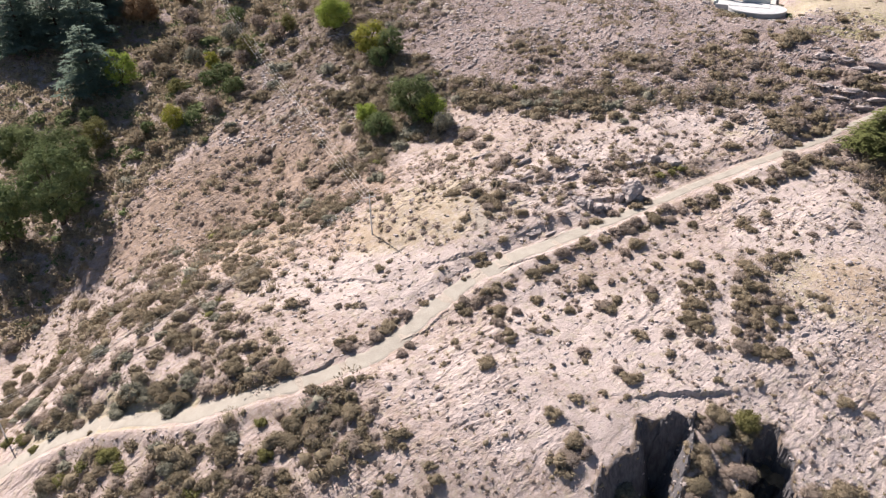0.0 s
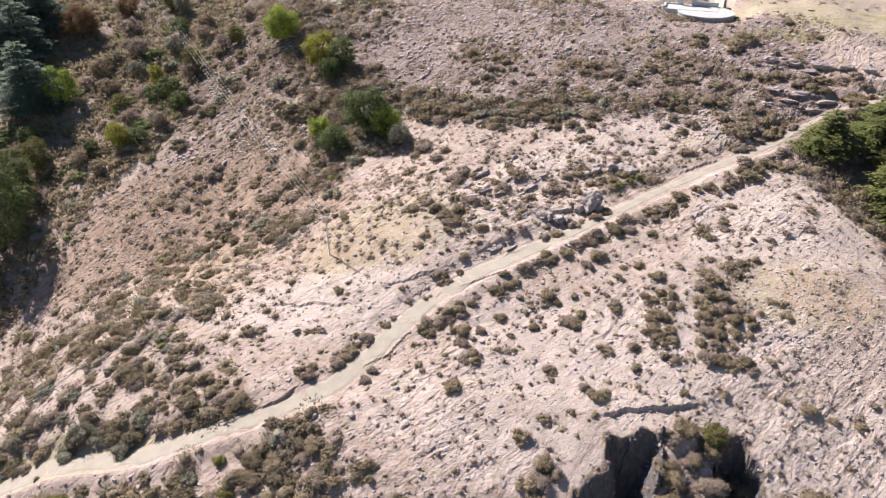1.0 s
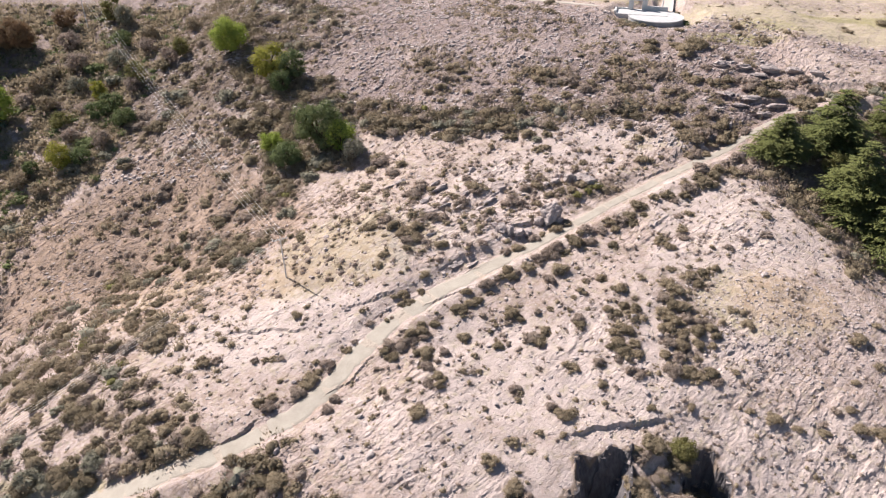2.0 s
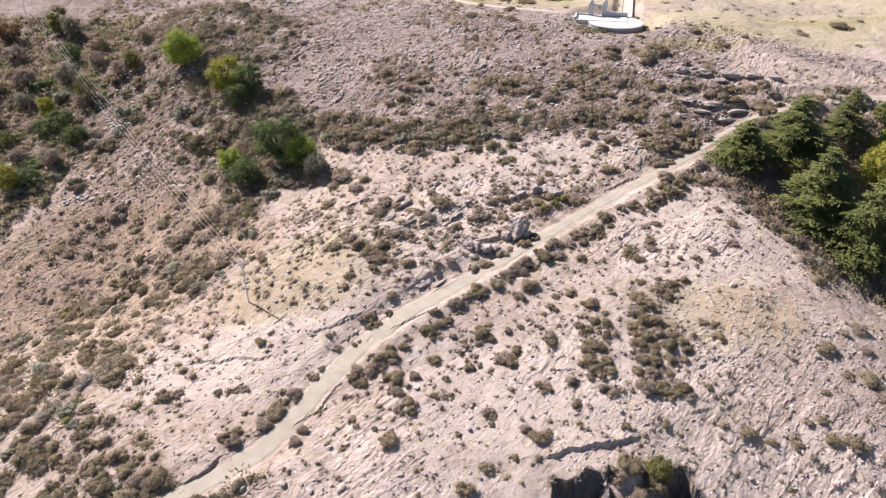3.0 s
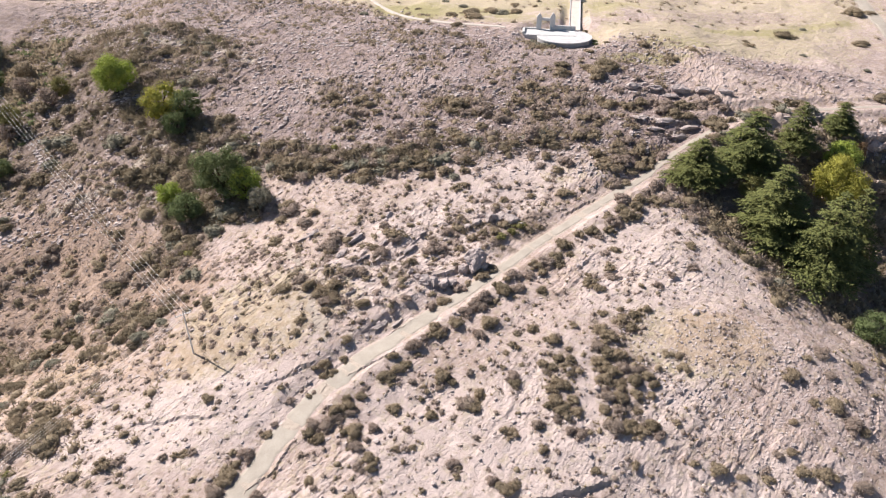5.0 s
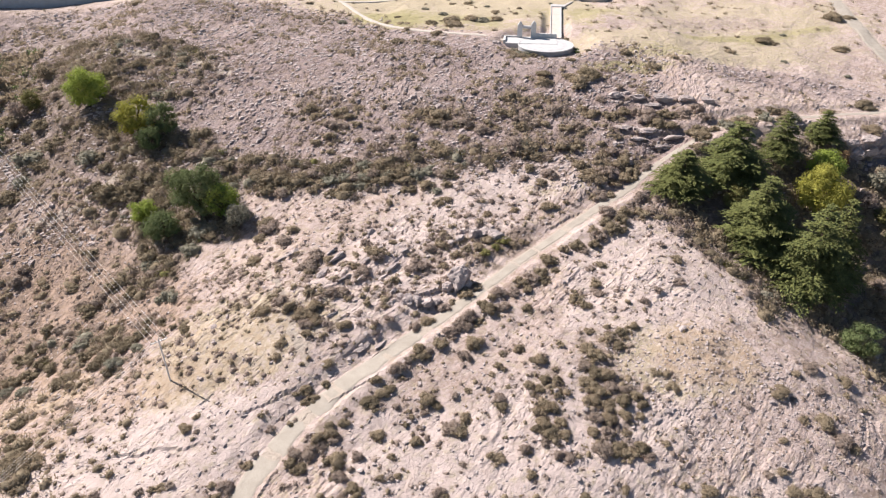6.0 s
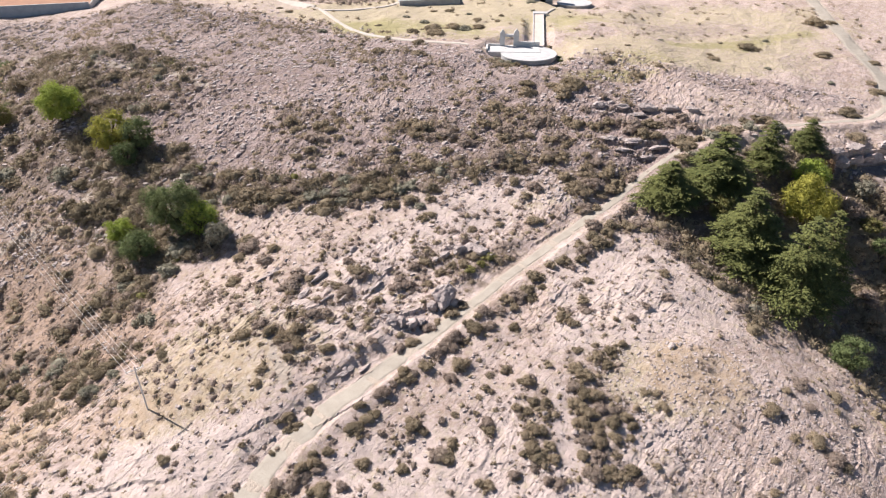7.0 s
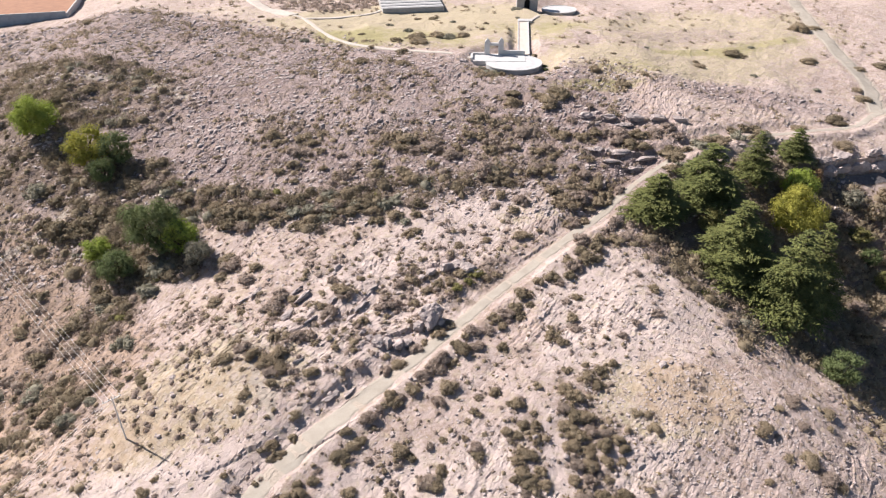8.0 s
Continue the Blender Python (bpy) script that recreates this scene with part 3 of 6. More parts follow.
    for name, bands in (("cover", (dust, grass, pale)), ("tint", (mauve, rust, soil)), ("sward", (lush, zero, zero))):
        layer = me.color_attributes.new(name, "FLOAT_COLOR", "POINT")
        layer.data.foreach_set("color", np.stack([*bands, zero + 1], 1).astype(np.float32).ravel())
    ob = new("ground", me)
    return tagged(ob, "dry rocky hillside of pinkish broken stone and sparse grass", "hillside", kind="structure")


build_ground()


def along(line, pitch):
    """Even points on a polyline, its bends eased."""
    pts = np.array(line, float)
    for _ in range(3):
        a, b = pts[:-1] * 0.75 + pts[1:] * 0.25, pts[:-1] * 0.25 + pts[1:] * 0.75
        pts = np.concatenate([pts[:1], np.stack([a, b], 1).reshape(-1, 2), pts[-1:]])
    far = np.r_[0, np.cumsum(np.hypot(*np.diff(pts, axis=0).T))]
    s = np.arange(0, far[-1], pitch)
    return np.stack([np.interp(s, far, pts[:, 0]), np.interp(s, far, pts[:, 1])], 1)


def ribbon(name, line, width, material, lift, ragged, label, category, narrow=1.0):
    """A strip of beaten earth or paving that lies on the ground, its rims sunk into it."""
    mid = along(line, 0.5)
    way = np.gradient(mid, axis=0)
    way /= np.linalg.norm(way, axis=1, keepdims=True)
    right = np.stack([way[:, 1], -way[:, 0]], 1)
    shares = np.array([-1.25, -0.98, -0.7, -0.35, 0, 0.35, 0.7, 0.98, 1.25])
    s = np.arange(len(mid)) * 0.5
    width = width * np.interp(mid[:, 0], (-10, 8, 40, 58, 80), (1.0, 0.4 + 0.6 * narrow if narrow < 1 else 1.0, 0.3 + 0.7 * narrow, narrow, min(1.0, narrow * 1.4)))
    half_l = width / 2 * (1 + ragged * fbm(s / 2.3, s * 0 + 3.3, 3, 4))
    half_r = width / 2 * (1 + ragged * fbm(s / 2.3, s * 0 + 9.3, 3, 6))
    half = np.where(shares[None, :] < 0, half_l[:, None], half_r[:, None])
    pts = mid[:, None, :] + right[:, None, :] * (half * shares)[:, :, None]
    x, y = pts[:, :, 0].ravel(), pts[:, :, 1].ravel()
    z = surface(x, y).reshape(pts.shape[:2]) + lift
    ease = np.ones(ragged < 0.1 and 21 or 7)
    pad = len(ease) // 2
    for k in range(z.shape[1]):
        z[:, k] = np.convolve(np.pad(z[:, k], pad, mode="edge"), ease / len(ease), "valid")
    z[:, 0] -= lift + 0.2
    z[:, -1] -= lift + 0.2
    me = mesh_of(name, np.stack([x, y, z.ravel()], 1), net(len(shares), len(mid)), material, True)
    return tagged(new(name, me), label, category, kind="structure")


ribbon("dirt_track", TRACK_LINE, 3.0, TRACK, 0.03, 0.45, "straight dusty footpath of pale beaten earth across the hillside", "path", 0.36)
ribbon("dirt_road", ROAD_LINE, 3.4, TRACK, 0.06, 0.4, "pale unpaved road over the dry plain", "road")
WALK_LINE = ((-60, 300), (-43.1, 266), (-36.1, 248.4), (-28.2, 240), (-20.8, 232), (-15, 217), (-6.9, 206), (5, 199.5), (16.5, 195), (26, 192.3))
ribbon("footpath", WALK_LINE, 1.1, PALE_PAVE, 0.2, 0.03, "narrow white concrete walkway winding over dry grass", "walkway")
ribbon("footpath", ((-20.8, 232), (-10, 233), (-1, 236), (3.5, 243)), 1.2, PALE_PAVE, 0.2, 0.03, "narrow white concrete side path", "walkway")
ribbon("footpath", ((-60, 300), (-43.1, 266), (-36.1, 248.4), (-28.2, 240), (-24.5, 236)), 3.4, PALE_PAVE, 0.26, 0.12, "broad pale concrete walkway narrowing over the plain", "walkway")
ribbon("footpath", ((44.4, 220), (48, 226), (52.6, 232.5)), 0.9, PALE_PAVE, 0.24, 0.03, "short white path between walkway and terrace", "walkway")


# ---- plants ----
def cards(centre, facing, size, rng, slim=0.55):
    """Small leaf blades: one lozenge at each centre, turned about its facing."""
    n = len(centre)
    facing = facing + rng.normal(0, 0.38, (n, 3))
    facing /= np.linalg.norm(facing, axis=1, keepdims=True) + 1e-9
    a = np.cross(facing, rng.normal(0, 1, (n, 3)))
    a /= np.linalg.norm(a, axis=1, keepdims=True) + 1e-9
    b = np.cross(facing, a)
    size = (size * rng.uniform(0.6, 1.3, n))[:, None]
    v = np.stack([centre - a * size, centre + b * size * slim + facing * size * 0.15, centre + a * size, centre - b * size * slim + facing * size * 0.15], 1)
    return v.reshape(-1, 3), np.arange(4 * n).reshape(-1, 4)


def spikes(centre, facing, size, rng, slim=0.16, flat=False, stray=0.5):
    """Twigs and leaf sprays that point outwards, lying flat where asked."""
    n = len(centre)
    a = facing + rng.normal(0, stray, (n, 3))
    a /= np.linalg.norm(a, axis=1, keepdims=True) + 1e-9
    b = np.cross(a, rng.normal(0, 0.25, (n, 3)) + (0, 0, 1.0)) if flat else np.cross(a, rng.normal(0, 1, (n, 3)))
    b /= np.linalg.norm(b, axis=1, keepdims=True) + 1e-9
    size = (size * rng.uniform(0.6, 1.4, n))[:, None]
    v = np.stack([centre - a * size * 0.5, centre + b * size * slim, centre + a * size, centre - b * size * slim], 1)
    return v.reshape(-1, 3), np.arange(4 * n).reshape(-1, 4)


def dome(centre, radius, rng, nu=9, nv=5, squash=0.85, low=1.9, lumps=0.22):
    """A lumpy cushion: the closed inside of a clump."""
    tilt, turn = np.meshgrid(np.linspace(low, 0.0, nv), np.linspace(0, 2 * math.pi, nu, endpoint=False), indexing="ij")
    r = radius * (1 + lumps * rng.uniform(-1, 1, tilt.shape))
    r[-1] = radius
    v = np.stack([r * np.sin(tilt) * np.cos(turn), r * np.sin(tilt) * np.sin(turn), squash * r * np.cos(tilt)], 2).reshape(-1, 3) + np.array(centre)
    k, i = np.meshgrid(np.arange(nv - 1), np.arange(nu), indexing="ij")
    k, i = k.ravel(), i.ravel()
    return v, np.stack([k * nu + i, k * nu + (i + 1) % nu, (k + 1) * nu + (i + 1) % nu, (k + 1) * nu + i], 1)


def tube(points, radii, sides=6):
    """A tapered limb through points."""
    pts, rings = np.array(points, float), []
    way = np.gradient(pts, axis=0)
    way /= np.linalg.norm(way, axis=1, keepdims=True) + 1e-9
    turn = np.linspace(0, 2 * math.pi, sides, endpoint=False)
    for p, w, r in zip(pts, way, radii):
        a = np.cross(w, (0.31, 0.95, 0.02) if abs(w[2]) > 0.6 else (0, 0, 1))
        a /= np.linalg.norm(a)
        b = np.cross(w, a)
        rings.append(p + r * (np.cos(turn)[:, None] * a + np.sin(turn)[:, None] * b))
    faces = [[k * sides + i, k * sides + (i + 1) % sides, (k + 1) * sides + (i + 1) % sides, (k + 1) * sides + i]
             for k in range(len(pts) - 1) for i in range(sides)]
    return np.concatenate(rings), np.array(faces)


def joined(pieces):
    verts, faces, base = [], [], 0
    for v, f in pieces:
        verts.append(v)
        faces.append(f + base)
        base += len(v)
    return np.concatenate(verts), np.concatenate(faces)


def lobes(rng, count, spread_xy, low, high, size):
    """Clumps that make up a crown: centre and radius."""
    out = []
    for _ in range(count):
        a, r = rng.uniform(0, 2 * math.pi), spread_xy * math.sqrt(rng.uniform(0, 1))
        out.append(((r * math.cos(a), r * math.sin(a), rng.uniform(low, high) - 0.25 * r), size * rng.uniform(0.65, 1.2)))
    return out


def leafage(rng, clumps, leaves, leaf, squash=0.8):
    centre, facing = [], []
    for c, r in clumps:
        n = max(8, int(leaves * r * r / sum(q * q for _, q in clumps)))
        d = rng.normal(0, 1, (n, 3))
        d /= np.linalg.norm(d, axis=1, keepdims=True)
        d[:, 2] = np.where(d[:, 2] < -0.4, -d[:, 2], d[:, 2])
        p = d * r * rng.uniform(0.5, 1.06, n)[:, None] ** 0.6
        p[:, 2] *= squash
        centre.append(p + np.array(c))
        facing.append(d)
    return cards(np.concatenate(centre), np.concatenate(facing), leaf, rng)


def shrub_shape(seed, lean, leaf_count, leaf, around=10):
    """A rounded bush one metre wide: a woody base and a soft, lobed cushion of fine twigs and small leaves."""
    rng = np.random.default_rng(seed)
    clumps = lobes(rng, 11, 0.30, 0.09, 0.27 * lean, 0.215) + lobes(rng, 10, 0.42, 0.06, 0.16, 0.12)
    pieces = [dome(c, r * 0.62, rng, around, 5, 0.9, 2.0, 0.2) for c, r in clumps]
    pieces.append(leafage(rng, clumps, leaf_count, leaf, 0.9))
    centre, facing, sprigs = [], [], leaf_count // 90
    for c, r in clumps:
        d = rng.normal(0, 1, (sprigs, 3))
        d /= np.linalg.norm(d, axis=1, keepdims=True)
        d[:, 2] = np.abs(d[:, 2])
        centre.append(np.array(c) + d * r * np.array((1, 1, 0.9)) * rng.uniform(0.8, 1.05, (sprigs, 1)))
        facing.append(d)
    pieces.append(spikes(np.concatenate(centre), np.concatenate(facing), 0.035, rng))
    v, f = joined(pieces)
    v[:, 2] = np.maximum(v[:, 2], -0.04)
    stems = []
    for c, r in clumps:
        stems.append(tube([(c[0] * 0.12, c[1] * 0.12, -0.06), (c[0] * 0.6, c[1] * 0.6, c[2] * 0.55), (c[0], c[1], c[2] + r * 0.5)], (0.014, 0.010, 0.004), 4))
    return (v, f), joined(stems)


SHRUB_KINDS = {}
for kind, material, label in (("olive", OLIVE, "rounded dusty olive-brown shrub on stony ground"), ("brown", BROWN, "dry brown twiggy shrub on stony ground"),
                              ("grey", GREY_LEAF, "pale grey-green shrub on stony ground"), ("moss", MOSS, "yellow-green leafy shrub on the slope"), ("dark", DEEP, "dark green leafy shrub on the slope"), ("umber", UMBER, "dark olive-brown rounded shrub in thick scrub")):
    shapes = [shrub_shape(100 + 7 * k + len(kind), 0.9 + 0.06 * k, 2600, 0.026) for k in range(5)]
    plain_shapes = [shrub_shape(150 + 7 * k + len(kind), 0.9 + 0.06 * k, 620, 0.044, 6) for k in range(5)]
    SHRUB_KINDS[kind] = ([(mesh_of("foliage", *leaves, material, True), mesh_of("woody_base", *stems, TWIG)) for leaves, stems in shapes], [leaves for leaves, _ in plain_shapes], material, label)
pick = random.Random(5)
MASSED = collections.defaultdict(list)


def shrub(x, y, wide, kind, group, alone):
    meshes, plain_shapes, material, label = SHRUB_KINDS[kind]
    tall, turn, lean = wide * pick.uniform(0.62, 0.95) * (0.65 if group.endswith(("side ravine", "plain")) else 1.0), pick.uniform(0, 6.28), pick.uniform(0.85, 1.1)
    m = Matrix.LocRotScale((x, y, height_at(x, y) - 0.03 * wide), Euler((0, 0, turn)), (wide * 1.1, wide * 1.1 * lean, tall))
    if not alone:
        v, f = pick.choice(plain_shapes)
        grid = np.array(m)
        MASSED[group, kind].append((v @ grid[:3, :3].T + grid[:3, 3], f))
        return
    leaves, stems = pick.choice(meshes)
    ob = thing("shrub", m, label, "shrub", group)
    part_mesh("foliage", leaves, ob)
    part_mesh("woody_base", stems, ob)


# shrubs that stand out one by one: place and width
SHRUBS = []
SHRUBS.append(("shrubs beside the footpath", (
    (-13.9, 89.1, 1.8), (-16.6, 84.8, 2.7), (-15.4, 83.8, 2.3), (-16.6, 83.1, 1.6), (-13.8, 86.0, 1.8), (-18.0, 84.4, 1.6), (-22.7, 81.2, 1.4), (-21.2, 79.4, 1.7),
    (-18.4, 79.9, 1.2), (-17.7, 80.5, 1.0), (-33.2, 80.0, 2.2), (-32.0, 81.6, 1.1), (-31.5, 79.3, 1.1), (-23.7, 74.4, 1.9), (-22.8, 75.8, 1.4),
)))
SHRUBS.append(("shrubs along the footpath", (
    (-17.9, 73.8, 2.0), (-16.4, 72.9, 2.5), (-15.6, 74.9, 2.9), (-13.9, 75.6, 3.0), (-14.2, 76.9, 2.5), (-12.5, 77.6, 2.4), (-12.8, 78.9, 1.9), (-12.1, 76.9, 1.9),
    (-17.4, 75.0, 2.4), (-10.7, 79.4, 1.9), (-10.0, 80.8, 1.0), (-11.5, 73.6, 3.0), (-12.7, 73.5, 1.7), (-10.8, 74.6, 1.5), (-8.7, 74.0, 2.0), (-10.7, 71.2, 2.3),
    (-11.9, 71.0, 1.0), (-9.4, 72.1, 1.3), (-9.2, 69.3, 2.4), (-8.0, 69.1, 1.1), (-10.2, 68.0, 2.1), (-8.5, 67.9, 2.1), (-16.6, 66.5, 1.8), (-15.8, 65.2, 1.4),
    (-18.3, 70.4, 1.2), (-11.0, 64.2, 1.7), (-13.3, 64.9, 1.1), (-11.2, 62.7, 2.8), (-23.3, 64.8, 1.9),
)))
SHRUBS.append(("shrubs on the bare slope", (
    (-26.0, 70.9, 2.9), (-27.7, 68.6, 2.9), (-28.3, 67.3, 2.7), (-28.0, 71.5, 1.5), (-29.1, 65.1, 2.8), (-27.1, 69.8, 1.7), (-34.6, 71.4, 1.7), (-35.8, 71.1, 1.4),
    (-33.3, 71.5, 1.6), (-37.3, 70.9, 1.6), (-32.2, 67.2, 1.2), (-32.4, 64.3, 2.2), (-32.5, 62.4, 2.8), (-34.0, 62.7, 2.0), (-24.0, 62.4, 2.2), (-17.2, 62.0, 1.1),
    (-19.5, 62.6, 1.1), (-5.4, 70.7, 1.5), (-5.9, 77.3, 2.4),
)))
SHRUBS.append(("shrubs along the footpath", (
    (-7.1, 82.2, 3.5), (-5.5, 84.0, 2.6), (-4.3, 84.7, 2.1), (-6.3, 86.0, 2.1), (-3.2, 87.9, 3.0), (-1.7, 89.3, 1.8), (-2.4, 86.7, 1.4), (0.0, 90.3, 2.5),
    (1.4, 91.1, 1.8), (-3.3, 81.7, 1.5), (-1.6, 81.0, 1.0), (-1.2, 80.1, 1.2), (0.7, 80.8, 1.5), (-2.0, 79.0, 1.2), (0.1, 78.7, 1.4), (-5.4, 81.4, 1.0),
    (0.9, 82.6, 2.9), (2.6, 82.1, 2.2), (5.2, 83.2, 1.6), (7.3, 83.9, 1.4), (11.5, 82.4, 2.6), (10.3, 83.9, 1.2), (11.8, 81.0, 2.2),
)))
SHRUBS.append(("shrubs on the bare slope", (
    (4.2, 78.2, 3.0), (5.5, 77.6, 3.2), (6.7, 79.6, 2.2), (5.9, 76.7, 1.5), (8.8, 76.3, 1.0), (11.9, 76.4, 1.0), (-0.4, 76.2, 2.0), (1.0, 76.8, 1.3),
    (-4.0, 74.2, 1.5), (10.5, 73.1, 2.5), (9.6, 73.7, 1.5), (14.3, 74.5, 1.8), (14.9, 73.9, 1.2), (5.8, 72.6, 1.3), (-4.2, 70.9, 1.5), (-3.1, 71.2, 1.3),
    (14.9, 70.7, 1.8), (2.4, 68.7, 2.3), (3.1, 68.4, 1.4), (2.9, 67.2, 1.4), (9.4, 65.4, 3.5), (7.4, 66.6, 1.8), (10.9, 66.5, 1.4), (-1.8, 65.1, 1.1),
    (5.9, 62.3, 1.4), (9.2, 62.3, 1.4),
)))
SHRUBS.append(("western thicket on the near slope", (
    (16.3, 84.3, 2.3), (18.5, 84.9, 2.1), (19.9, 82.8, 2.5), (20.6, 84.6, 2.0), (17.5, 83.4, 1.9), (18.0, 80.5, 2.9), (16.7, 80.2, 2.2), (19.2, 80.2, 2.3),
    (17.7, 78.3, 3.1), (19.8, 78.0, 2.1), (18.3, 76.6, 2.9), (17.4, 75.5, 2.0), (16.4, 77.2, 1.9), (20.2, 76.2, 2.2), (20.1, 73.0, 2.5), (18.8, 73.5, 1.8),
    (21.5, 67.8, 1.6), (20.5, 86.6, 1.3), (12.7, 87.2, 1.2), (10.9, 86.4, 1.2), (17.6, 88.4, 1.8), (13.0, 90.2, 1.5), (7.2, 89.9, 2.4),
)))
SHRUBS.append(("eastern thicket on the near slope", (
    (25.9, 90.5, 2.8), (26.9, 88.6, 3.1), (30.3, 92.5, 2.7), (32.3, 93.1, 2.3), (31.3, 90.8, 2.6), (24.8, 87.0, 2.7), (26.4, 86.0, 3.1), (28.1, 85.6, 2.9),
    (24.8, 84.0, 3.0), (26.4, 83.1, 3.0), (28.6, 83.6, 2.7), (30.2, 83.2, 2.5), (25.2, 81.2, 2.8), (27.2, 80.6, 2.8), (29.3, 81.1, 2.7), (31.6, 81.7, 2.3),
    (32.2, 80.4, 2.0), (25.3, 78.9, 2.4), (27.0, 78.5, 2.6), (29.4, 78.9, 2.3), (31.4, 78.7, 1.8), (24.5, 76.8, 2.2), (26.5, 76.5, 2.1), (29.0, 76.6, 1.7),
    (25.2, 74.0, 3.2), (27.3, 74.3, 3.3), (28.7, 73.3, 2.9), (30.5, 74.2, 2.9), (31.4, 73.0, 2.2),
)))
SHRUBS.append(("shrubs towards the side ravine", (
    (35.5, 85.8, 2.2), (37.3, 85.7, 1.9), (37.5, 83.5, 2.6), (34.3, 74.9, 1.6), (27.2, 69.1, 2.0), (29.2, 68.0, 1.0), (35.5, 69.4, 1.7), (38.5, 68.9, 3.0),
    (41.9, 68.1, 1.8), (40.5, 67.3, 1.2), (45.4, 67.9, 2.1), (45.7, 69.1, 1.6), (49.7, 71.1, 2.2), (51.2, 75.5, 1.9), (53.6, 82.8, 3.1), (52.9, 81.8, 2.3),
    (60.7, 88.3, 3.5), (57.5, 86.5, 2.0), (60.2, 84.0, 2.6), (66.4, 87.5, 3.2), (65.3, 84.4, 1.7), (58.5, 78.4, 3.5), (59.1, 77.6, 2.3), (55.6, 78.4, 2.1),
    (59.9, 75.4, 3.9), (61.3, 74.7, 2.5), (53.0, 68.1, 3.3), (54.7, 68.1, 1.8), (58.3, 67.2, 3.2), (50.4, 68.5, 2.7), (47.7, 71.0, 1.8), (61.8, 71.7, 1.7),
)))
SHRUBS.append(("shrubs towards the side ravine", (
    (55.2, 81.8, 1.4),
)))
SHRUBS.append(("shrubs on the broken slope", (
    (-27.0, 124.0, 5.7), (-24.0, 118.8, 4.4), (-28.9, 121.5, 3.4), (-22.8, 121.7, 3.1), (-28.8, 114.7, 3.7), (-23.8, 110.1, 1.7), (-26.6, 117.4, 1.5), (-18.7, 110.3, 4.6),
    (-17.7, 112.5, 3.6), (-15.2, 111.4, 2.7), (-18.0, 108.9, 2.9), (-9.4, 107.9, 3.6), (-10.5, 109.4, 2.0), (-7.2, 113.2, 4.2), (-7.1, 111.6, 3.1), (-8.9, 115.7, 2.5),
    (-4.2, 116.1, 1.9), (-3.9, 105.8, 2.4), (-1.5, 107.7, 1.4), (0.0, 107.2, 1.4), (-14.0, 103.1, 3.3), (-12.4, 103.3, 2.6), (-15.7, 103.3, 2.4), (-17.8, 102.9, 2.2),
    (-11.5, 101.9, 1.9), (-9.1, 102.4, 1.4), (-6.8, 104.1, 1.4),
)))
SHRUBS.append(("shrubs by the little trail", (
    (-22.0, 101.5, 3.5), (-20.8, 99.8, 2.9), (-23.7, 102.8, 2.2), (-18.7, 98.5, 3.3), (-17.3, 98.5, 3.8), (-16.3, 99.7, 2.9), (-17.6, 96.6, 3.2), (-16.0, 97.0, 2.7),
    (-25.1, 99.9, 2.9), (-26.5, 99.3, 1.6), (-11.5, 96.0, 2.6), (-4.6, 97.1, 1.9), (-5.4, 99.9, 1.5), (-6.9, 96.5, 1.5), (-6.9, 94.8, 1.3), (-8.1, 100.5, 1.7),
    (-13.9, 89.1, 2.0), (-16.7, 90.0, 1.1), (-17.6, 88.8, 1.1), (-21.9, 97.2, 1.3), (-17.3, 94.4, 1.9), (-21.2, 92.7, 2.2), (-21.8, 90.3, 2.0),
)))
SHRUBS.append(("shrubs by the outcrop", (
    (-0.4, 96.3, 2.4), (1.4, 97.7, 2.8), (4.3, 100.3, 2.9), (5.8, 101.7, 1.7), (8.3, 103.4, 3.4), (10.1, 104.8, 2.4), (0.0, 110.2, 4.1), (-1.2, 109.4, 2.6),
    (1.7, 109.8, 2.9), (2.6, 114.5, 2.7), (4.6, 110.1, 2.2), (4.7, 115.2, 3.0), (4.8, 118.6, 1.7), (0.0, 91.5, 2.2), (1.1, 90.5, 2.2), (-0.9, 90.0, 1.6),
    (3.5, 92.4, 2.6), (5.1, 94.3, 3.0), (7.0, 96.0, 3.4), (8.2, 97.5, 3.2), (9.4, 96.8, 2.3), (8.6, 92.4, 3.3), (6.7, 90.0, 2.0),
)))
SHRUBS.append(("shrubs along the upper footpath", (
    (10.5, 100.1, 2.3), (11.8, 99.1, 3.5), (13.8, 99.7, 2.5), (13.5, 102.6, 2.9), (12.2, 101.5, 1.9), (16.0, 102.9, 2.4), (18.5, 103.6, 2.4), (18.0, 99.0, 2.3),
    (17.6, 105.0, 3.0), (19.7, 105.8, 3.4), (21.4, 107.5, 3.1), (21.7, 105.6, 2.8), (23.9, 107.4, 2.0), (23.2, 109.9, 3.5), (26.2, 112.6, 2.5), (28.6, 114.0, 3.6),
    (29.7, 112.4, 2.3), (32.0, 113.9, 2.8), (33.4, 116.1, 3.9), (32.5, 117.4, 2.9), (36.4, 117.9, 4.9), (38.3, 120.6, 3.2), (35.3, 119.9, 2.9),
)))
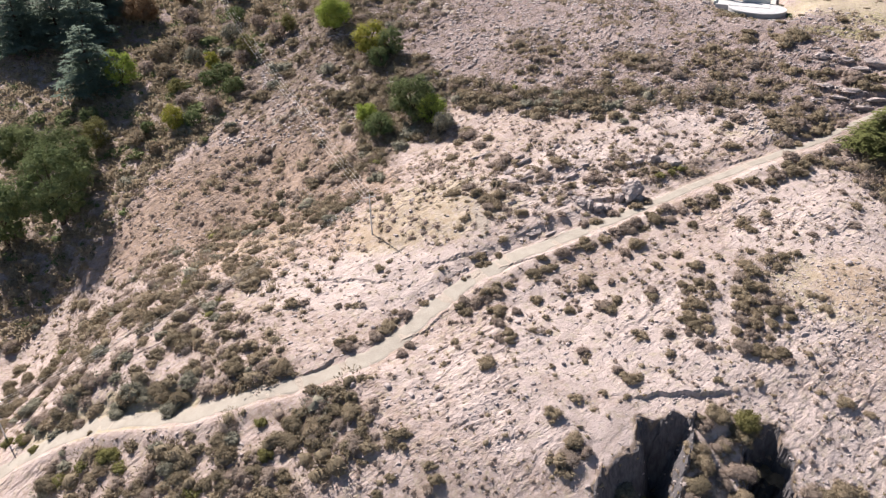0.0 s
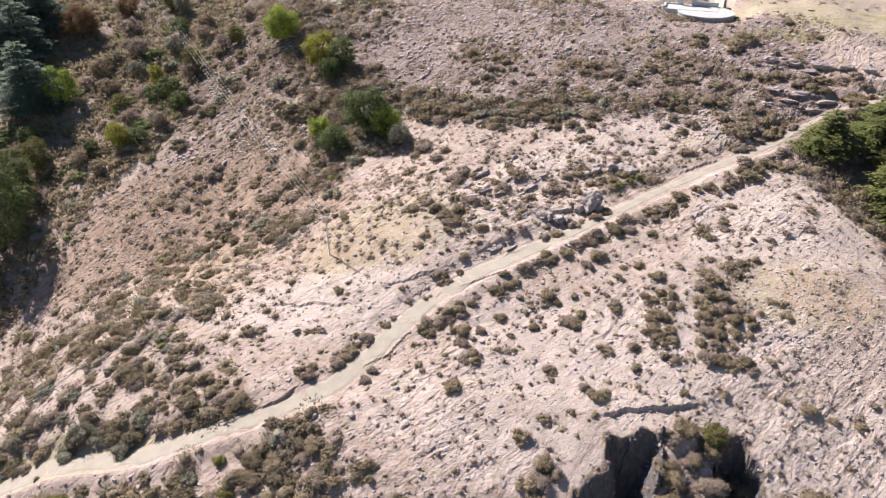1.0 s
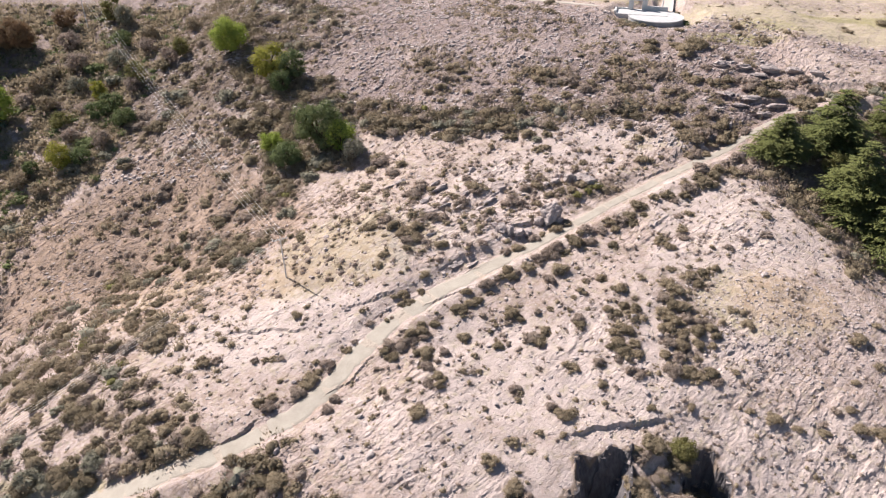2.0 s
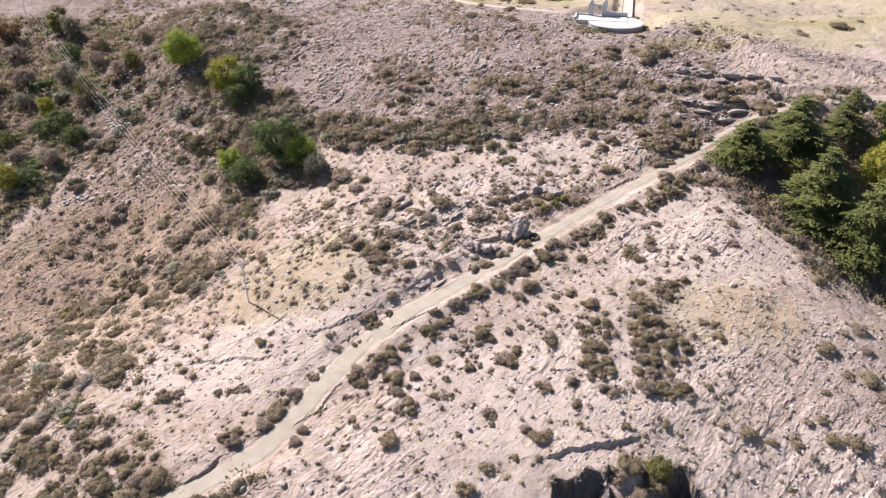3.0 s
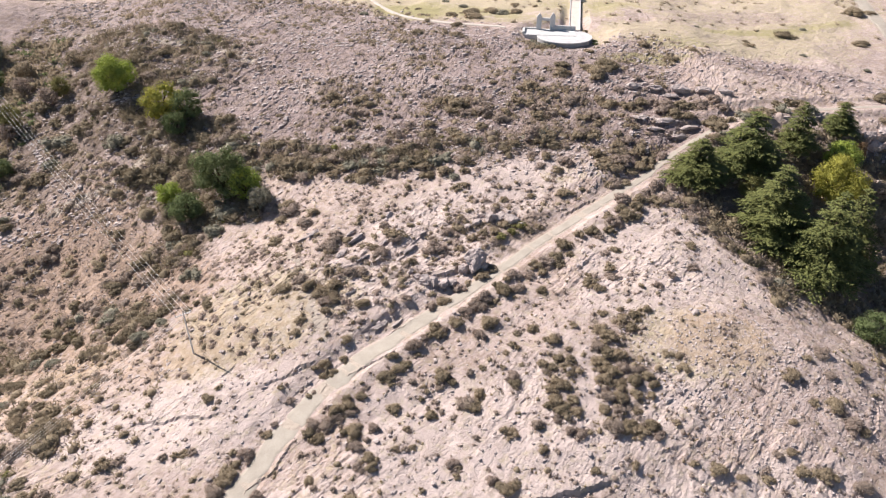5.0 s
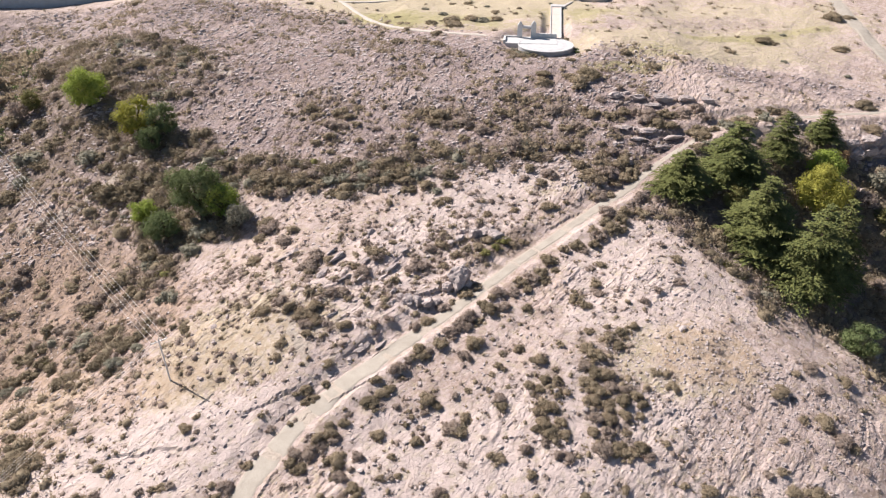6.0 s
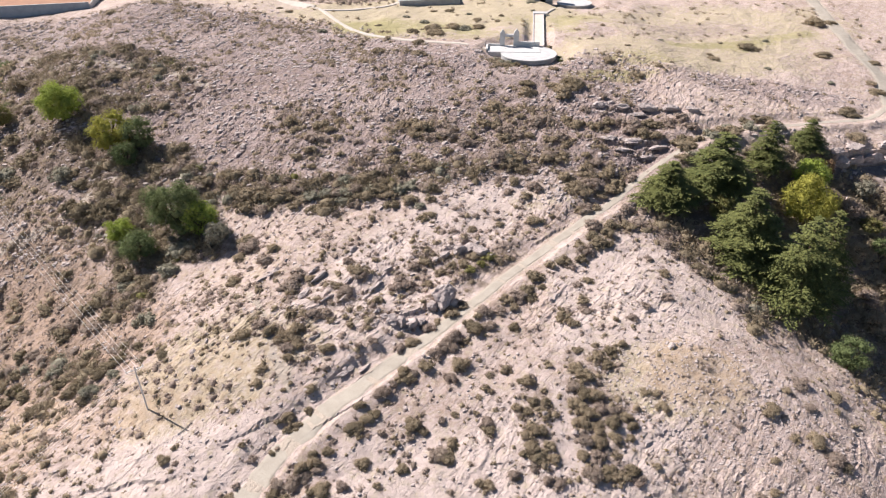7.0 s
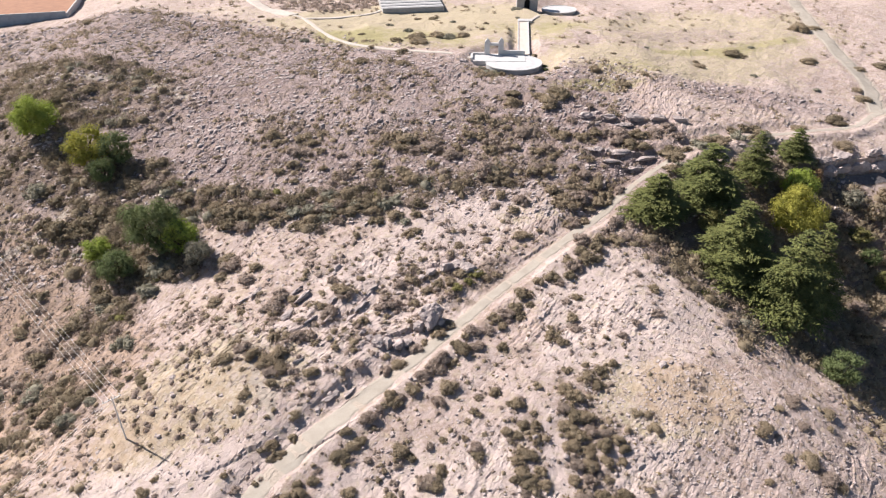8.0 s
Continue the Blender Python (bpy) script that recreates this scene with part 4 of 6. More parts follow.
SHRUBS.append(("shrubs on the pale slope", (
    (26.2, 100.5, 3.0), (27.4, 99.1, 2.3), (30.3, 104.4, 2.6), (30.4, 102.2, 3.0), (26.1, 102.4, 1.4), (30.0, 108.2, 2.1), (32.2, 108.9, 2.1), (37.4, 99.4, 2.0),
    (34.5, 99.3, 1.4), (34.4, 94.3, 1.9), (40.6, 102.6, 1.8), (45.8, 110.5, 2.6), (44.3, 114.5, 2.0), (15.7, 90.7, 2.4), (13.0, 90.4, 1.6), (18.5, 88.2, 2.2),
    (11.9, 87.7, 1.6), (22.0, 91.1, 1.7), (19.0, 89.0, 1.4), (27.0, 93.9, 1.9), (44.6, 104.8, 2.5), (50.1, 116.2, 2.3), (39.7, 123.1, 3.5), (36.4, 123.0, 3.9),
    (43.1, 123.2, 3.5), (45.6, 124.2, 3.5), (47.7, 123.6, 3.1),
)))
SHRUBS.append(("shrub belt below the crag", (
    (-29.1, 138.8, 5.5), (-30.7, 137.6, 5.0), (-27.1, 136.9, 4.9), (-29.7, 134.4, 4.4), (-26.7, 133.7, 4.3), (-32.6, 141.5, 3.5), (-23.1, 138.3, 4.2), (-24.0, 135.5, 3.6),
    (-21.7, 136.0, 3.6), (-22.4, 142.5, 3.0), (-20.2, 139.1, 4.9), (-18.4, 139.5, 4.9), (-16.0, 139.5, 4.2), (-17.0, 136.3, 4.4), (-19.3, 135.6, 4.1), (-14.6, 136.7, 4.1),
    (-12.3, 136.9, 4.3), (-9.9, 136.7, 4.3), (-11.0, 134.0, 4.0), (-13.3, 133.6, 3.6), (-8.2, 136.9, 4.1),
)))
SHRUBS.append(("shrub belt below the crag", (
    (-6.9, 134.4, 4.0), (-5.3, 136.7, 4.1), (-3.6, 139.5, 3.7), (-3.5, 135.7, 4.3), (-1.7, 134.4, 4.0), (-1.1, 131.9, 3.5), (0.6, 135.7, 4.1), (2.9, 136.5, 4.1),
    (2.3, 132.3, 4.0), (5.2, 135.4, 3.6), (6.9, 134.8, 3.6), (6.3, 131.8, 2.8), (4.0, 130.1, 2.5), (-8.6, 132.3, 3.3), (-15.0, 133.0, 3.1), (-20.2, 133.2, 3.1),
    (-16.6, 132.0, 3.1), (-11.9, 130.3, 2.1), (-10.1, 139.8, 3.7), (-6.5, 140.0, 3.7), (-13.8, 141.5, 3.2), (-36.3, 145.2, 3.1), (-29.2, 143.7, 3.0),
)))
SHRUBS.append(("shrubs on the upper slope", (
    (-7.3, 145.4, 3.8), (-4.9, 148.2, 3.3), (-9.1, 144.5, 2.0), (-11.8, 147.8, 2.0), (-1.2, 144.8, 3.5), (-0.6, 148.1, 3.3), (4.8, 144.1, 4.2), (6.9, 143.2, 3.2),
    (3.7, 145.9, 2.8), (-21.1, 148.3, 2.8), (-18.6, 148.5, 1.5), (-17.7, 145.2, 2.5), (-22.1, 158.3, 3.3), (-23.0, 160.9, 4.1), (-16.2, 159.1, 4.6), (-14.2, 156.9, 3.2),
    (-18.4, 153.5, 4.0), (-15.9, 153.3, 3.7), (-12.7, 153.7, 2.9), (-8.2, 152.0, 2.6), (-35.2, 156.9, 1.9), (-18.1, 149.5, 3.1), (5.7, 154.9, 5.3), (4.4, 152.8, 4.5),
    (7.5, 151.5, 3.9), (1.9, 157.0, 4.0), (-28.4, 125.6, 4.2), (4.5, 126.9, 2.9), (6.2, 127.8, 2.5), (-5.0, 127.6, 2.0),
)))
SHRUBS.append(("shrubs among the mauve rocks", (
    (22.8, 161.4, 5.0), (25.4, 160.2, 3.9), (20.3, 161.1, 2.7), (13.8, 163.1, 1.9), (30.7, 166.7, 4.3), (31.2, 155.8, 5.4), (33.1, 155.8, 3.8), (27.6, 157.4, 2.4),
    (37.7, 156.2, 3.3), (39.7, 153.7, 4.1), (42.6, 158.9, 2.8), (47.3, 162.9, 2.8), (39.0, 165.2, 6.4), (42.0, 166.4, 3.5), (11.3, 151.7, 4.4), (12.1, 155.0, 3.2),
    (14.8, 149.1, 4.4), (16.3, 152.1, 3.1), (9.4, 151.8, 3.1), (19.1, 155.8, 3.5), (21.6, 155.3, 4.0), (23.9, 153.3, 4.5), (25.7, 151.7, 4.0), (23.0, 150.4, 3.7),
    (28.7, 150.9, 2.9), (32.8, 149.1, 3.9), (35.4, 150.2, 4.0), (43.3, 152.5, 3.8), (45.1, 151.9, 3.2), (36.4, 148.6, 3.1),
)))
SHRUBS.append(("shrubs below the crag", (
    (21.0, 143.2, 5.5), (24.0, 143.3, 5.0), (22.6, 141.2, 4.2), (25.5, 140.7, 4.5), (27.4, 140.8, 3.7), (31.9, 144.1, 5.1), (33.7, 143.6, 5.1), (30.7, 143.3, 3.8),
    (39.3, 144.1, 2.6), (41.3, 142.0, 3.6), (43.3, 139.5, 3.5), (44.4, 136.4, 4.3), (47.8, 137.8, 3.0), (44.1, 134.2, 2.2), (10.4, 146.4, 3.0), (6.6, 142.4, 5.0),
    (5.4, 142.2, 3.7), (20.5, 137.1, 2.9), (23.3, 136.1, 3.1), (27.1, 134.6, 4.1), (25.1, 131.8, 2.6), (21.8, 133.2, 2.4),
)))
SHRUBS.append(("shrubs above the footpath", (
    (33.3, 136.9, 3.7), (34.8, 135.5, 4.2), (36.2, 133.7, 4.9), (38.9, 135.4, 4.2), (39.7, 133.4, 3.7), (42.4, 135.0, 3.7), (33.8, 133.3, 2.9), (38.3, 138.6, 3.0),
    (41.8, 138.2, 3.0), (35.9, 128.6, 4.3), (37.9, 129.7, 3.6), (34.8, 128.3, 2.6), (25.8, 125.0, 3.4), (24.7, 124.7, 2.7), (28.8, 126.0, 1.6), (18.7, 124.5, 2.2),
    (14.5, 126.9, 1.8), (13.7, 123.8, 2.0), (44.2, 128.1, 3.6), (42.1, 126.1, 3.5),
)))
SHRUBS.append(("scrub beside the bend", (
    (-54.8, 48.4, 3.7), (-58.2, 51.1, 4.7), (-59.8, 50.3, 3.8), (-57.3, 52.4, 3.4), (-54.5, 50.7, 4.4), (-54.1, 52.6, 4.0), (-50.6, 51.6, 3.1), (-48.4, 51.8, 3.0),
    (-47.9, 52.7, 3.0), (-68.8, 48.0, 3.0), (-68.3, 48.9, 2.6), (-64.3, 48.4, 4.2), (-63.6, 49.5, 3.5), (-62.8, 50.8, 4.2), (-75.3, 49.2, 4.6), (-73.7, 49.7, 3.5),
    (-72.3, 46.8, 4.0), (-70.1, 46.2, 2.6), (-75.7, 48.1, 3.5), (-85.1, 51.7, 4.5), (-97.0, 59.3, 3.7), (-98.1, 57.5, 5.0), (-79.1, 47.7, 3.6), (-89.6, 51.3, 2.8),
)))
SHRUBS.append(("scrub beside the bend", (
    (-84.6, 56.3, 3.8), (-78.9, 54.1, 2.6), (-96.4, 65.8, 4.3), (-72.1, 52.7, 4.1), (-69.4, 53.1, 3.6), (-71.4, 50.9, 2.0), (-67.4, 52.5, 2.4), (-68.2, 56.2, 3.4),
    (-68.9, 55.2, 3.0), (-64.6, 53.9, 2.9), (-63.0, 57.2, 3.3), (-62.7, 55.6, 2.5), (-61.4, 60.7, 4.4), (-59.2, 59.5, 3.9), (-60.2, 62.1, 3.4), (-64.0, 63.0, 3.0),
    (-69.0, 62.0, 2.7), (-73.5, 66.7, 5.4), (-82.8, 73.8, 4.7), (-68.7, 65.0, 4.2),
)))
SHRUBS.append(("scrub beside the bend", (
    (-67.3, 66.6, 3.6), (-63.2, 65.3, 3.5), (-62.2, 67.1, 3.1), (-62.5, 69.3, 3.1), (-59.5, 68.1, 3.4), (-68.4, 69.7, 4.3), (-73.5, 70.9, 4.4), (-54.9, 63.7, 2.9),
    (-52.5, 61.3, 2.5), (-54.1, 58.7, 3.2), (-56.5, 59.3, 2.5), (-50.0, 58.5, 2.8), (-47.3, 55.3, 4.0), (-49.1, 55.0, 2.7), (-45.5, 53.6, 3.0), (-75.0, 58.8, 3.6),
    (-78.6, 59.6, 3.7), (-112.5, 79.9, 3.4), (-94.6, 76.2, 3.9), (-114.0, 74.6, 4.2), (-55.7, 54.4, 2.2),
)))
SHRUBS.append(("scrub below the footpath", (
    (-70.1, 39.3, 2.9), (-67.9, 39.7, 2.9), (-69.1, 37.1, 3.9), (-66.9, 37.6, 3.2), (-64.5, 39.2, 2.8), (-61.1, 40.9, 4.1), (-63.3, 41.3, 3.2), (-61.1, 39.3, 3.7),
    (-61.7, 38.0, 3.3), (-58.0, 39.7, 3.1), (-57.1, 37.6, 3.0), (-58.2, 42.5, 2.7), (-54.0, 42.6, 2.7), (-51.4, 42.1, 2.6), (-53.8, 41.3, 2.3), (-49.3, 44.1, 2.1),
    (-47.0, 42.3, 2.9), (-44.2, 43.1, 3.7), (-42.2, 42.1, 3.7), (-42.6, 44.2, 2.8), (-47.8, 40.6, 3.4), (-49.9, 39.6, 3.8), (-52.2, 38.8, 3.8), (-47.3, 38.2, 3.7),
)))
SHRUBS.append(("scrub below the footpath", (
    (-41.9, 39.5, 3.6), (-39.5, 39.7, 3.6), (-40.4, 38.2, 3.3), (-43.7, 37.9, 2.8), (-49.4, 37.2, 2.9), (-53.6, 36.7, 3.5), (-57.1, 36.2, 3.2), (-51.5, 36.1, 2.9),
    (-47.1, 36.2, 2.9), (-44.8, 36.7, 2.8), (-41.3, 36.7, 2.8), (-38.3, 37.1, 2.7), (-61.8, 35.9, 2.2), (-66.6, 44.1, 1.3), (-69.4, 41.0, 1.4), (-39.7, 47.0, 2.5),
)))
SHRUBS.append(("scrub under the bend", (
    (-34.5, 53.0, 2.5), (-32.3, 52.8, 2.8), (-30.2, 53.0, 3.3), (-28.3, 52.4, 2.8), (-30.1, 50.5, 3.6), (-32.5, 50.2, 3.6), (-34.3, 49.3, 3.3), (-34.7, 47.5, 3.6),
    (-32.4, 47.0, 4.1), (-30.7, 48.3, 3.6), (-28.5, 48.4, 2.7), (-27.1, 50.4, 3.6), (-25.3, 49.8, 3.2), (-36.1, 44.9, 3.6), (-34.1, 45.1, 3.6), (-34.7, 43.5, 2.7),
    (-32.7, 45.7, 2.7), (-37.8, 42.1, 2.9), (-37.2, 40.0, 3.5), (-35.3, 40.3, 3.2), (-38.4, 39.1, 3.2), (-33.1, 40.0, 2.7),
)))
SHRUBS.append(("scrub under the bend", (
    (-30.7, 45.7, 3.2), (-28.9, 45.3, 2.4), (-25.2, 46.1, 3.9), (-23.4, 46.1, 3.4), (-26.1, 45.2, 3.1), (-24.9, 47.4, 2.7), (-26.3, 43.7, 1.7), (-23.7, 44.0, 1.6),
    (-21.2, 48.4, 2.4), (-19.5, 48.6, 2.7), (-20.7, 46.9, 1.9), (-19.0, 46.9, 1.7), (-25.1, 52.7, 1.6), (-27.9, 56.0, 2.0), (-32.4, 38.4, 3.5), (-34.0, 37.5, 3.2),
    (-35.9, 37.3, 2.9), (-30.6, 37.9, 3.1), (-28.1, 41.0, 1.4), (-19.5, 42.8, 1.8), (-14.9, 45.4, 2.0), (-13.7, 43.8, 2.6), (-14.5, 42.5, 2.0), (-20.6, 40.4, 1.8),
)))
SHRUBS.append(("scrub on the spur foot", (
    (-45.2, 69.8, 2.9), (-43.3, 70.6, 2.3), (-51.8, 65.6, 2.5), (-54.4, 65.6, 2.9), (-54.3, 63.6, 2.5), (-57.3, 78.0, 4.2), (-54.7, 77.0, 2.9), (-57.1, 75.6, 3.1),
    (-59.8, 74.3, 3.1), (-54.6, 72.9, 1.8), (-51.5, 76.5, 1.2), (-41.1, 56.0, 3.9), (-42.7, 55.5, 3.5), (-39.2, 55.6, 3.1), (-41.2, 53.9, 2.6), (-45.2, 52.8, 3.0),
    (-45.3, 56.9, 3.0), (-47.4, 59.1, 3.3), (-48.3, 55.6, 2.7), (-49.6, 57.8, 3.1), (-44.7, 58.4, 2.7), (-46.2, 52.0, 2.6),
)))
SHRUBS.append(("scrub in the clefts", (
    (3.0, 53.7, 3.5), (2.2, 51.4, 3.9), (4.3, 53.0, 2.4), (0.8, 51.0, 3.1), (2.1, 49.8, 2.7), (-0.4, 56.9, 3.2), (2.3, 60.4, 2.2), (29.6, 61.1, 3.5),
    (30.7, 59.0, 3.5), (33.6, 56.3, 3.8), (35.7, 56.4, 3.5), (38.0, 57.7, 3.6), (39.4, 57.8, 3.0),
)))
SHRUBS.append(("shrub belt under the spur", (
    (-55.2, 100.1, 3.7), (-57.8, 103.7, 3.4), (-54.1, 101.2, 3.7), (-51.3, 98.2, 3.6), (-48.9, 95.9, 3.5), (-49.4, 94.3, 2.7), (-52.9, 96.8, 2.8), (-54.8, 104.2, 2.9),
    (-52.9, 105.1, 2.7), (-48.7, 99.6, 3.6), (-47.8, 101.2, 3.2), (-46.8, 101.5, 2.8), (-45.6, 102.5, 2.6), (-45.8, 98.7, 2.3), (-45.7, 104.9, 2.6), (-43.3, 103.8, 2.1),
    (-41.6, 100.0, 1.9), (-40.4, 101.1, 1.7), (-37.9, 99.6, 2.6), (-43.4, 110.0, 4.0), (-45.3, 110.4, 2.4), (-58.6, 100.3, 2.7), (-55.7, 95.9, 2.8), (-57.9, 95.1, 3.7),
    (-61.9, 100.2, 3.4), (-64.6, 102.6, 3.5), (-68.0, 105.4, 3.6), (-70.0, 105.7, 3.6), (-66.0, 106.0, 3.1), (-66.0, 100.6, 3.9), (-68.1, 100.2, 3.0),
)))
SHRUBS.append(("shrub belt under the spur", (
    (-70.2, 101.0, 3.1), (-73.4, 99.8, 3.6), (-75.9, 98.0, 3.1), (-78.3, 100.6, 2.4), (-64.5, 95.4, 3.8), (-69.2, 97.8, 3.0), (-69.0, 91.8, 3.8), (-72.3, 92.2, 3.9),
    (-74.4, 92.2, 3.5), (-61.2, 87.0, 2.5), (-63.6, 84.2, 2.1), (-60.8, 83.5, 2.1), (-57.6, 81.6, 2.6), (-68.6, 86.0, 3.3),
)))
SHRUBS.append(("shrubs on the spur", (
    (-86.1, 120.4, 3.0), (-81.2, 116.5, 2.6), (-79.3, 119.0, 2.6), (-83.4, 126.4, 2.2), (-65.4, 121.0, 3.3), (-79.1, 126.6, 4.6), (-78.8, 129.1, 3.2), (-66.7, 110.4, 3.6),
    (-64.1, 109.9, 2.8), (-84.2, 124.1, 2.7), (-59.7, 113.5, 4.8), (-58.9, 115.1, 4.1), (-62.1, 115.0, 2.9), (-53.9, 113.3, 4.0), (-52.3, 115.3, 3.5), (-49.7, 116.4, 4.0),
    (-48.6, 118.7, 4.0), (-54.0, 121.0, 3.6), (-51.0, 123.2, 4.8), (-56.7, 118.6, 4.1), (-63.7, 127.7, 2.8),
)))
SHRUBS.append(("scrub in the hollow", (
    (-88.2, 159.7, 7.9), (-84.3, 156.8, 5.5), (-72.5, 153.7, 5.9), (-69.9, 153.4, 3.5), (-66.8, 150.1, 4.8), (-64.5, 142.3, 6.9), (-60.5, 141.6, 5.9), (-67.8, 144.2, 4.7),
    (-58.5, 143.7, 5.4), (-56.3, 144.6, 4.6), (-59.1, 140.6, 4.5), (-62.7, 139.9, 4.0), (-51.0, 132.8, 5.1), (-49.2, 132.5, 3.8), (-50.1, 151.3, 6.1), (-51.9, 149.9, 4.1),
    (-46.1, 150.6, 6.0), (-43.4, 149.6, 4.6), (-47.4, 150.2, 4.6), (-46.2, 156.9, 4.8), (-40.0, 145.0, 5.2), (-41.0, 143.6, 4.4), (-37.9, 140.0, 3.8), (-91.0, 148.2, 4.5),
)))
SHRUBS.append(("scrub in the hollow", (
    (-94.9, 151.0, 5.3), (-88.4, 148.8, 6.0), (-95.3, 155.0, 5.3), (-87.2, 152.5, 4.5), (-93.1, 137.1, 3.5), (-45.8, 125.9, 4.8), (-41.4, 127.5, 6.0), (-38.7, 125.2, 4.7),
    (-42.6, 122.3, 4.7), (-47.0, 121.4, 4.0), (-50.4, 120.9, 4.1), (-60.9, 173.3, 3.7), (-69.9, 186.0, 5.0), (-58.2, 186.0, 3.2), (-76.0, 181.7, 5.0), (-69.8, 175.6, 5.4),
    (-88.4, 180.5, 5.1), (-89.4, 171.0, 5.6), (-81.9, 167.3, 4.7), (-83.1, 162.1, 6.2), (-98.9, 175.4, 5.8), (-91.8, 168.9, 5.6),
)))
SHRUBS.append(("scrub on the ravine side", (
    (-131.2, 131.6, 5.1), (-121.8, 135.2, 5.0), (-115.9, 134.1, 5.6), (-121.6, 126.9, 6.6), (-114.9, 126.8, 5.5), (-111.6, 117.7, 6.2), (-109.0, 125.5, 5.3), (-130.3, 126.4, 5.7),
    (-105.0, 136.1, 6.4), (-113.1, 135.1, 5.6), (-104.3, 131.6, 5.4), (-98.2, 132.2, 3.7), (-101.6, 135.7, 5.4), (-114.5, 152.7, 7.0), (-117.6, 151.8, 6.0), (-125.0, 161.3, 5.5),
    (-114.9, 160.1, 7.2), (-108.0, 160.7, 7.1), (-101.9, 153.3, 8.6), (-113.7, 167.8, 5.5), (-124.6, 171.0, 7.7), (-132.4, 174.7, 7.9), (-134.0, 170.5, 7.8),
)))
SHRUBS.append(("scrub on the ravine side", (
    (-139.8, 173.6, 8.0), (-129.5, 183.4, 8.1), (-120.4, 177.4, 7.8), (-112.2, 172.4, 6.3), (-133.8, 191.0, 7.1), (-133.5, 163.1, 7.6), (-135.0, 159.2, 6.4), (-125.3, 155.6, 6.2),
    (-145.6, 129.9, 9.0), (-155.4, 131.7, 7.4), (-138.8, 136.8, 9.0), (-146.1, 139.2, 7.4), (-154.8, 138.7, 7.6), (-122.5, 120.1, 4.8), (-146.9, 142.7, 5.6), (-158.8, 134.0, 7.6),
    (-106.2, 144.4, 6.7), (-99.2, 140.6, 4.8), (-91.9, 136.0, 4.6), (-118.3, 116.4, 4.7), (-121.9, 114.5, 5.4),
)))
SHRUBS.append(("bushes beside the terrace", (
    (28.4, 183.0, 2.6), (26.9, 185.0, 2.4), (30.3, 181.2, 2.4), (26.2, 187.4, 2.0), (29.3, 181.8, 2.2), (32.2, 180.5, 1.8), (41.8, 184.6, 1.8), (42.3, 187.2, 1.6),
)))
SHRUBS.append(("scrub below the dark ledge", (
    (46.7, 154.2, 4.1), (49.3, 153.9, 3.6), (52.1, 152.9, 4.7), (55.3, 153.1, 4.7), (57.0, 152.4, 3.6), (50.3, 150.6, 4.1), (53.0, 149.1, 4.6), (55.3, 148.2, 4.1),
    (59.5, 152.6, 4.2), (62.7, 153.2, 3.6), (63.7, 150.3, 3.3),
)))
SHRUBS.append(("scrub beside the bend", (
    (-74.2, 44.7, 2.4), (-80.2, 46.8, 3.6), (-76.6, 46.4, 3.1), (-86.4, 50.7, 3.4), (-94.1, 52.5, 3.6), (-102.9, 62.1, 3.9), (-97.6, 62.1, 3.8), (-84.2, 54.3, 3.4),
    (-73.4, 45.9, 2.4), (-91.3, 49.3, 2.8), (-75.5, 51.6, 2.7), (-71.3, 49.4, 2.6), (-77.7, 45.4, 2.7), (-106.1, 65.3, 4.0), (-102.3, 66.2, 3.9), (-77.5, 55.4, 3.2),
    (-107.7, 69.4, 3.5), (-97.1, 69.0, 3.3), (-67.0, 60.0, 2.6), (-64.4, 61.0, 2.6), (-54.9, 55.6, 2.2), (-66.9, 58.9, 2.0), (-56.8, 65.2, 2.6), (-50.8, 61.7, 2.4),
    (-56.2, 68.0, 2.6), (-51.2, 57.9, 2.4),
)))
SHRUBS.append(("green scrub at the bend", (
    (-80.4, 44.2, 3.6), (-84.5, 44.9, 2.6), (-76.3, 42.3, 2.0), (-79.8, 44.9, 2.7), (-36.7, 42.5, 2.8), (-39.0, 42.0, 2.0),
)))
SHRUBS.append(("scrub above the conifers", [
    (59.5 + 2.5 * i + 0.6 * math.sin(5 * i), 144.0 + 0.42 * 2.5 * i * (1 - 0.018 * i) + side + 0.7 * math.sin(7 * i + side), 3.4 + 0.9 * math.sin(3 * i + 2 * side))
    for i in range(11) for side in (-2.6, -0.4, 1.9) if math.sin(11 * i + 4 * side) > -0.55]))
PLAIN = (
    (12.0, 205.3, 6.0), (6.7, 188.2, 5.5), (-3.8, 190.2, 4.8), (5.3, 207.5, 4.0), (41.8, 168.7, 6.8), (53.4, 180.5, 4.1),
    (83.0, 188.7, 4.5), (98.1, 199.9, 6.1), (124.9, 217.5, 6.8), (130.1, 217.4, 4.3), (116.7, 194.8, 5.3), (105.2, 160.8, 6.8),
    (93.5, 155.9, 4.3), (119.9, 173.6, 5.0), (129.1, 190.8, 4.0), (100.6, 148.5, 5.7), (136.7, 192.7, 5.6), (29.3, 182.2, 2.9),
    (26.9, 180.3, 3.5), (25.0, 182.0, 3.1), (60.7, 146.6, 5.7), (37.2, 168.7, 4.7), (-32.5, 206.2, 2.9), (-2.5, 176.2, 3.0),
    (-84.7, 237.4, 4.9), (-30.8, 230.8, 2.9), (-34.0, 234.9, 2.6),
)
SCRUB_C = (
    (-76.8, 77.9, 4.5), (-77.8, 82.9, 4.7), (-54.8, 77.6, 4.0), (-55.4, 74.4, 3.1), (-89.0, 74.7, 4.8), (-62.0, 80.1, 3.8), (-70.7, 82.5, 4.1), (-101.7, 76.7, 4.0), (-114.7, 74.8, 4.2),
)

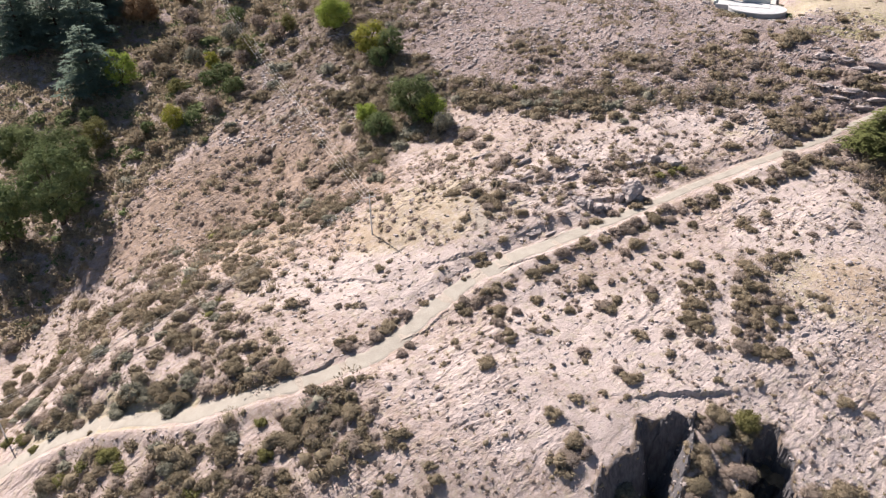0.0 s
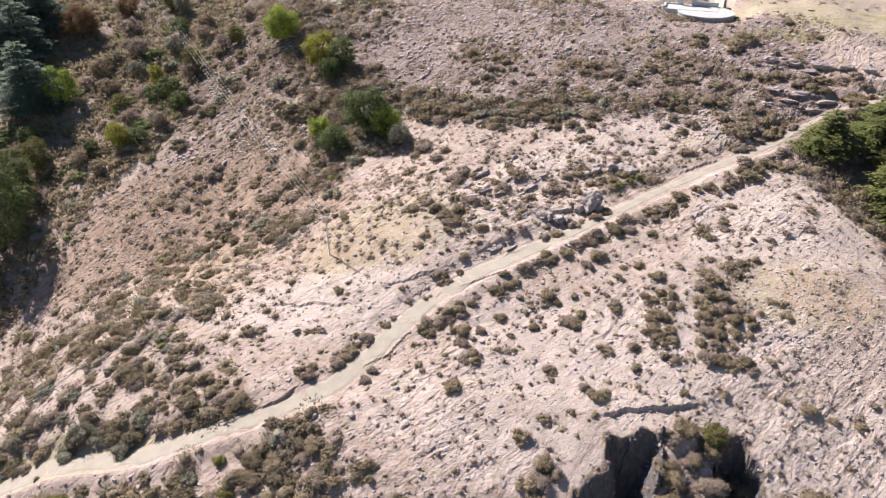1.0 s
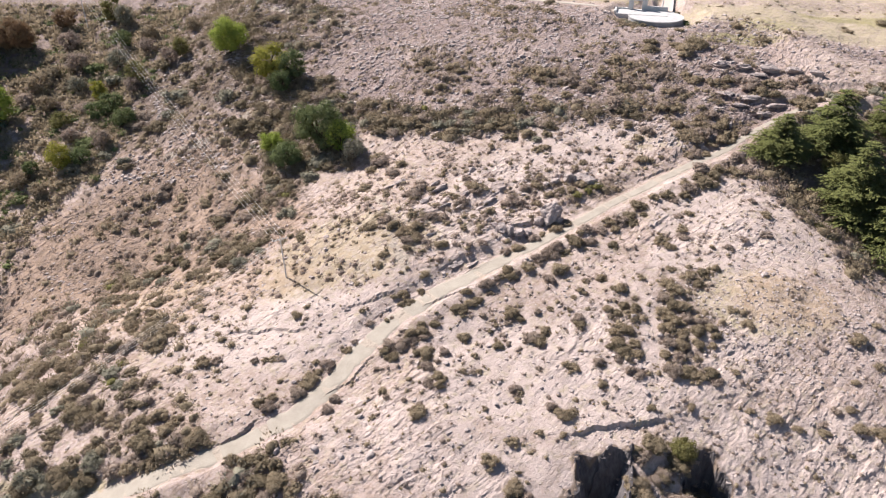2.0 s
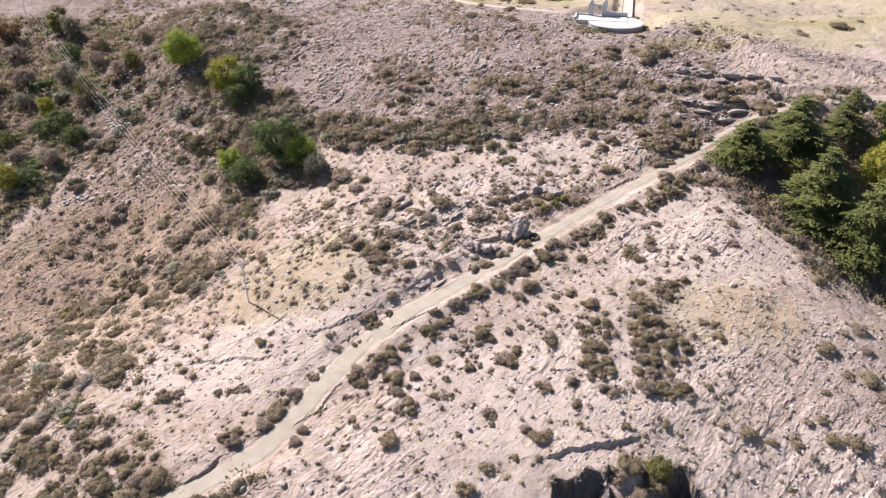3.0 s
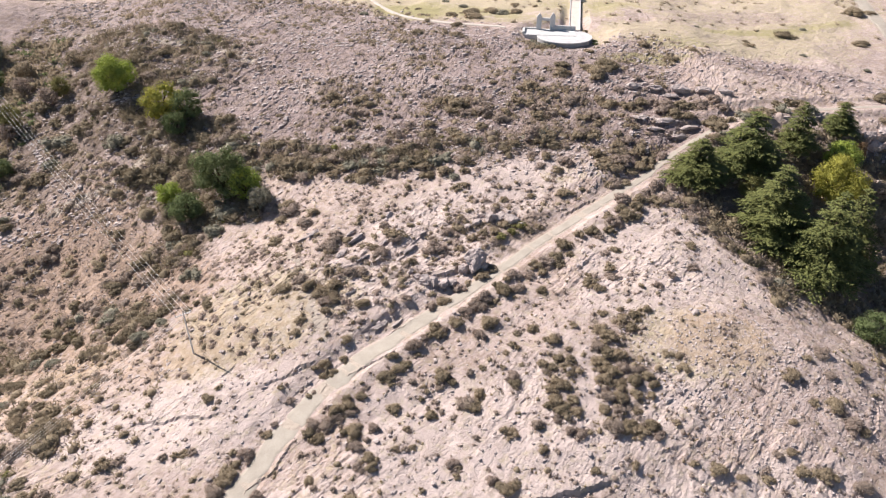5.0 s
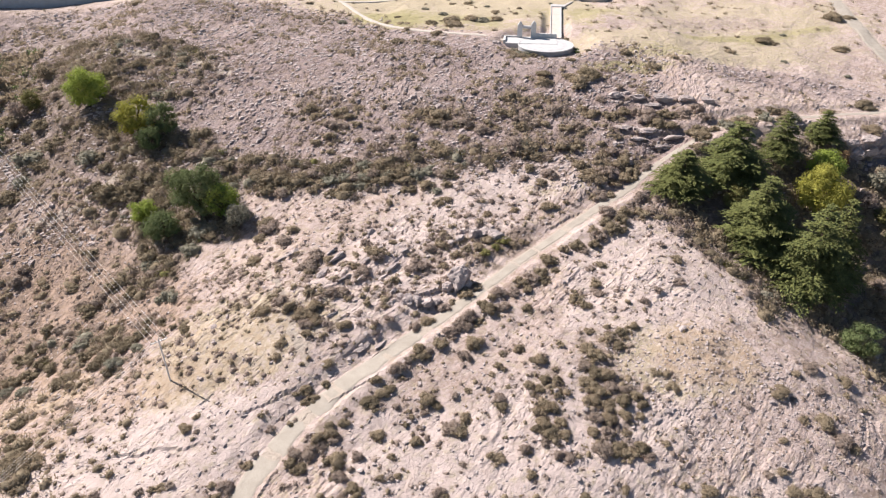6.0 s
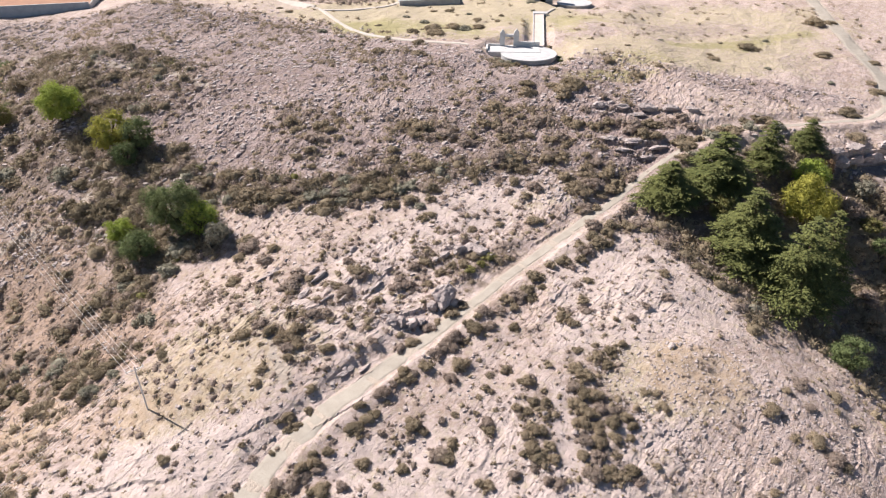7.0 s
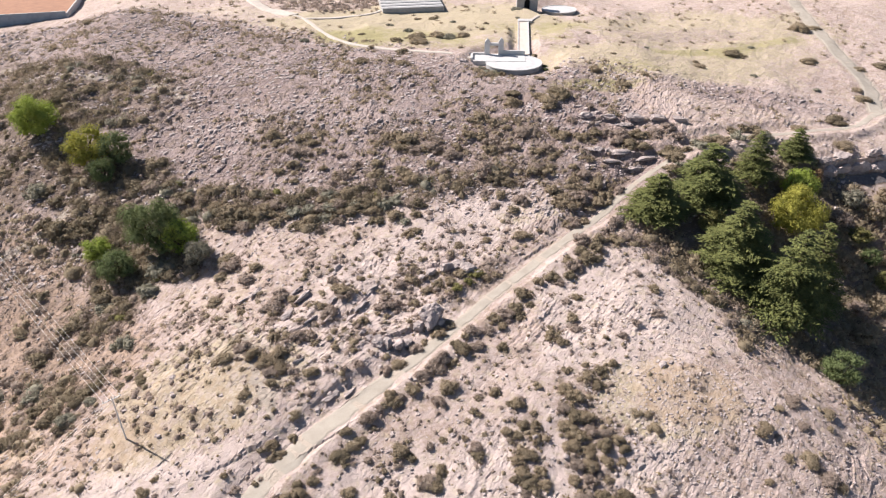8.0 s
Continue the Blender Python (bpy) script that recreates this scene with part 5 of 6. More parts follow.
RIB = [(19.2 + 5.6 * i + 0.5 * math.sin(9 * j + 4 * i), 49.5 + 2.1 * j + 0.8 * math.sin(5 * i + 3 * j), 3.4 + 1.1 * math.sin(7 * j + 5 * i)) for j in range(7) for i in (0, 0.5, 1)]
LAWN = ((84.3, 193.1, 2.4), (58.0, 172.4, 4.2), (64.0, 176.0, 2.6), (105.2, 205.0, 2.4), (72.0, 199.0, 2.0), (110.0, 178.0, 2.6), (96.0, 184.0, 2.2), (120.8, 178.1, 3.4), (44.3, 181.7, 2.4), (17.1, 229.0, 3.4), (24.2, 216.0, 3.0), (9.0, 216.0, 3.2), (30.0, 214.0, 2.4), (-1.0, 203.0, 2.8),
        (10.7, 209.5, 6.0), (16.2, 209.7, 4.9), (20.2, 209.4, 5.2), (23.7, 210.1, 5.0), (24, 184.4, 3.2), (27.0, 183.4, 3.2), (28.8, 181.2, 3.4), (-7.1, 209.7, 2.3), (-14.1, 206.3, 2.2), (-19.8, 212.6, 3.3),
        (-16.5, 202.2, 2.2), (31.2, 170.7, 4.9), (38.7, 176.6, 2.8), (41.7, 224.8, 2.1), (41.6, 196, 2.2), (52.3, 195.9, 2.2), (31.6, 219.2, 2.1), (4.1, 222.6, 2.8), (12.7, 229.3, 2.5), (22.2, 222.4, 2.4),
        (-4.0, 214.9, 2.3), (58.4, 207.3, 2), (60.5, 190.2, 2.2), (43.2, 234.2, 4.4), (51.2, 234.5, 3.8), (6.6, 197.4, 4.4))
MOSSY = ((11.0, 114.6, 3.0), (13.2, 116.2, 3.2), (15.6, 115.7, 3.0), (9.0, 113.8, 2.6), (17.5, 115.0, 2.6), (12.1, 112.5, 2.4), (7.0, 112.7, 2.4), (14.4, 113.9, 2.0), (19.4, 115.7, 2.2))
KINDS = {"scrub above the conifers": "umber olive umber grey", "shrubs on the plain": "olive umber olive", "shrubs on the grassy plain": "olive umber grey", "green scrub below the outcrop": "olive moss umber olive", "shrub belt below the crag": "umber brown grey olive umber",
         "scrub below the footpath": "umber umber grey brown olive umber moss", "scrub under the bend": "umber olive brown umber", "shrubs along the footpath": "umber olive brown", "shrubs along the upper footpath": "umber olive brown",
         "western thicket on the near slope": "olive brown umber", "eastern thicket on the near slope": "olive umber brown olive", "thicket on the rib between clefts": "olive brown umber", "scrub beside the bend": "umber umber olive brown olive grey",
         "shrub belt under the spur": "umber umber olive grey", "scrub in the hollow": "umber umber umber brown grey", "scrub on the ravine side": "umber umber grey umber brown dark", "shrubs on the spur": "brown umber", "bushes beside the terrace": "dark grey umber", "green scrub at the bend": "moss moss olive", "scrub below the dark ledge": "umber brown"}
for group, rows in SHRUBS + [("shrubs on the plain", PLAIN), ("shrubs on the grassy plain", LAWN), ("scrub on the spur", SCRUB_C), ("thicket on the rib between clefts", RIB), ("green scrub below the outcrop", MOSSY)]:
    for x, y, wide in rows:
        alone = group.endswith("plain") or (wide > 1.7 and y < 100 and not group.startswith("scrub")) or (wide > 3.4 and y < 100)
        shrub(x, y, wide, pick.choice(KINDS.get(group, "olive brown olive").split()), group, alone)
KIND_WORDS = {"olive": "olive-brown", "brown": "dry brown", "grey": "grey-green", "moss": "yellow-green", "dark": "dark green", "umber": "dark olive-brown"}
for (group, kind), pieces in MASSED.items():
    me = mesh_of("massed_shrubs", *joined(pieces), SHRUB_KINDS[kind][2], True)
    tagged(new("massed_shrubs", me), "many rounded " + KIND_WORDS[kind] + " bushes, " + group.replace("shrubs ", "growing "), "shrubs", kind="stuff")


def conifer_meshes(seed, tall, wide, needles):
    """A cedar-like tree: a straight stem and separate tiers of flat, feathered boughs."""
    rng = np.random.default_rng(seed)
    stem = tube([(0, 0, -0.6), (0.05, 0, tall * 0.35), (0, 0.06, tall * 0.7), (0, 0, tall * 0.99)], (tall * 0.026, tall * 0.02, tall * 0.011, 0.02), 8)
    boughs, sprays = [], []
    z, k = tall * 0.05, 0
    while z < tall * 0.985:
        share = z / tall
        for _ in range(9 if share < 0.6 else 6):
            a = k * 2.4 + rng.uniform(-0.35, 0.35)
            k += 1
            long = wide / 2 * (1 - share) ** 0.72 * rng.uniform(0.55, 1.18) + 0.25
            out, side = np.array((math.cos(a), math.sin(a), 0.0)), np.array((-math.sin(a), math.cos(a), 0.0))
            root = np.array((0, 0, z + rng.uniform(-0.12, 0.12)))
            tip = root + out * long + (0, 0, long * rng.uniform(-0.06, 0.22))
            boughs.append(tube([root, (root + tip) / 2 + (0, 0, 0.07 * long), tip], (0.05 * (1.2 - share), 0.03, 0.01), 4))
            for s in np.linspace(0.14, 1.0, int(4 + 2.6 * long)):
                for way in (-1, 1):
                    reach = long * (0.14 + 0.30 * math.sin(2.6 * min(1.0, 1.12 * s))) * rng.uniform(0.6, 1.2)
                    start = root + (tip - root) * s + (0, 0, 0.10 * long * math.sin(3 * s))
                    aim = out * 0.75 + side * way * 0.85 + (0, 0, rng.uniform(-0.12, 0.08))
                    q = np.linspace(0.1, 1.0, max(3, int(2 + 3.2 * reach)))
                    p = start + aim * (reach * q)[:, None]
                    p[:, 2] -= 0.16 * reach * q * q
                    sprays.append(spikes(p + rng.normal(0, 0.05, p.shape), np.tile(aim, (len(q), 1)), 0.36, rng, 0.3, True, 0.22))
        z += tall * 0.068 * rng.uniform(0.85, 1.2)
    v, f = joined(sprays)
    return mesh_of("trunk", *stem, BARK, True), mesh_of("branchwork", *joined(boughs), BARK), mesh_of("crown", v, f, needles)


def broadleaf_meshes(seed, tall, wide, material, leaves=2600, leaf=0.2):
    """A round crown built of many clumps on a rough egg, thin in places, over a forked stem."""
    rng = np.random.default_rng(seed)
    clumps = []
    for _ in range(70):
        d = rng.normal(0, 1, 3)
        d /= np.linalg.norm(d)
        d[2] = max(d[2], -0.85)
        far = rng.uniform(0.45, 1.0) ** 0.6
        clumps.append(((d[0] * far * wide * 0.37, d[1] * far * wide * 0.37, tall * (0.47 + 0.40 * far * d[2])), wide * 0.135 * rng.uniform(0.55, 1.25)))
    limbs = []
    fork = np.array((0.1, 0, tall * 0.2))
    stem = tube([(0, 0, -0.6), (0.08, 0.03, tall * 0.1), fork], (wide * 0.035, wide * 0.028, wide * 0.022), 8)
    for c, r in clumps[:10]:
        c = np.array(c)
        limbs.append(tube([fork, (fork + c) / 2 + (0, 0, 0.08 * tall), c], (wide * 0.016, wide * 0.010, 0.02), 5))
    core = [dome(c, r * 0.42, rng, 6, 4, 0.9, 2.6, 0.3) for c, r in clumps]
    v, f = joined(core + [leafage(rng, [(c, r * 1.12) for c, r in clumps], leaves, leaf, 0.9)])
    return [mesh_of("trunk", *stem, BARK, True), mesh_of("crown", v, f, material, True)] + [mesh_of("limb", *limb, BARK, True) for limb in limbs]


def tree(meshes, names, m, label, group):
    ob = thing("tree", m, label, "tree", group)
    for name, me in zip(names, meshes):
        piece = part_mesh(name, me, ob)
        if name == "branchwork":
            tagged(piece, "many thin brown boughs inside the crown", kind="stuff")
    return ob


def stand(x, y, turn=0.0, scale=1.0, sink=0.2, tall=None):
    return Matrix.LocRotScale((x, y, height_at(x, y) - sink), Euler((0, 0, turn)), (scale, scale, tall or scale))


CEDARS = [conifer_meshes(11 + k, 12.0, 10.5 + 0.7 * k, CONIFER) for k in range(3)]
DARK_CEDARS = [conifer_meshes(15 + k, 12.0, 10.0 + 0.7 * k, BLUE_CONIFER) for k in range(3)]
LABEL_CEDAR = "tall dark green conifer with tiered drooping boughs"
for k, (x, y, size, tall, turn) in enumerate(((53.0, 131.0, 1.1, 0.76, 0.3), (64.2, 134.6, 1.28, 1.08, 1.7), (75.8, 139.0, 0.7, 0.86, 2.9), (87.3, 144.5, 0.7, 0.58, 4.4),
                                              (64.3, 118.2, 1.3, 1.3, 5.1), (70.3, 109.0, 1.12, 1.55, 0.9), (77.6, 114.0, 0.95, 1.5, 2.2))):
    tree(CEDARS[k % 3], ("trunk", "branchwork", "crown"), stand(x, y, turn, size, 0.2, tall), LABEL_CEDAR, "conifers at the ravine edge")


def broadleaf(x, y, tall, wide, material, label, group, seed, leaves=2600):
    tree(broadleaf_meshes(seed, tall, wide, material, leaves, 0.006 * wide + 0.075), ("trunk", "crown") + ("limb",) * 10, stand(x, y, seed * 1.3), label, group)


RIGHT, LEFT, WOOD = "trees at the ravine edge", "trees in the hollow", "trees in the shaded ravine"
for x, y, tall, wide, material, label, group, seed in (
    (80.4, 128.8, 10.4, 12.4, GOLD, "broadleaf tree turning bright yellow-green in autumn", RIGHT, 21),
    (84.6, 136.0, 8.4, 9.0, FRESH, "rounded light green broadleaf tree", RIGHT, 22),
    (62.8, 127.6, 6.0, 5.6, MOSS, "small rounded green tree below conifers", RIGHT, 23),
    (75.4, 97.4, 6.6, 8.0, DEEP, "lone round green tree on the ravine slope", RIGHT, 24),
    (90.0, 139.5, 5.5, 3.6, RUSSET, "slim tree with orange autumn leaves", RIGHT, 25),
    (25.4, 62.0, 3.2, 4.2, MOSS, "leafy yellow-green bush on a rock rib", "bushes in the clefts", 62),
    (10.4, 52.0, 5.0, 4.4, GREY_LEAF, "grey-green bush in a dark rock cleft", "bushes in the clefts", 64),
    (13.4, 53.6, 4.6, 4.2, MOSS, "yellow-green bush in a dark rock cleft", "bushes in the clefts", 65),
    (-77.0, 171.4, 9.6, 12.0, FRESH, "bright green bushy broadleaf tree", LEFT, 31),
    (-62.2, 159.5, 9.8, 11.8, GOLD, "broadleaf tree turning yellow-green", LEFT, 32),
    (-56.0, 158.4, 7.6, 9.4, DEEP, "dark green rounded tree on the slope", LEFT, 33),
    (-58.0, 153.4, 6.0, 6.5, DEEP, "small dark green tree", LEFT, 34),
    (-42.7, 132.6, 12.6, 13.0, DEEP, "large dark green tree in the hollow", LEFT, 35),
    (-37.8, 131.0, 7.4, 8.4, FRESH, "bright green tree beside a darker one", LEFT, 36),
    (-34.2, 127.0, 4.8, 6.0, GREY_LEAF, "grey-leaved small tree in the hollow", LEFT, 37),
    (-54.3, 133.3, 5.0, 6.6, FRESH, "light green small tree on the slope", LEFT, 38),
    (-49.3, 128.0, 6.0, 8.5, DEEP, "dark green small tree in shade", LEFT, 39),
    (-136.0, 153.8, 12.5, 11.0, FRESH, "light green tree in the ravine", WOOD, 41),
    (-122.4, 105.4, 22.0, 20.0, DEEP, "big dark green tree in the ravine", WOOD, 42),
    (-128.5, 118.4, 16.0, 15.0, DEEP, "dark green tree in the ravine", WOOD, 43),
    (-143.8, 119.8, 15.0, 15.0, DEEP, "dark green tree in the ravine", WOOD, 44),
    (-108.9, 136.0, 8.0, 7.0, GOLD, "pale yellowing tree with thin leaves", WOOD, 45),
    (-112.3, 163.7, 7.0, 5.0, GOLD, "small yellow-green tree in the ravine", WOOD, 46),
    (-104.0, 169.5, 8.0, 7.0, MOSS, "olive green tree in the ravine", WOOD, 47),
    (-94.1, 178.2, 6.5, 5.4, MOSS, "small olive green tree", WOOD, 48),
    (-150.0, 187.0, 10.0, 14.0, RUSSET, "dull reddish brown tree", WOOD, 49),
    (-127.6, 129.5, 9.0, 9.0, MOSS, "olive green tree in the ravine", WOOD, 50),
    (-132.7, 97.7, 18.0, 17.0, DEEP, "dark green tree in the ravine", WOOD, 51),
):
    broadleaf(x, y, tall, wide, material, label, group, seed, 6500 if wide < 12 else 15000)
BUSHES = {}


def bush_like(material, k):
    """Two shapes of bush, six metres wide, for each kind of leaf."""
    key = (material.name, k % 2)
    if key not in BUSHES:
        BUSHES[key] = broadleaf_meshes(700 + len(BUSHES), 5.0, 6.0, material, 2400, 0.12)
    return BUSHES[key]


for k, (x, y, tall, wide, material) in enumerate((
    (-114, 179, 6, 7, GREY_LEAF), (-105.7, 157.6, 6, 8, DEEP), (-99.4, 152.1, 5, 7, DEEP), (-108.5, 155.2, 5, 7, DEEP), (-103.9, 137.4, 5, 6, DEEP), (-109.0, 139.6, 4, 5, GREY_LEAF), (-117.8, 152.7, 5, 7, MOSS),
    (-129, 207, 9, 9, MOSS), (-123.9, 203.8, 7, 7, GREY_LEAF), (-128.5, 131.4, 5, 6, GREY_LEAF), (-116.3, 135.2, 4, 5, DEEP), (-102.2, 143.9, 5, 6, BROWN), (-111.5, 146.3, 4, 6, BROWN), (-103.6, 166.4, 5, 6, BROWN),
    (-136.5, 138.5, 6, 7, DEEP), (-117.3, 131.1, 4, 6, OLIVE), (-132, 168, 6, 8, OLIVE), (-134, 189, 6, 8, BROWN), (-109.8, 127.5, 4, 5, OLIVE), (-97.1, 177.2, 5, 6, BROWN), (-125.9, 159.9, 5, 7, OLIVE),
    (-120.9, 167.9, 5, 6, GREY_LEAF), (-118, 190, 6, 8, DEEP), (-108.1, 186.2, 5, 6, BROWN), (-142, 201, 7, 9, RUSSET), (-126, 178, 6, 8, BROWN), (-112.1, 196.2, 5, 7, OLIVE), (-98.2, 196.4, 4, 6, OLIVE))):
    tree(bush_like(material, k), ("trunk", "crown") + ("limb",) * 10, stand(x, y, k * 1.3, wide / 6, 0.2, tall / 5),
         "rounded bush among scrub on the ravine side", "bushes on the ravine side")
for k, (x, y, tall, wide, material) in enumerate((
    (97, 136, 4, 6, GREY_LEAF), (101, 133, 4, 6, OLIVE), (95, 128, 3.5, 6, MOSS), (95.5, 124, 4, 5, DEEP), (103, 130, 4, 5, BROWN), (93, 115, 3.5, 6, OLIVE), (88, 113.5, 3.5, 5, BROWN),
    (96.5, 119.6, 4, 5, MOSS), (91.5, 131, 4, 6, BROWN), (100, 124, 4, 6, OLIVE), (86.2, 108.2, 3.5, 5, OLIVE), (89, 122, 4, 6, OLIVE), (106, 137, 4, 6, OLIVE), (98, 112, 4, 6, DEEP))):
    tree(bush_like(material, k), ("trunk", "crown") + ("limb",) * 10, stand(x, y, k * 1.3, wide / 6, 0.2, tall / 5),
         "rounded bush in the shaded side ravine", "bushes in the side ravine")
for k, (x, y, size, turn) in enumerate(((-144.0, 151.0, 1.75, 0.4), (-180.0, 167.0, 1.8, 1.9), (-172.0, 174.0, 1.8, 3.0), (-192.0, 182.0, 1.7, 5.0),
                                        (-160.0, 172.0, 1.7, 2.2), (-165.0, 190.0, 1.6, 0.9), (-178.0, 196.0, 1.8, 4.0), (-200.0, 168.0, 1.7, 1.1))):
    tree(DARK_CEDARS[k % 3], ("trunk", "branchwork", "crown"), stand(x, y, turn, size), "tall dark conifer in the shaded ravine", "conifers in the ravine")


# ---- low cover that nobody could count ----
def sown(count, seed, area, density):
    """Random places in an area, kept by a density from 0 to 1."""
    rng = np.random.default_rng(seed)
    x, y = rng.uniform(area[0], area[1], count), rng.uniform(area[2], area[3], count)
    on = rng.uniform(0, 1, count) < density(x, y)
    bench, _, _, _ = off_line(x, y, TRACK_LINE)
    road, _, _, _ = off_line(x, y, ROAD_LINE)
    walkway, _, _, _ = off_line(x, y, WALK_LINE)
    pad = np.minimum(np.hypot(x - 34.4, y - 189) - 8, np.hypot(x - 57, y - 239) - 6)
    on &= (bench > 2.4) & (road > 2.4) & (walkway > 1.8) & (pad > 0.5)
    return x[on], y[on], rng


def low_cover(name, count, seed, area, density, size, leaves, leaf, material, label, tall=0.72):
    """Many small bushes in one mesh."""
    x, y, rng = sown(count, seed, area, density)
    n = len(x)
    foot = np.stack([x, y, surface(x, y) - 0.05], 1)
    r = size * np.clip(rng.lognormal(0, 0.42, n), 0.35, 1.6)
    nu, nv = 6, 3
    tilt, turn = np.meshgrid(np.linspace(1.75, 0.0, nv), np.linspace(0, 2 * math.pi, nu, endpoint=False), indexing="ij")
    unit = np.stack([np.sin(tilt) * np.cos(turn), np.sin(tilt) * np.sin(turn), tall * np.cos(tilt)], 2).reshape(-1, 3)
    lump = rng.uniform(0.38, 0.70, (n, nu * nv, 1))
    lump[:, -nu:] = 0.53
    stretch = np.stack([rng.uniform(0.8, 1.35, n), rng.uniform(0.8, 1.35, n), rng.uniform(0.75, 1.2, n)], 1)[:, None, :]
    cushions = unit[None] * lump * stretch * r[:, None, None] + foot[:, None, :]
    k, i = (a.ravel() for a in np.meshgrid(np.arange(nv - 1), np.arange(nu), indexing="ij"))
    quad = np.stack([k * nu + i, k * nu + (i + 1) % nu, (k + 1) * nu + (i + 1) % nu, (k + 1) * nu + i], 1)
    faces = (quad[None] + nu * nv * np.arange(n)[:, None, None]).reshape(-1, 4)
    d = rng.normal(0, 1, (n, leaves, 3))
    d /= np.linalg.norm(d, axis=2, keepdims=True)
    d[:, :, 2] = np.abs(d[:, :, 2])
    p = d * rng.uniform(0.5, 1.05, (n, leaves, 1)) * r[:, None, None] * stretch * np.array((1, 1, tall + 0.03)) + foot[:, None, :]
    sprays = spikes(p.reshape(-1, 3), d.reshape(-1, 3) + (0, 0, 0.3), np.repeat(leaf * r, leaves), rng, 0.3)
    v, f = joined([(cushions.reshape(-1, 3), faces), sprays])
    ob = new(name, mesh_of(name, v, f, material, True))
    return tagged(ob, label, name.replace("_", " "), kind="stuff")


def wild(x, y, low=-0.1, high=0.4, seed=90, size=9.0):
    return step(low, high, fbm(x / size, y / size, 4, seed))


def upland(x, y):
    """1 on the stony slope above the crag, falling off towards the grassy plain in the east."""
    edge = np.minimum(np.where(x < 30, 188 - 0.6 * (x - 30), 188 - 0.2 * (x - 30)), 246)
    return step(6, -6, y - edge) * (0.12 + 0.88 * step(72, 44, x))


NEAR = (-112, 85, 40, 142)
low_cover("low_scrub", 5500, 201, NEAR, lambda x, y: 0.08 + 0.55 * wild(x, y, -0.1, 0.45), 0.5, 40, 0.20, OLIVE, "small olive-brown bushes dotted over the stony slope", 0.8)
low_cover("dry_scrub", 13000, 202, NEAR, lambda x, y: 0.18 + 0.55 * wild(x, y, -0.15, 0.4, seed=95), 0.42, 34, 0.22, BROWN, "small dry brown bushes dotted over the stony slope", 0.75)
low_cover("upland_scrub", 11500, 203, (-125, 130, 135, 250), lambda x, y: (0.08 + 0.85 * wild(x, y, -0.1, 0.4, 97)) * upland(x, y), 0.8, 26, 0.28, OLIVE, "low olive scrub among mauve rocks", 0.6)
low_cover("upland_dry_scrub", 11000, 204, (-125, 130, 135, 250), lambda x, y: (0.15 + 0.75 * wild(x, y, -0.1, 0.4, 99)) * upland(x, y), 0.66, 22, 0.29, BROWN, "low dry brown scrub among mauve rocks", 0.55)
low_cover("plain_scrub", 2600, 205, (-130, 150, 195, 275), lambda x, y: 0.1 + 0.6 * wild(x, y, 0.0, 0.5, 101), 0.7, 40, 0.22, OLIVE, "scattered low scrub on the grassy plain")
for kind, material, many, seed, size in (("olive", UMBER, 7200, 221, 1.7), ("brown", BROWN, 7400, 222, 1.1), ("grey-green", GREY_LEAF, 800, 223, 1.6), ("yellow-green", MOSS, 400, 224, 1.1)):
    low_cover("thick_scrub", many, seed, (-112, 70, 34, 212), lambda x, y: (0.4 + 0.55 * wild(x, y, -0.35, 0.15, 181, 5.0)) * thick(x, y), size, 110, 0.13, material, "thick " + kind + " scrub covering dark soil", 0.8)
low_cover("verge_scrub", 420, 227, (-36, 4, 234, 262), lambda x, y: step(-1, 1.5, inside(x, y, ((-36, 262), (2, 262), (3, 247), (-8, 239), (-20, 239), (-29, 246)))), 0.95, 40, 0.22, BROWN, "brown scrub between white walkways")
low_cover("conifer_foot_scrub", 900, 228, (46, 104, 96, 148), lambda x, y: step(-1, 3, inside(x, y, CONIFER_FOOT)), 1.15, 40, 0.22, OLIVE, "olive scrub on soil painted shade-dark under the conifers")
for kind, material, many, seed in (("olive", OLIVE, 1500, 229), ("brown", BROWN, 1700, 230)):
    low_cover("slope_scrub", many, seed, (-60, 30, 84, 138), lambda x, y: step(-3, 3, inside(x, y, MID_SLOPE)) * (0.25 + 0.7 * wild(x, y, -0.1, 0.35, 191, 6.0)), 0.66, 44, 0.2, material, "rounded " + kind + " bushes on the open slope")
for kind, material, many, seed in (("olive", OLIVE, 3000, 225), ("brown", BROWN, 1800, 226)):
    low_cover("thicket_scrub", many, seed, (-30, 68, 70, 172), lambda x, y: 0.9 * thicket(x, y), 0.7, 40, 0.21, material, "close " + kind + " bushes making a thicket", 0.85)


low_cover("spur_scrub", 1500, 211, (-112, -42, 62, 152), lambda x, y: 0.12 + 0.8 * wild(x, y, -0.05, 0.4, 141, 9.0), 1.05, 50, 0.2, OLIVE, "olive scrub dotted over the pink spur")
low_cover("spur_dry_scrub", 1300, 212, (-112, -42, 84, 152), lambda x, y: 0.2 + 0.7 * wild(x, y, -0.05, 0.4, 143, 9.0), 0.8, 46, 0.2, BROWN, "dry brown scrub dotted over the pink spur")
low_cover("ravine_scrub", 5000, 206, (-190, -98, 70, 215), lambda x, y: 0.85 * ravine(x, y), 1.45, 28, 0.28, OLIVE, "dense olive scrub on the ravine side")
low_cover("ravine_dark_scrub", 1100, 207, (-190, -98, 70, 215), lambda x, y: 0.75 * ravine(x, y), 1.3, 50, 0.2, DEEP, "dense dark green scrub on the ravine side")
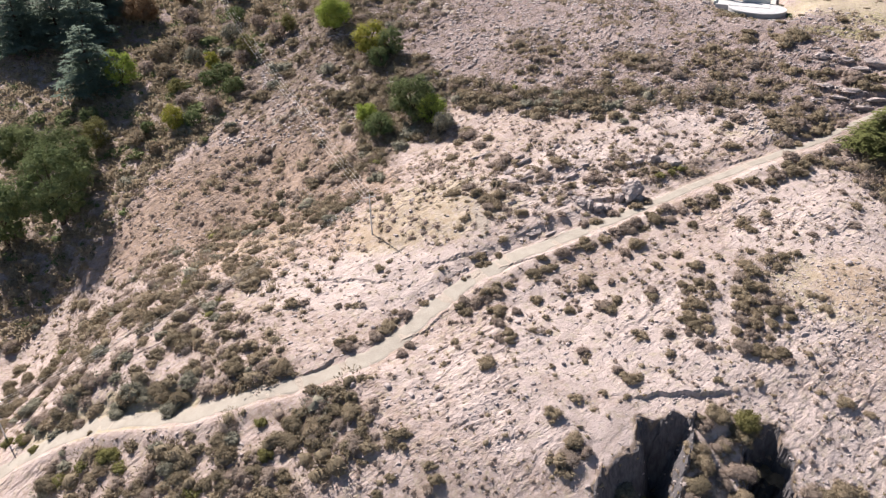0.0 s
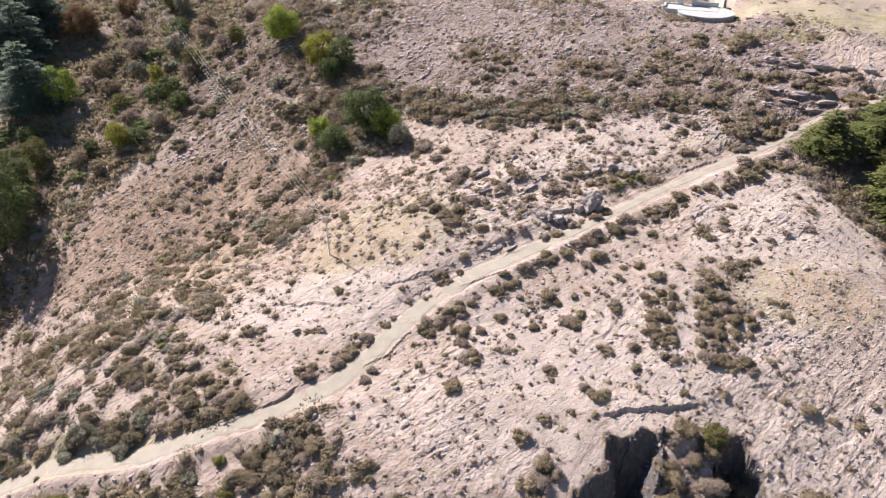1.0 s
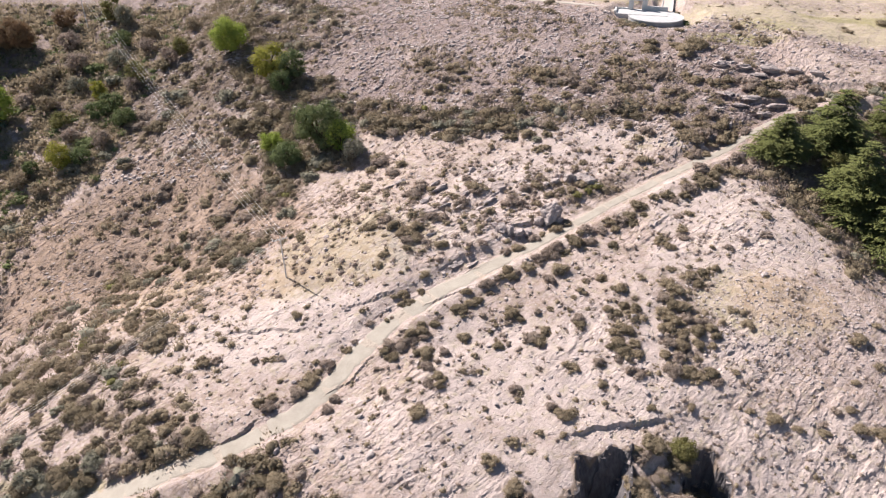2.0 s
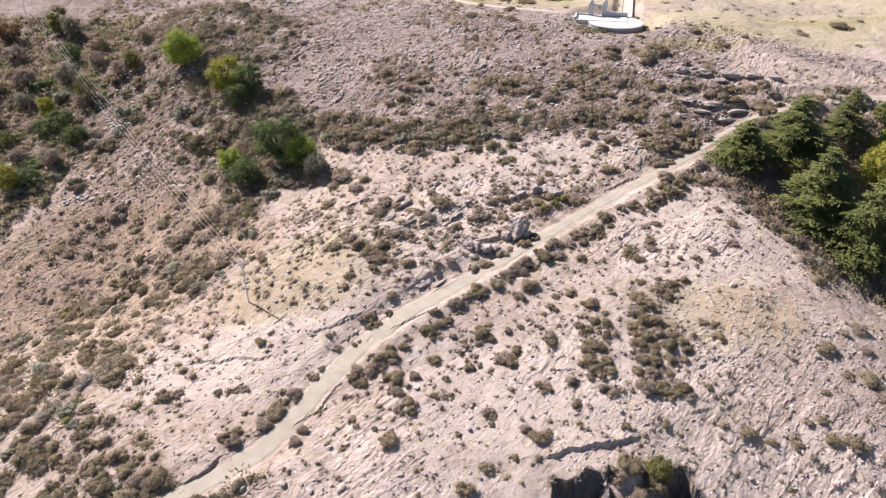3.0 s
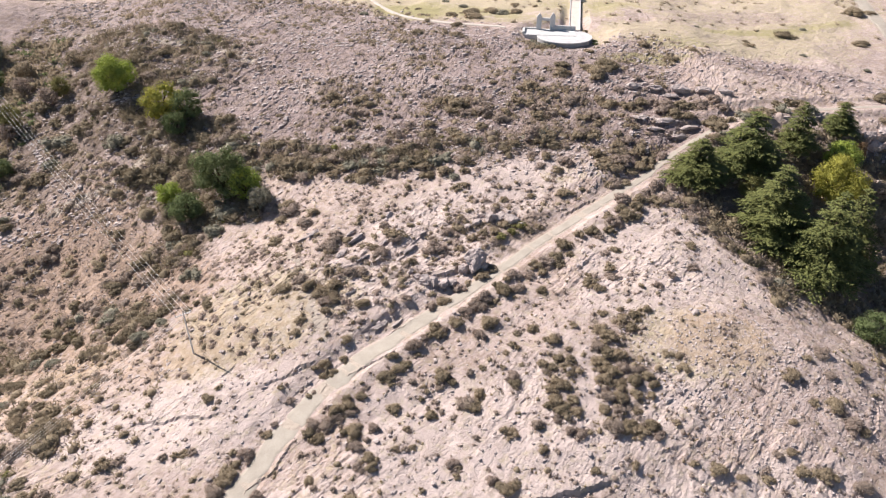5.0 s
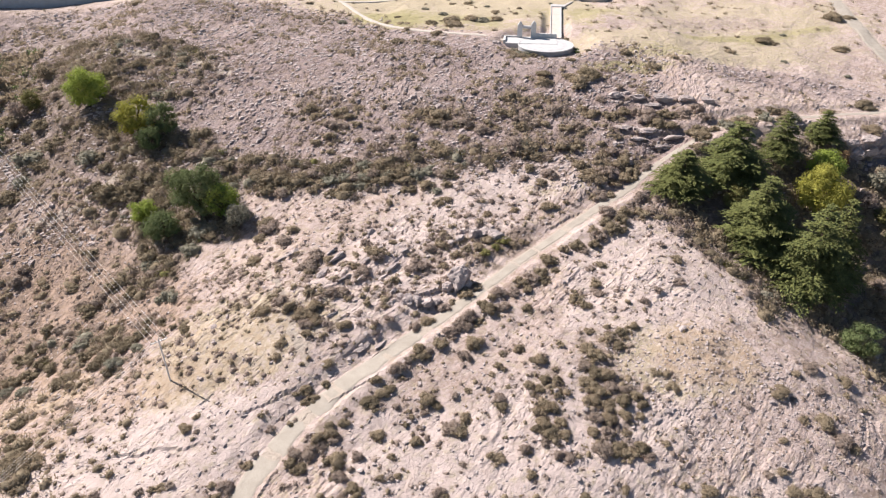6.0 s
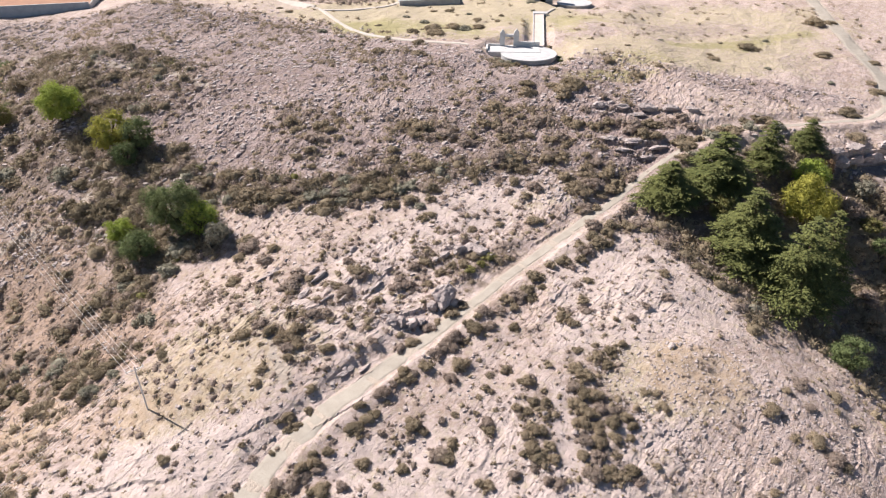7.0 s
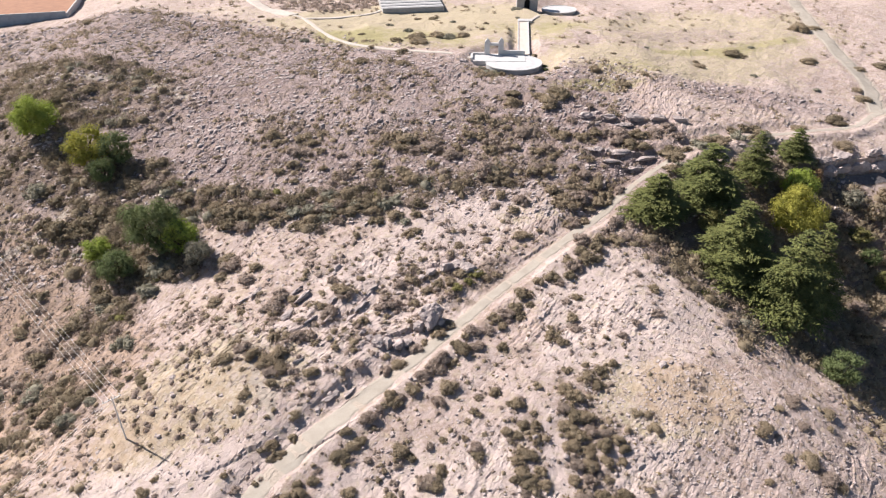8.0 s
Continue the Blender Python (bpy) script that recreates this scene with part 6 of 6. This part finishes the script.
low_cover("gully_scrub", 2600, 208, (70, 150, 60, 146), lambda x, y: 0.95 * step(71, 78, x + 0.1 * (y - 110)) * step(140, 133, y - 0.1 * (x - 90)), 1.3, 28, 0.27, OLIVE, "olive and brown scrub filling the side ravine")
low_cover("grass_tufts", 7000, 210, NEAR, lambda x, y: 0.1 + 0.8 * wild(x, y, -0.1, 0.4, 111, 6.0), 0.22, 9, 0.55, STRAW, "bleached tufts of dry grass between stones")


def loose_stones(name, count, seed, area, density, size, material, label):
    x, y, rng = sown(count, seed, area, density)
    n = len(x)
    unit = np.array([(-1, -1, -0.6), (1, -1, -0.6), (1, 1, -0.6), (-1, 1, -0.6), (-0.7, -0.7, 0.6), (0.7, -0.7, 0.6), (0.7, 0.7, 0.6), (-0.7, 0.7, 0.6)])
    quad = np.array([(4, 5, 6, 7), (0, 1, 5, 4), (1, 2, 6, 5), (2, 3, 7, 6), (3, 0, 4, 7)])
    r = size * np.minimum(rng.lognormal(0, 0.45, n), 2.0)
    v = unit[None] * (1 + rng.normal(0, 0.22, (n, 8, 3))) * r[:, None, None] * np.stack([rng.uniform(0.7, 1.7, n), rng.uniform(0.6, 1.1, n), rng.uniform(0.35, 0.9, n)], 1)[:, None, :]
    a = rng.normal(0.85, 0.5, n)
    c, s = np.cos(a)[:, None], np.sin(a)[:, None]
    v = np.stack([v[:, :, 0] * c - v[:, :, 1] * s, v[:, :, 0] * s + v[:, :, 1] * c, v[:, :, 2]], 2)
    v += np.stack([x, y, surface(x, y)], 1)[:, None, :]
    f = (quad[None] + 8 * np.arange(n)[:, None, None]).reshape(-1, 4)
    return tagged(new(name, mesh_of(name, v.reshape(-1, 3), f, material)), label, "stones", kind="stuff")


loose_stones("loose_stones", 14000, 301, NEAR, lambda x, y: 0.15 + 0.7 * wild(x, y, -0.2, 0.3, 121), 0.16, STONE, "loose angular stones of pinkish rock on the slope")
loose_stones("rubble", 5000, 303, (20, 75, 60, 105), lambda x, y: np.maximum(0.9 * spot(x, y, 46, 84, 20, 12, -10), 0.4 * spot(x, y, 52, 74, 20, 10)), 0.12, STONE, "broken pinkish rubble on the near slope")
loose_stones("upland_stones", 26000, 302, (-120, 130, 130, 245), lambda x, y: (0.2 + 0.8 * wild(x, y, -0.3, 0.2, 123)) * np.maximum(upland(x, y), spot(x, y, 88, 170, 24, 7, -6)), 0.26, STONE, "broken mauve-grey stones strewn over the upper slope")


# ---- boulders and outcrops ----
def boulder(x, y, wide, deep, tall, turn, seed, material=STONE, group="outcrop boulders"):
    rng = np.random.default_rng(seed)
    bm = bmesh.new()
    bmesh.ops.create_icosphere(bm, subdivisions=4, radius=1.0)
    cuts = [(Vector(rng.normal(0, 1, 3)).normalized(), rng.uniform(0.5, 0.85)) for _ in range(16)]
    for v in bm.verts:
        for d, far in cuts:
            over = v.co.dot(d) - far
            if over > 0:
                v.co -= d * over
        v.co *= 1 + 0.2 * noise.noise(v.co * 2.3 + Vector((seed, 0, 0))) + 0.13 * noise.noise(v.co * 5.5 + Vector((0, seed, 0))) + 0.06 * noise.noise(v.co * 12.0)
        v.co = Vector((v.co.x * wide / 2, v.co.y * deep / 2, v.co.z * tall / 2))
    me = bpy.data.meshes.new("boulder")
    bm.to_mesh(me)
    bm.free()
    me.materials.append(material)
    ob = new("boulder", me)
    ob.matrix_world = pose(x, y, height_at(x, y) + tall * 0.2, 0, 0, turn)
    return tagged(ob, "angular weathered grey boulder half sunk in the slope", "boulder", group)


for k, (x, y, wide, deep, tall, turn) in enumerate((
    (7.1, 105.6, 5.0, 4.0, 4.7, 35), (5.2, 104.6, 2.6, 2.0, 2.3, 60), (8.6, 105.0, 2.2, 1.7, 1.7, 10), (-1.4, 101.4, 2.7, 2.2, 2.0, 20), (0.1, 101.2, 2.5, 2.0, 2.1, 70),
    (1.7, 101.1, 2.9, 2.3, 2.3, 40), (3.1, 101.7, 2.3, 2.1, 1.9, 100), (-2.7, 102.1, 1.7, 1.4, 1.2, 15), (-3.9, 103.2, 1.6, 1.2, 0.9, 50), (10.7, 117.6, 3.2, 2.2, 2.4, 30),
    (12.9, 118.5, 4.1, 2.9, 2.0, 10), (14.5, 117.0, 4.0, 2.8, 2.2, 15), (16.1, 115.7, 2.3, 1.9, 1.4, 60), (8.2, 117.0, 2.5, 1.8, 1.3, 20), (6.3, 115.8, 2.3, 1.6, 1.2, 40),
    (50.1, 146.8, 6.0, 2.4, 1.3, 5), (55.5, 145.8, 5.4, 2.4, 1.2, 12), (45.1, 148.2, 5.0, 2.2, 1.1, 170), (52.5, 143.8, 5.8, 2.0, 1.1, 8), (47.6, 145.0, 4.6, 2.0, 1.0, 175),
    (99.0, 145.2, 5.0, 3.0, 2.4, 8), (106.0, 146.2, 5.5, 3.0, 2.6, 5), (112.5, 147.0, 5.0, 3.0, 2.2, 12), (94.0, 144.2, 3.6, 2.4, 1.8, 20),
    (46.0, 159.4, 4.6, 2.2, 1.7, 176), (50.6, 158.8, 5.4, 2.4, 2.0, 170), (56.0, 157.8, 5.6, 2.4, 2.2, 172), (61.2, 156.6, 5.0, 2.4, 2.0, 166), (65.6, 155.6, 4.0, 2.0, 1.6, 172), (53.4, 156.4, 4.0, 1.8, 1.3, 168))):
    boulder(x, y, wide, deep, tall, turn, 400 + k, STONE)


for k, (x, y, wide, deep, tall, turn) in enumerate((
    (-16.0, 108.1, 4.8, 1.4, 0.9, 51), (-13.8, 111.9, 4.7, 1.2, 0.9, 51), (-12.0, 106.6, 3.4, 1.0, 0.7, 48), (-15.0, 113.7, 3.1, 0.9, 0.7, 55), (-4.5, 109.4, 4.0, 1.2, 0.9, 51),
    (-5.7, 107.2, 3.0, 0.9, 0.6, 47), (-8.6, 111.3, 3.5, 1.0, 0.7, 55), (-21.9, 114.6, 4.2, 1.2, 0.8, 49), (-23.7, 113.3, 3.2, 0.9, 0.6, 52), (-8.6, 92.5, 4.6, 1.1, 0.5, 50),
    (-5.7, 93.2, 4.2, 0.8, 0.4, 50), (-13.6, 98.1, 2.5, 0.7, 0.5, 40), (-9.4, 106.5, 2.6, 0.8, 0.5, 60), (-2.1, 113.8, 3.1, 0.9, 0.6, 45))):
    boulder(x, y, wide, deep, tall, turn, 460 + k, STONE, "bedrock ledges")


for k in range(9):
    x = 91.0 + 4.0 * k
    y = float(np.interp(x, (90, 97, 108, 126), (142, 144.5, 145.5, 147))) - 0.9 + 0.5 * math.sin(7 * k)
    boulder(x, y, 5.2 + math.sin(5 * k), 2.8, 3.2 + 0.8 * math.sin(3 * k), 8 + 9 * math.sin(4 * k), 480 + k, STONE, "bedrock ledges")


def rock_mesh(seed):
    rng = np.random.default_rng(seed)
    bm = bmesh.new()
    bmesh.ops.create_icosphere(bm, subdivisions=2, radius=0.5)
    cuts = [(Vector(rng.normal(0, 1, 3)).normalized(), rng.uniform(0.26, 0.42)) for _ in range(8)]
    for v in bm.verts:
        for d, far in cuts:
            over = v.co.dot(d) - far
            if over > 0:
                v.co -= d * over
    me = bpy.data.meshes.new("rock")
    bm.to_mesh(me)
    bm.free()
    me.materials.append(STONE)
    return me


ROCKS = [rock_mesh(500 + k) for k in range(7)]
rocks_x, rocks_y, rocks_rng = sown(620, 510, (-45, 60, 52, 128), lambda x, y: 0.15 + 0.8 * wild(x, y, 0.0, 0.35, 151, 8.0))
for x, y in list(zip(rocks_x, rocks_y))[:230]:
    size = min(1.3, 0.5 * rocks_rng.lognormal(0, 0.4))
    ob = new("rock", ROCKS[int(rocks_rng.integers(7))])
    ob.matrix_world = Matrix.LocRotScale((x, y, height_at(x, y) + 0.08 * size), Euler((rocks_rng.uniform(-0.3, 0.3), rocks_rng.uniform(-0.3, 0.3), rocks_rng.uniform(0, 6.28))),
                                         (size * rocks_rng.uniform(0.9, 1.6), size, size * rocks_rng.uniform(0.5, 0.9)))
    tagged(ob, "loose angular pinkish rock lying on the slope", "rock", "loose rocks on the slope")


# ---- power line ----
def box(bm, x0, x1, y0, y1, z0, z1, bevel=0.0):
    made = bmesh.ops.create_cube(bm, size=1.0, matrix=Matrix.LocRotScale(((x0 + x1) / 2, (y0 + y1) / 2, (z0 + z1) / 2), None, (x1 - x0, y1 - y0, z1 - z0)))
    if bevel:
        bmesh.ops.bevel(bm, geom=list({e for v in made["verts"] for e in v.link_edges}), offset=bevel, segments=2, affect="EDGES")


def utility_pole(x, y, tall, turn, lean):
    ob = thing("utility_pole", pose(x, y, height_at(x, y) - 0.3, 0, lean, 0) @ pose(0, 0, 0, 0, 0, turn), "slender grey concrete utility pole with a steel crossarm", "pole", "utility poles")
    v, f = tube([(0, 0, 0), (0, 0, tall * 0.5), (0, 0, tall + 0.3)], (0.13, 0.115, 0.09), 12)
    part_mesh("post", mesh_of("post", v, f, POLE_GREY, True), ob)
    bm = bmesh.new()
    box(bm, -1.25, 1.25, 0.09, 0.2, tall - 0.35, tall - 0.22, 0.01)
    arm = part("crossarm", bm, STEEL, ob, "galvanised steel crossarm")
    for off in (-1.15, -0.4, 0.4, 1.15):
        v, f = tube([(off, 0.145, tall - 0.22), (off, 0.145, tall - 0.12), (off, 0.145, tall - 0.04), (off, 0.145, tall + 0.06)], (0.05, 0.09, 0.06, 0.04), 8)
        part_mesh("insulator", mesh_of("insulator", v, f, WHITE, True), arm, "pale ceramic insulator")
    return ob


def cable(a, b, sag):
    pts = [Vector(a).lerp(Vector(b), s / 40) - Vector((0, 0, 4 * sag * (s / 40) * (1 - s / 40))) for s in range(41)]
    v, f = tube(pts, [0.013] * 41, 5)
    return tagged(new("power_cable", mesh_of("power_cable", v, f, CABLE, True)), "thin bright overhead power cable", "cable", "overhead cables")


POLES = ((-135.0, 201.3, 14.0, 41), (-37.7, 89.2, 8.0, 35), (-114.2, 12.1, 15.1, -25))
tops = []
for x, y, tall, turn in POLES:
    utility_pole(x, y, tall, turn, -1.5 if tall < 9 else 0)
    base = Vector((x - (0.2 if tall < 9 else 0), y, height_at(x, y) - 0.3 + tall - 0.1))
    side = Vector((math.cos(radians(turn)), math.sin(radians(turn)), 0))
    tops.append([base + side * off for off in (-1.15, -0.4, 0.4, 1.15)])
for a, b, sag in ((tops[1], tops[0], 2.5), (tops[1], tops[2], 3.7)):
    for p, q in zip(a, b):
        cable(p, q, sag)
utility_pole(-85.5, 45.5, 8.5, 60, 0)


# ---- the round terraces, monument, steps and court on the plain ----
def disc(bm, radius, z0, z1, inner=0.0, sides=64):
    ring = [[bm.verts.new((r * math.cos(2 * math.pi * i / sides), r * math.sin(2 * math.pi * i / sides), z)) for i in range(sides)]
            for r, z in (((radius, z0), (radius, z1)) if not inner else ((inner, z0), (radius, z0), (radius, z1), (inner, z1)))]
    loops = list(zip(ring, ring[1:])) if not inner else list(zip(ring, ring[1:] + ring[:1]))
    for a, b in loops:
        for i in range(sides):
            bm.faces.new((a[i], a[(i + 1) % sides], b[(i + 1) % sides], b[i]))
    if not inner:
        bm.faces.new(ring[1])
        bm.faces.new(ring[0][::-1])


def terrace(x, y, radius, z, rise, label):
    ob = thing("round_terrace", pose(x, y, z), label, "terrace", "round terraces")
    bm = bmesh.new()
    disc(bm, radius, -1.5, rise - 0.12)
    part("drum", bm, CONCRETE, ob, "grey concrete drum wall")
    bm = bmesh.new()
    disc(bm, radius + 0.12, rise - 0.12, rise)
    part("deck", bm, DECK, ob, "pale grey paved deck")
    for inner, outer in ((radius * 0.2, radius * 0.42), (radius * 0.64, radius * 0.8)):
        bm = bmesh.new()
        disc(bm, outer, rise, rise + 0.012, inner)
        part("ring_inlay", bm, INLAY if inner > 2 else WHITE, ob)
    bm = bmesh.new()
    disc(bm, radius + 0.12, rise, rise + 0.14, radius - 0.1)
    part("kerb", bm, WHITE, ob)
    return ob


terrace(34.4, 188.2, 7.0, 11.1, 1.5, "round white paved terrace on a grey concrete drum")
terrace(57.5, 238.3, 5.3, 13.2, 1.0, "round pale terrace beside an arched tower")


def monument():
    ob = thing("monument", pose(30.0, 195.4, 11.5, 0, 0, -8), "white monument of pointed pillars joined by low walls", "monument")
    for x, tall, wide in ((-1.4, 5.4, 1.3), (2.2, 5.6, 1.3)):
        bm = bmesh.new()
        box(bm, x - wide / 2, x + wide / 2, -0.5, 0.5, 0, tall - 1.0)
        top = max(v.co.z for v in bm.verts)
        for v in bm.verts:
            if v.co.z > top - 0.01 and v.co.x > x:
                v.co.z += 0.25
        apex = [bm.verts.new((x, s, tall)) for s in (-0.5, 0.5)]
        up = sorted((v for v in bm.verts if abs(v.co.z - top) < 0.3 and v not in apex), key=lambda v: (v.co.y, v.co.x))
        bm.faces.new((up[0], up[1], apex[0]))
        bm.faces.new((up[3], up[2], apex[1]))
        bm.faces.new((up[0], apex[0], apex[1], up[2]))
        bm.faces.new((up[1], up[3], apex[1], apex[0]))
        part("pillar", bm, WHITE, ob)
    bm = bmesh.new()
    box(bm, -0.8, 1.6, -0.4, 0.4, 3.6, 4.2, 0.03)
    part("lintel", bm, WHITE, ob)
    for x0, x1, tall, label in ((-5.6, -2.0, 1.6, "low white wall"), (2.8, 8.4, 2.3, "white wall")):
        bm = bmesh.new()
        box(bm, x0, x1, -0.3, 0.3, -0.5, tall, 0.03)
        part("wall", bm, WHITE, ob, label)
    bm = bmesh.new()
    box(bm, -5.6, -5.0, -5.0, -0.35, -0.5, 1.7, 0.03)
    part("wall", bm, WHITE, ob, "low white side wall")
    bm = bmesh.new()
    box(bm, -5.0, 8.4, -6.0, 0.6, -0.6, 1.2, 0.03)
    part("plinth", bm, WHITE, ob, "white paved plinth")


monument()


def walkway():
    a, b = Vector((38.6, 196.9, 11.85)), Vector((42.5, 219.3, 14.95))
    way = b - a
    long = way.length
    rise = math.degrees(math.asin(way.z / long))
    ob = thing("walled_walkway", pose(a.x, a.y, a.z, 0, 0, math.degrees(math.atan2(way.y, way.x)) - 90) @ pose(0, 0, 0, rise, 0, 0), "straight pale pink walkway between low white walls", "walkway")
    bm = bmesh.new()
    box(bm, -1.3, 1.3, 0, long, -1.2, 0.25)
    part("paving", bm, PINK_PAVE, ob, "pale pink paving")
    for x in (-1.55, 1.3):
        bm = bmesh.new()
        box(bm, x, x + 0.25, 0, long, -1.2, 0.45, 0.03)
        part("parapet", bm, WHITE, ob)
    bm = bmesh.new()
    box(bm, -1.6, 2.6, long + 0.01, long + 1.6, -1.2, 0.5, 0.03)
    part("landing", bm, WHITE, ob)


walkway()


def tower():
    ob = thing("arched_tower", pose(47.4, 239.6, 13.6, 0, 0, -6), "grey rendered tower with a dark arched opening", "tower")
    bm = bmesh.new()
    box(bm, -3.2, -0.9, -1.5, 1.5, -0.5, 7.5)
    part("pier", bm, CONCRETE, ob)
    bm = bmesh.new()
    box(bm, 0.9, 3.2, -1.5, 1.5, -0.5, 7.5)
    part("pier", bm, CONCRETE, ob)
    bm = bmesh.new()
    arch = [(0.9 * math.cos(a), 3.0 + 0.9 * math.sin(a)) for a in np.linspace(math.pi, 0, 13)]
    outline = [(-0.9, 7.5)] + arch + [(0.9, 7.5)]
    front = [bm.verts.new((x, -1.5, z)) for x, z in outline]
    back = [bm.verts.new((x, 1.5, z)) for x, z in outline]
    bm.faces.new(front)
    bm.faces.new(back[::-1])
    for i in range(len(outline)):
        j = (i + 1) % len(outline)
        bm.faces.new((front[i], back[i], back[j], front[j]))
    part("arch", bm, CONCRETE, ob)
    # added sheet that stands in for the shade inside the arch
    bm = bmesh.new()
    box(bm, -0.9, 0.9, 0.9, 1.2, -0.5, 3.9)
    part("shade_panel", bm, SHADE_OPENING, ob, "near-black panel giving the arch its shade")


tower()


def grandstand():
    ob = thing("grandstand", pose(11.8, 237.8, 14.0, 0, 0, 5), "broad white concrete steps behind a grey retaining wall", "steps")
    bm = bmesh.new()
    box(bm, -9.5, 9.5, -0.4, 0, -1.5, 1.9, 0.03)
    part("retaining_wall", bm, CONCRETE, ob, "grey retaining wall")
    for k in range(11):
        bm = bmesh.new()
        box(bm, -9.5, 9.5, 0.01 + 1.4 * k, 1.38 + 1.4 * k, -1.2, 1.75 - 0.06 * (k % 2) + 0.12 * k, 0.03)
        part("step", bm, WHITE if k % 2 else CONCRETE, ob)


grandstand()


def court():
    ob = thing("walled_court", pose(-114.0, 255.5, 9.9, 0, 0, 10), "red clay court behind a blue-grey painted wall", "court")
    bm = bmesh.new()
    box(bm, -24, 14.6, 0.35, 40, -1.5, 1.1)
    part("clay", bm, RED_EARTH, ob, "red clay surface")
    for box_, label in (((-24, 14.6, 0, 0.35, -3, 2.6), "blue-grey front wall"), ((14.6, 15.0, 0, 40, -3, 2.2), "pale end wall")):
        bm = bmesh.new()
        box(bm, *box_, 0.03)
        part("wall", bm, BLUE_WALL if "blue" in label else WHITE, ob, label)
    bm = bmesh.new()
    box(bm, -24, 14.7, -0.05, 0.4, 2.61, 2.75, 0.02)
    part("coping", bm, WHITE, ob, "pale coping")


court()
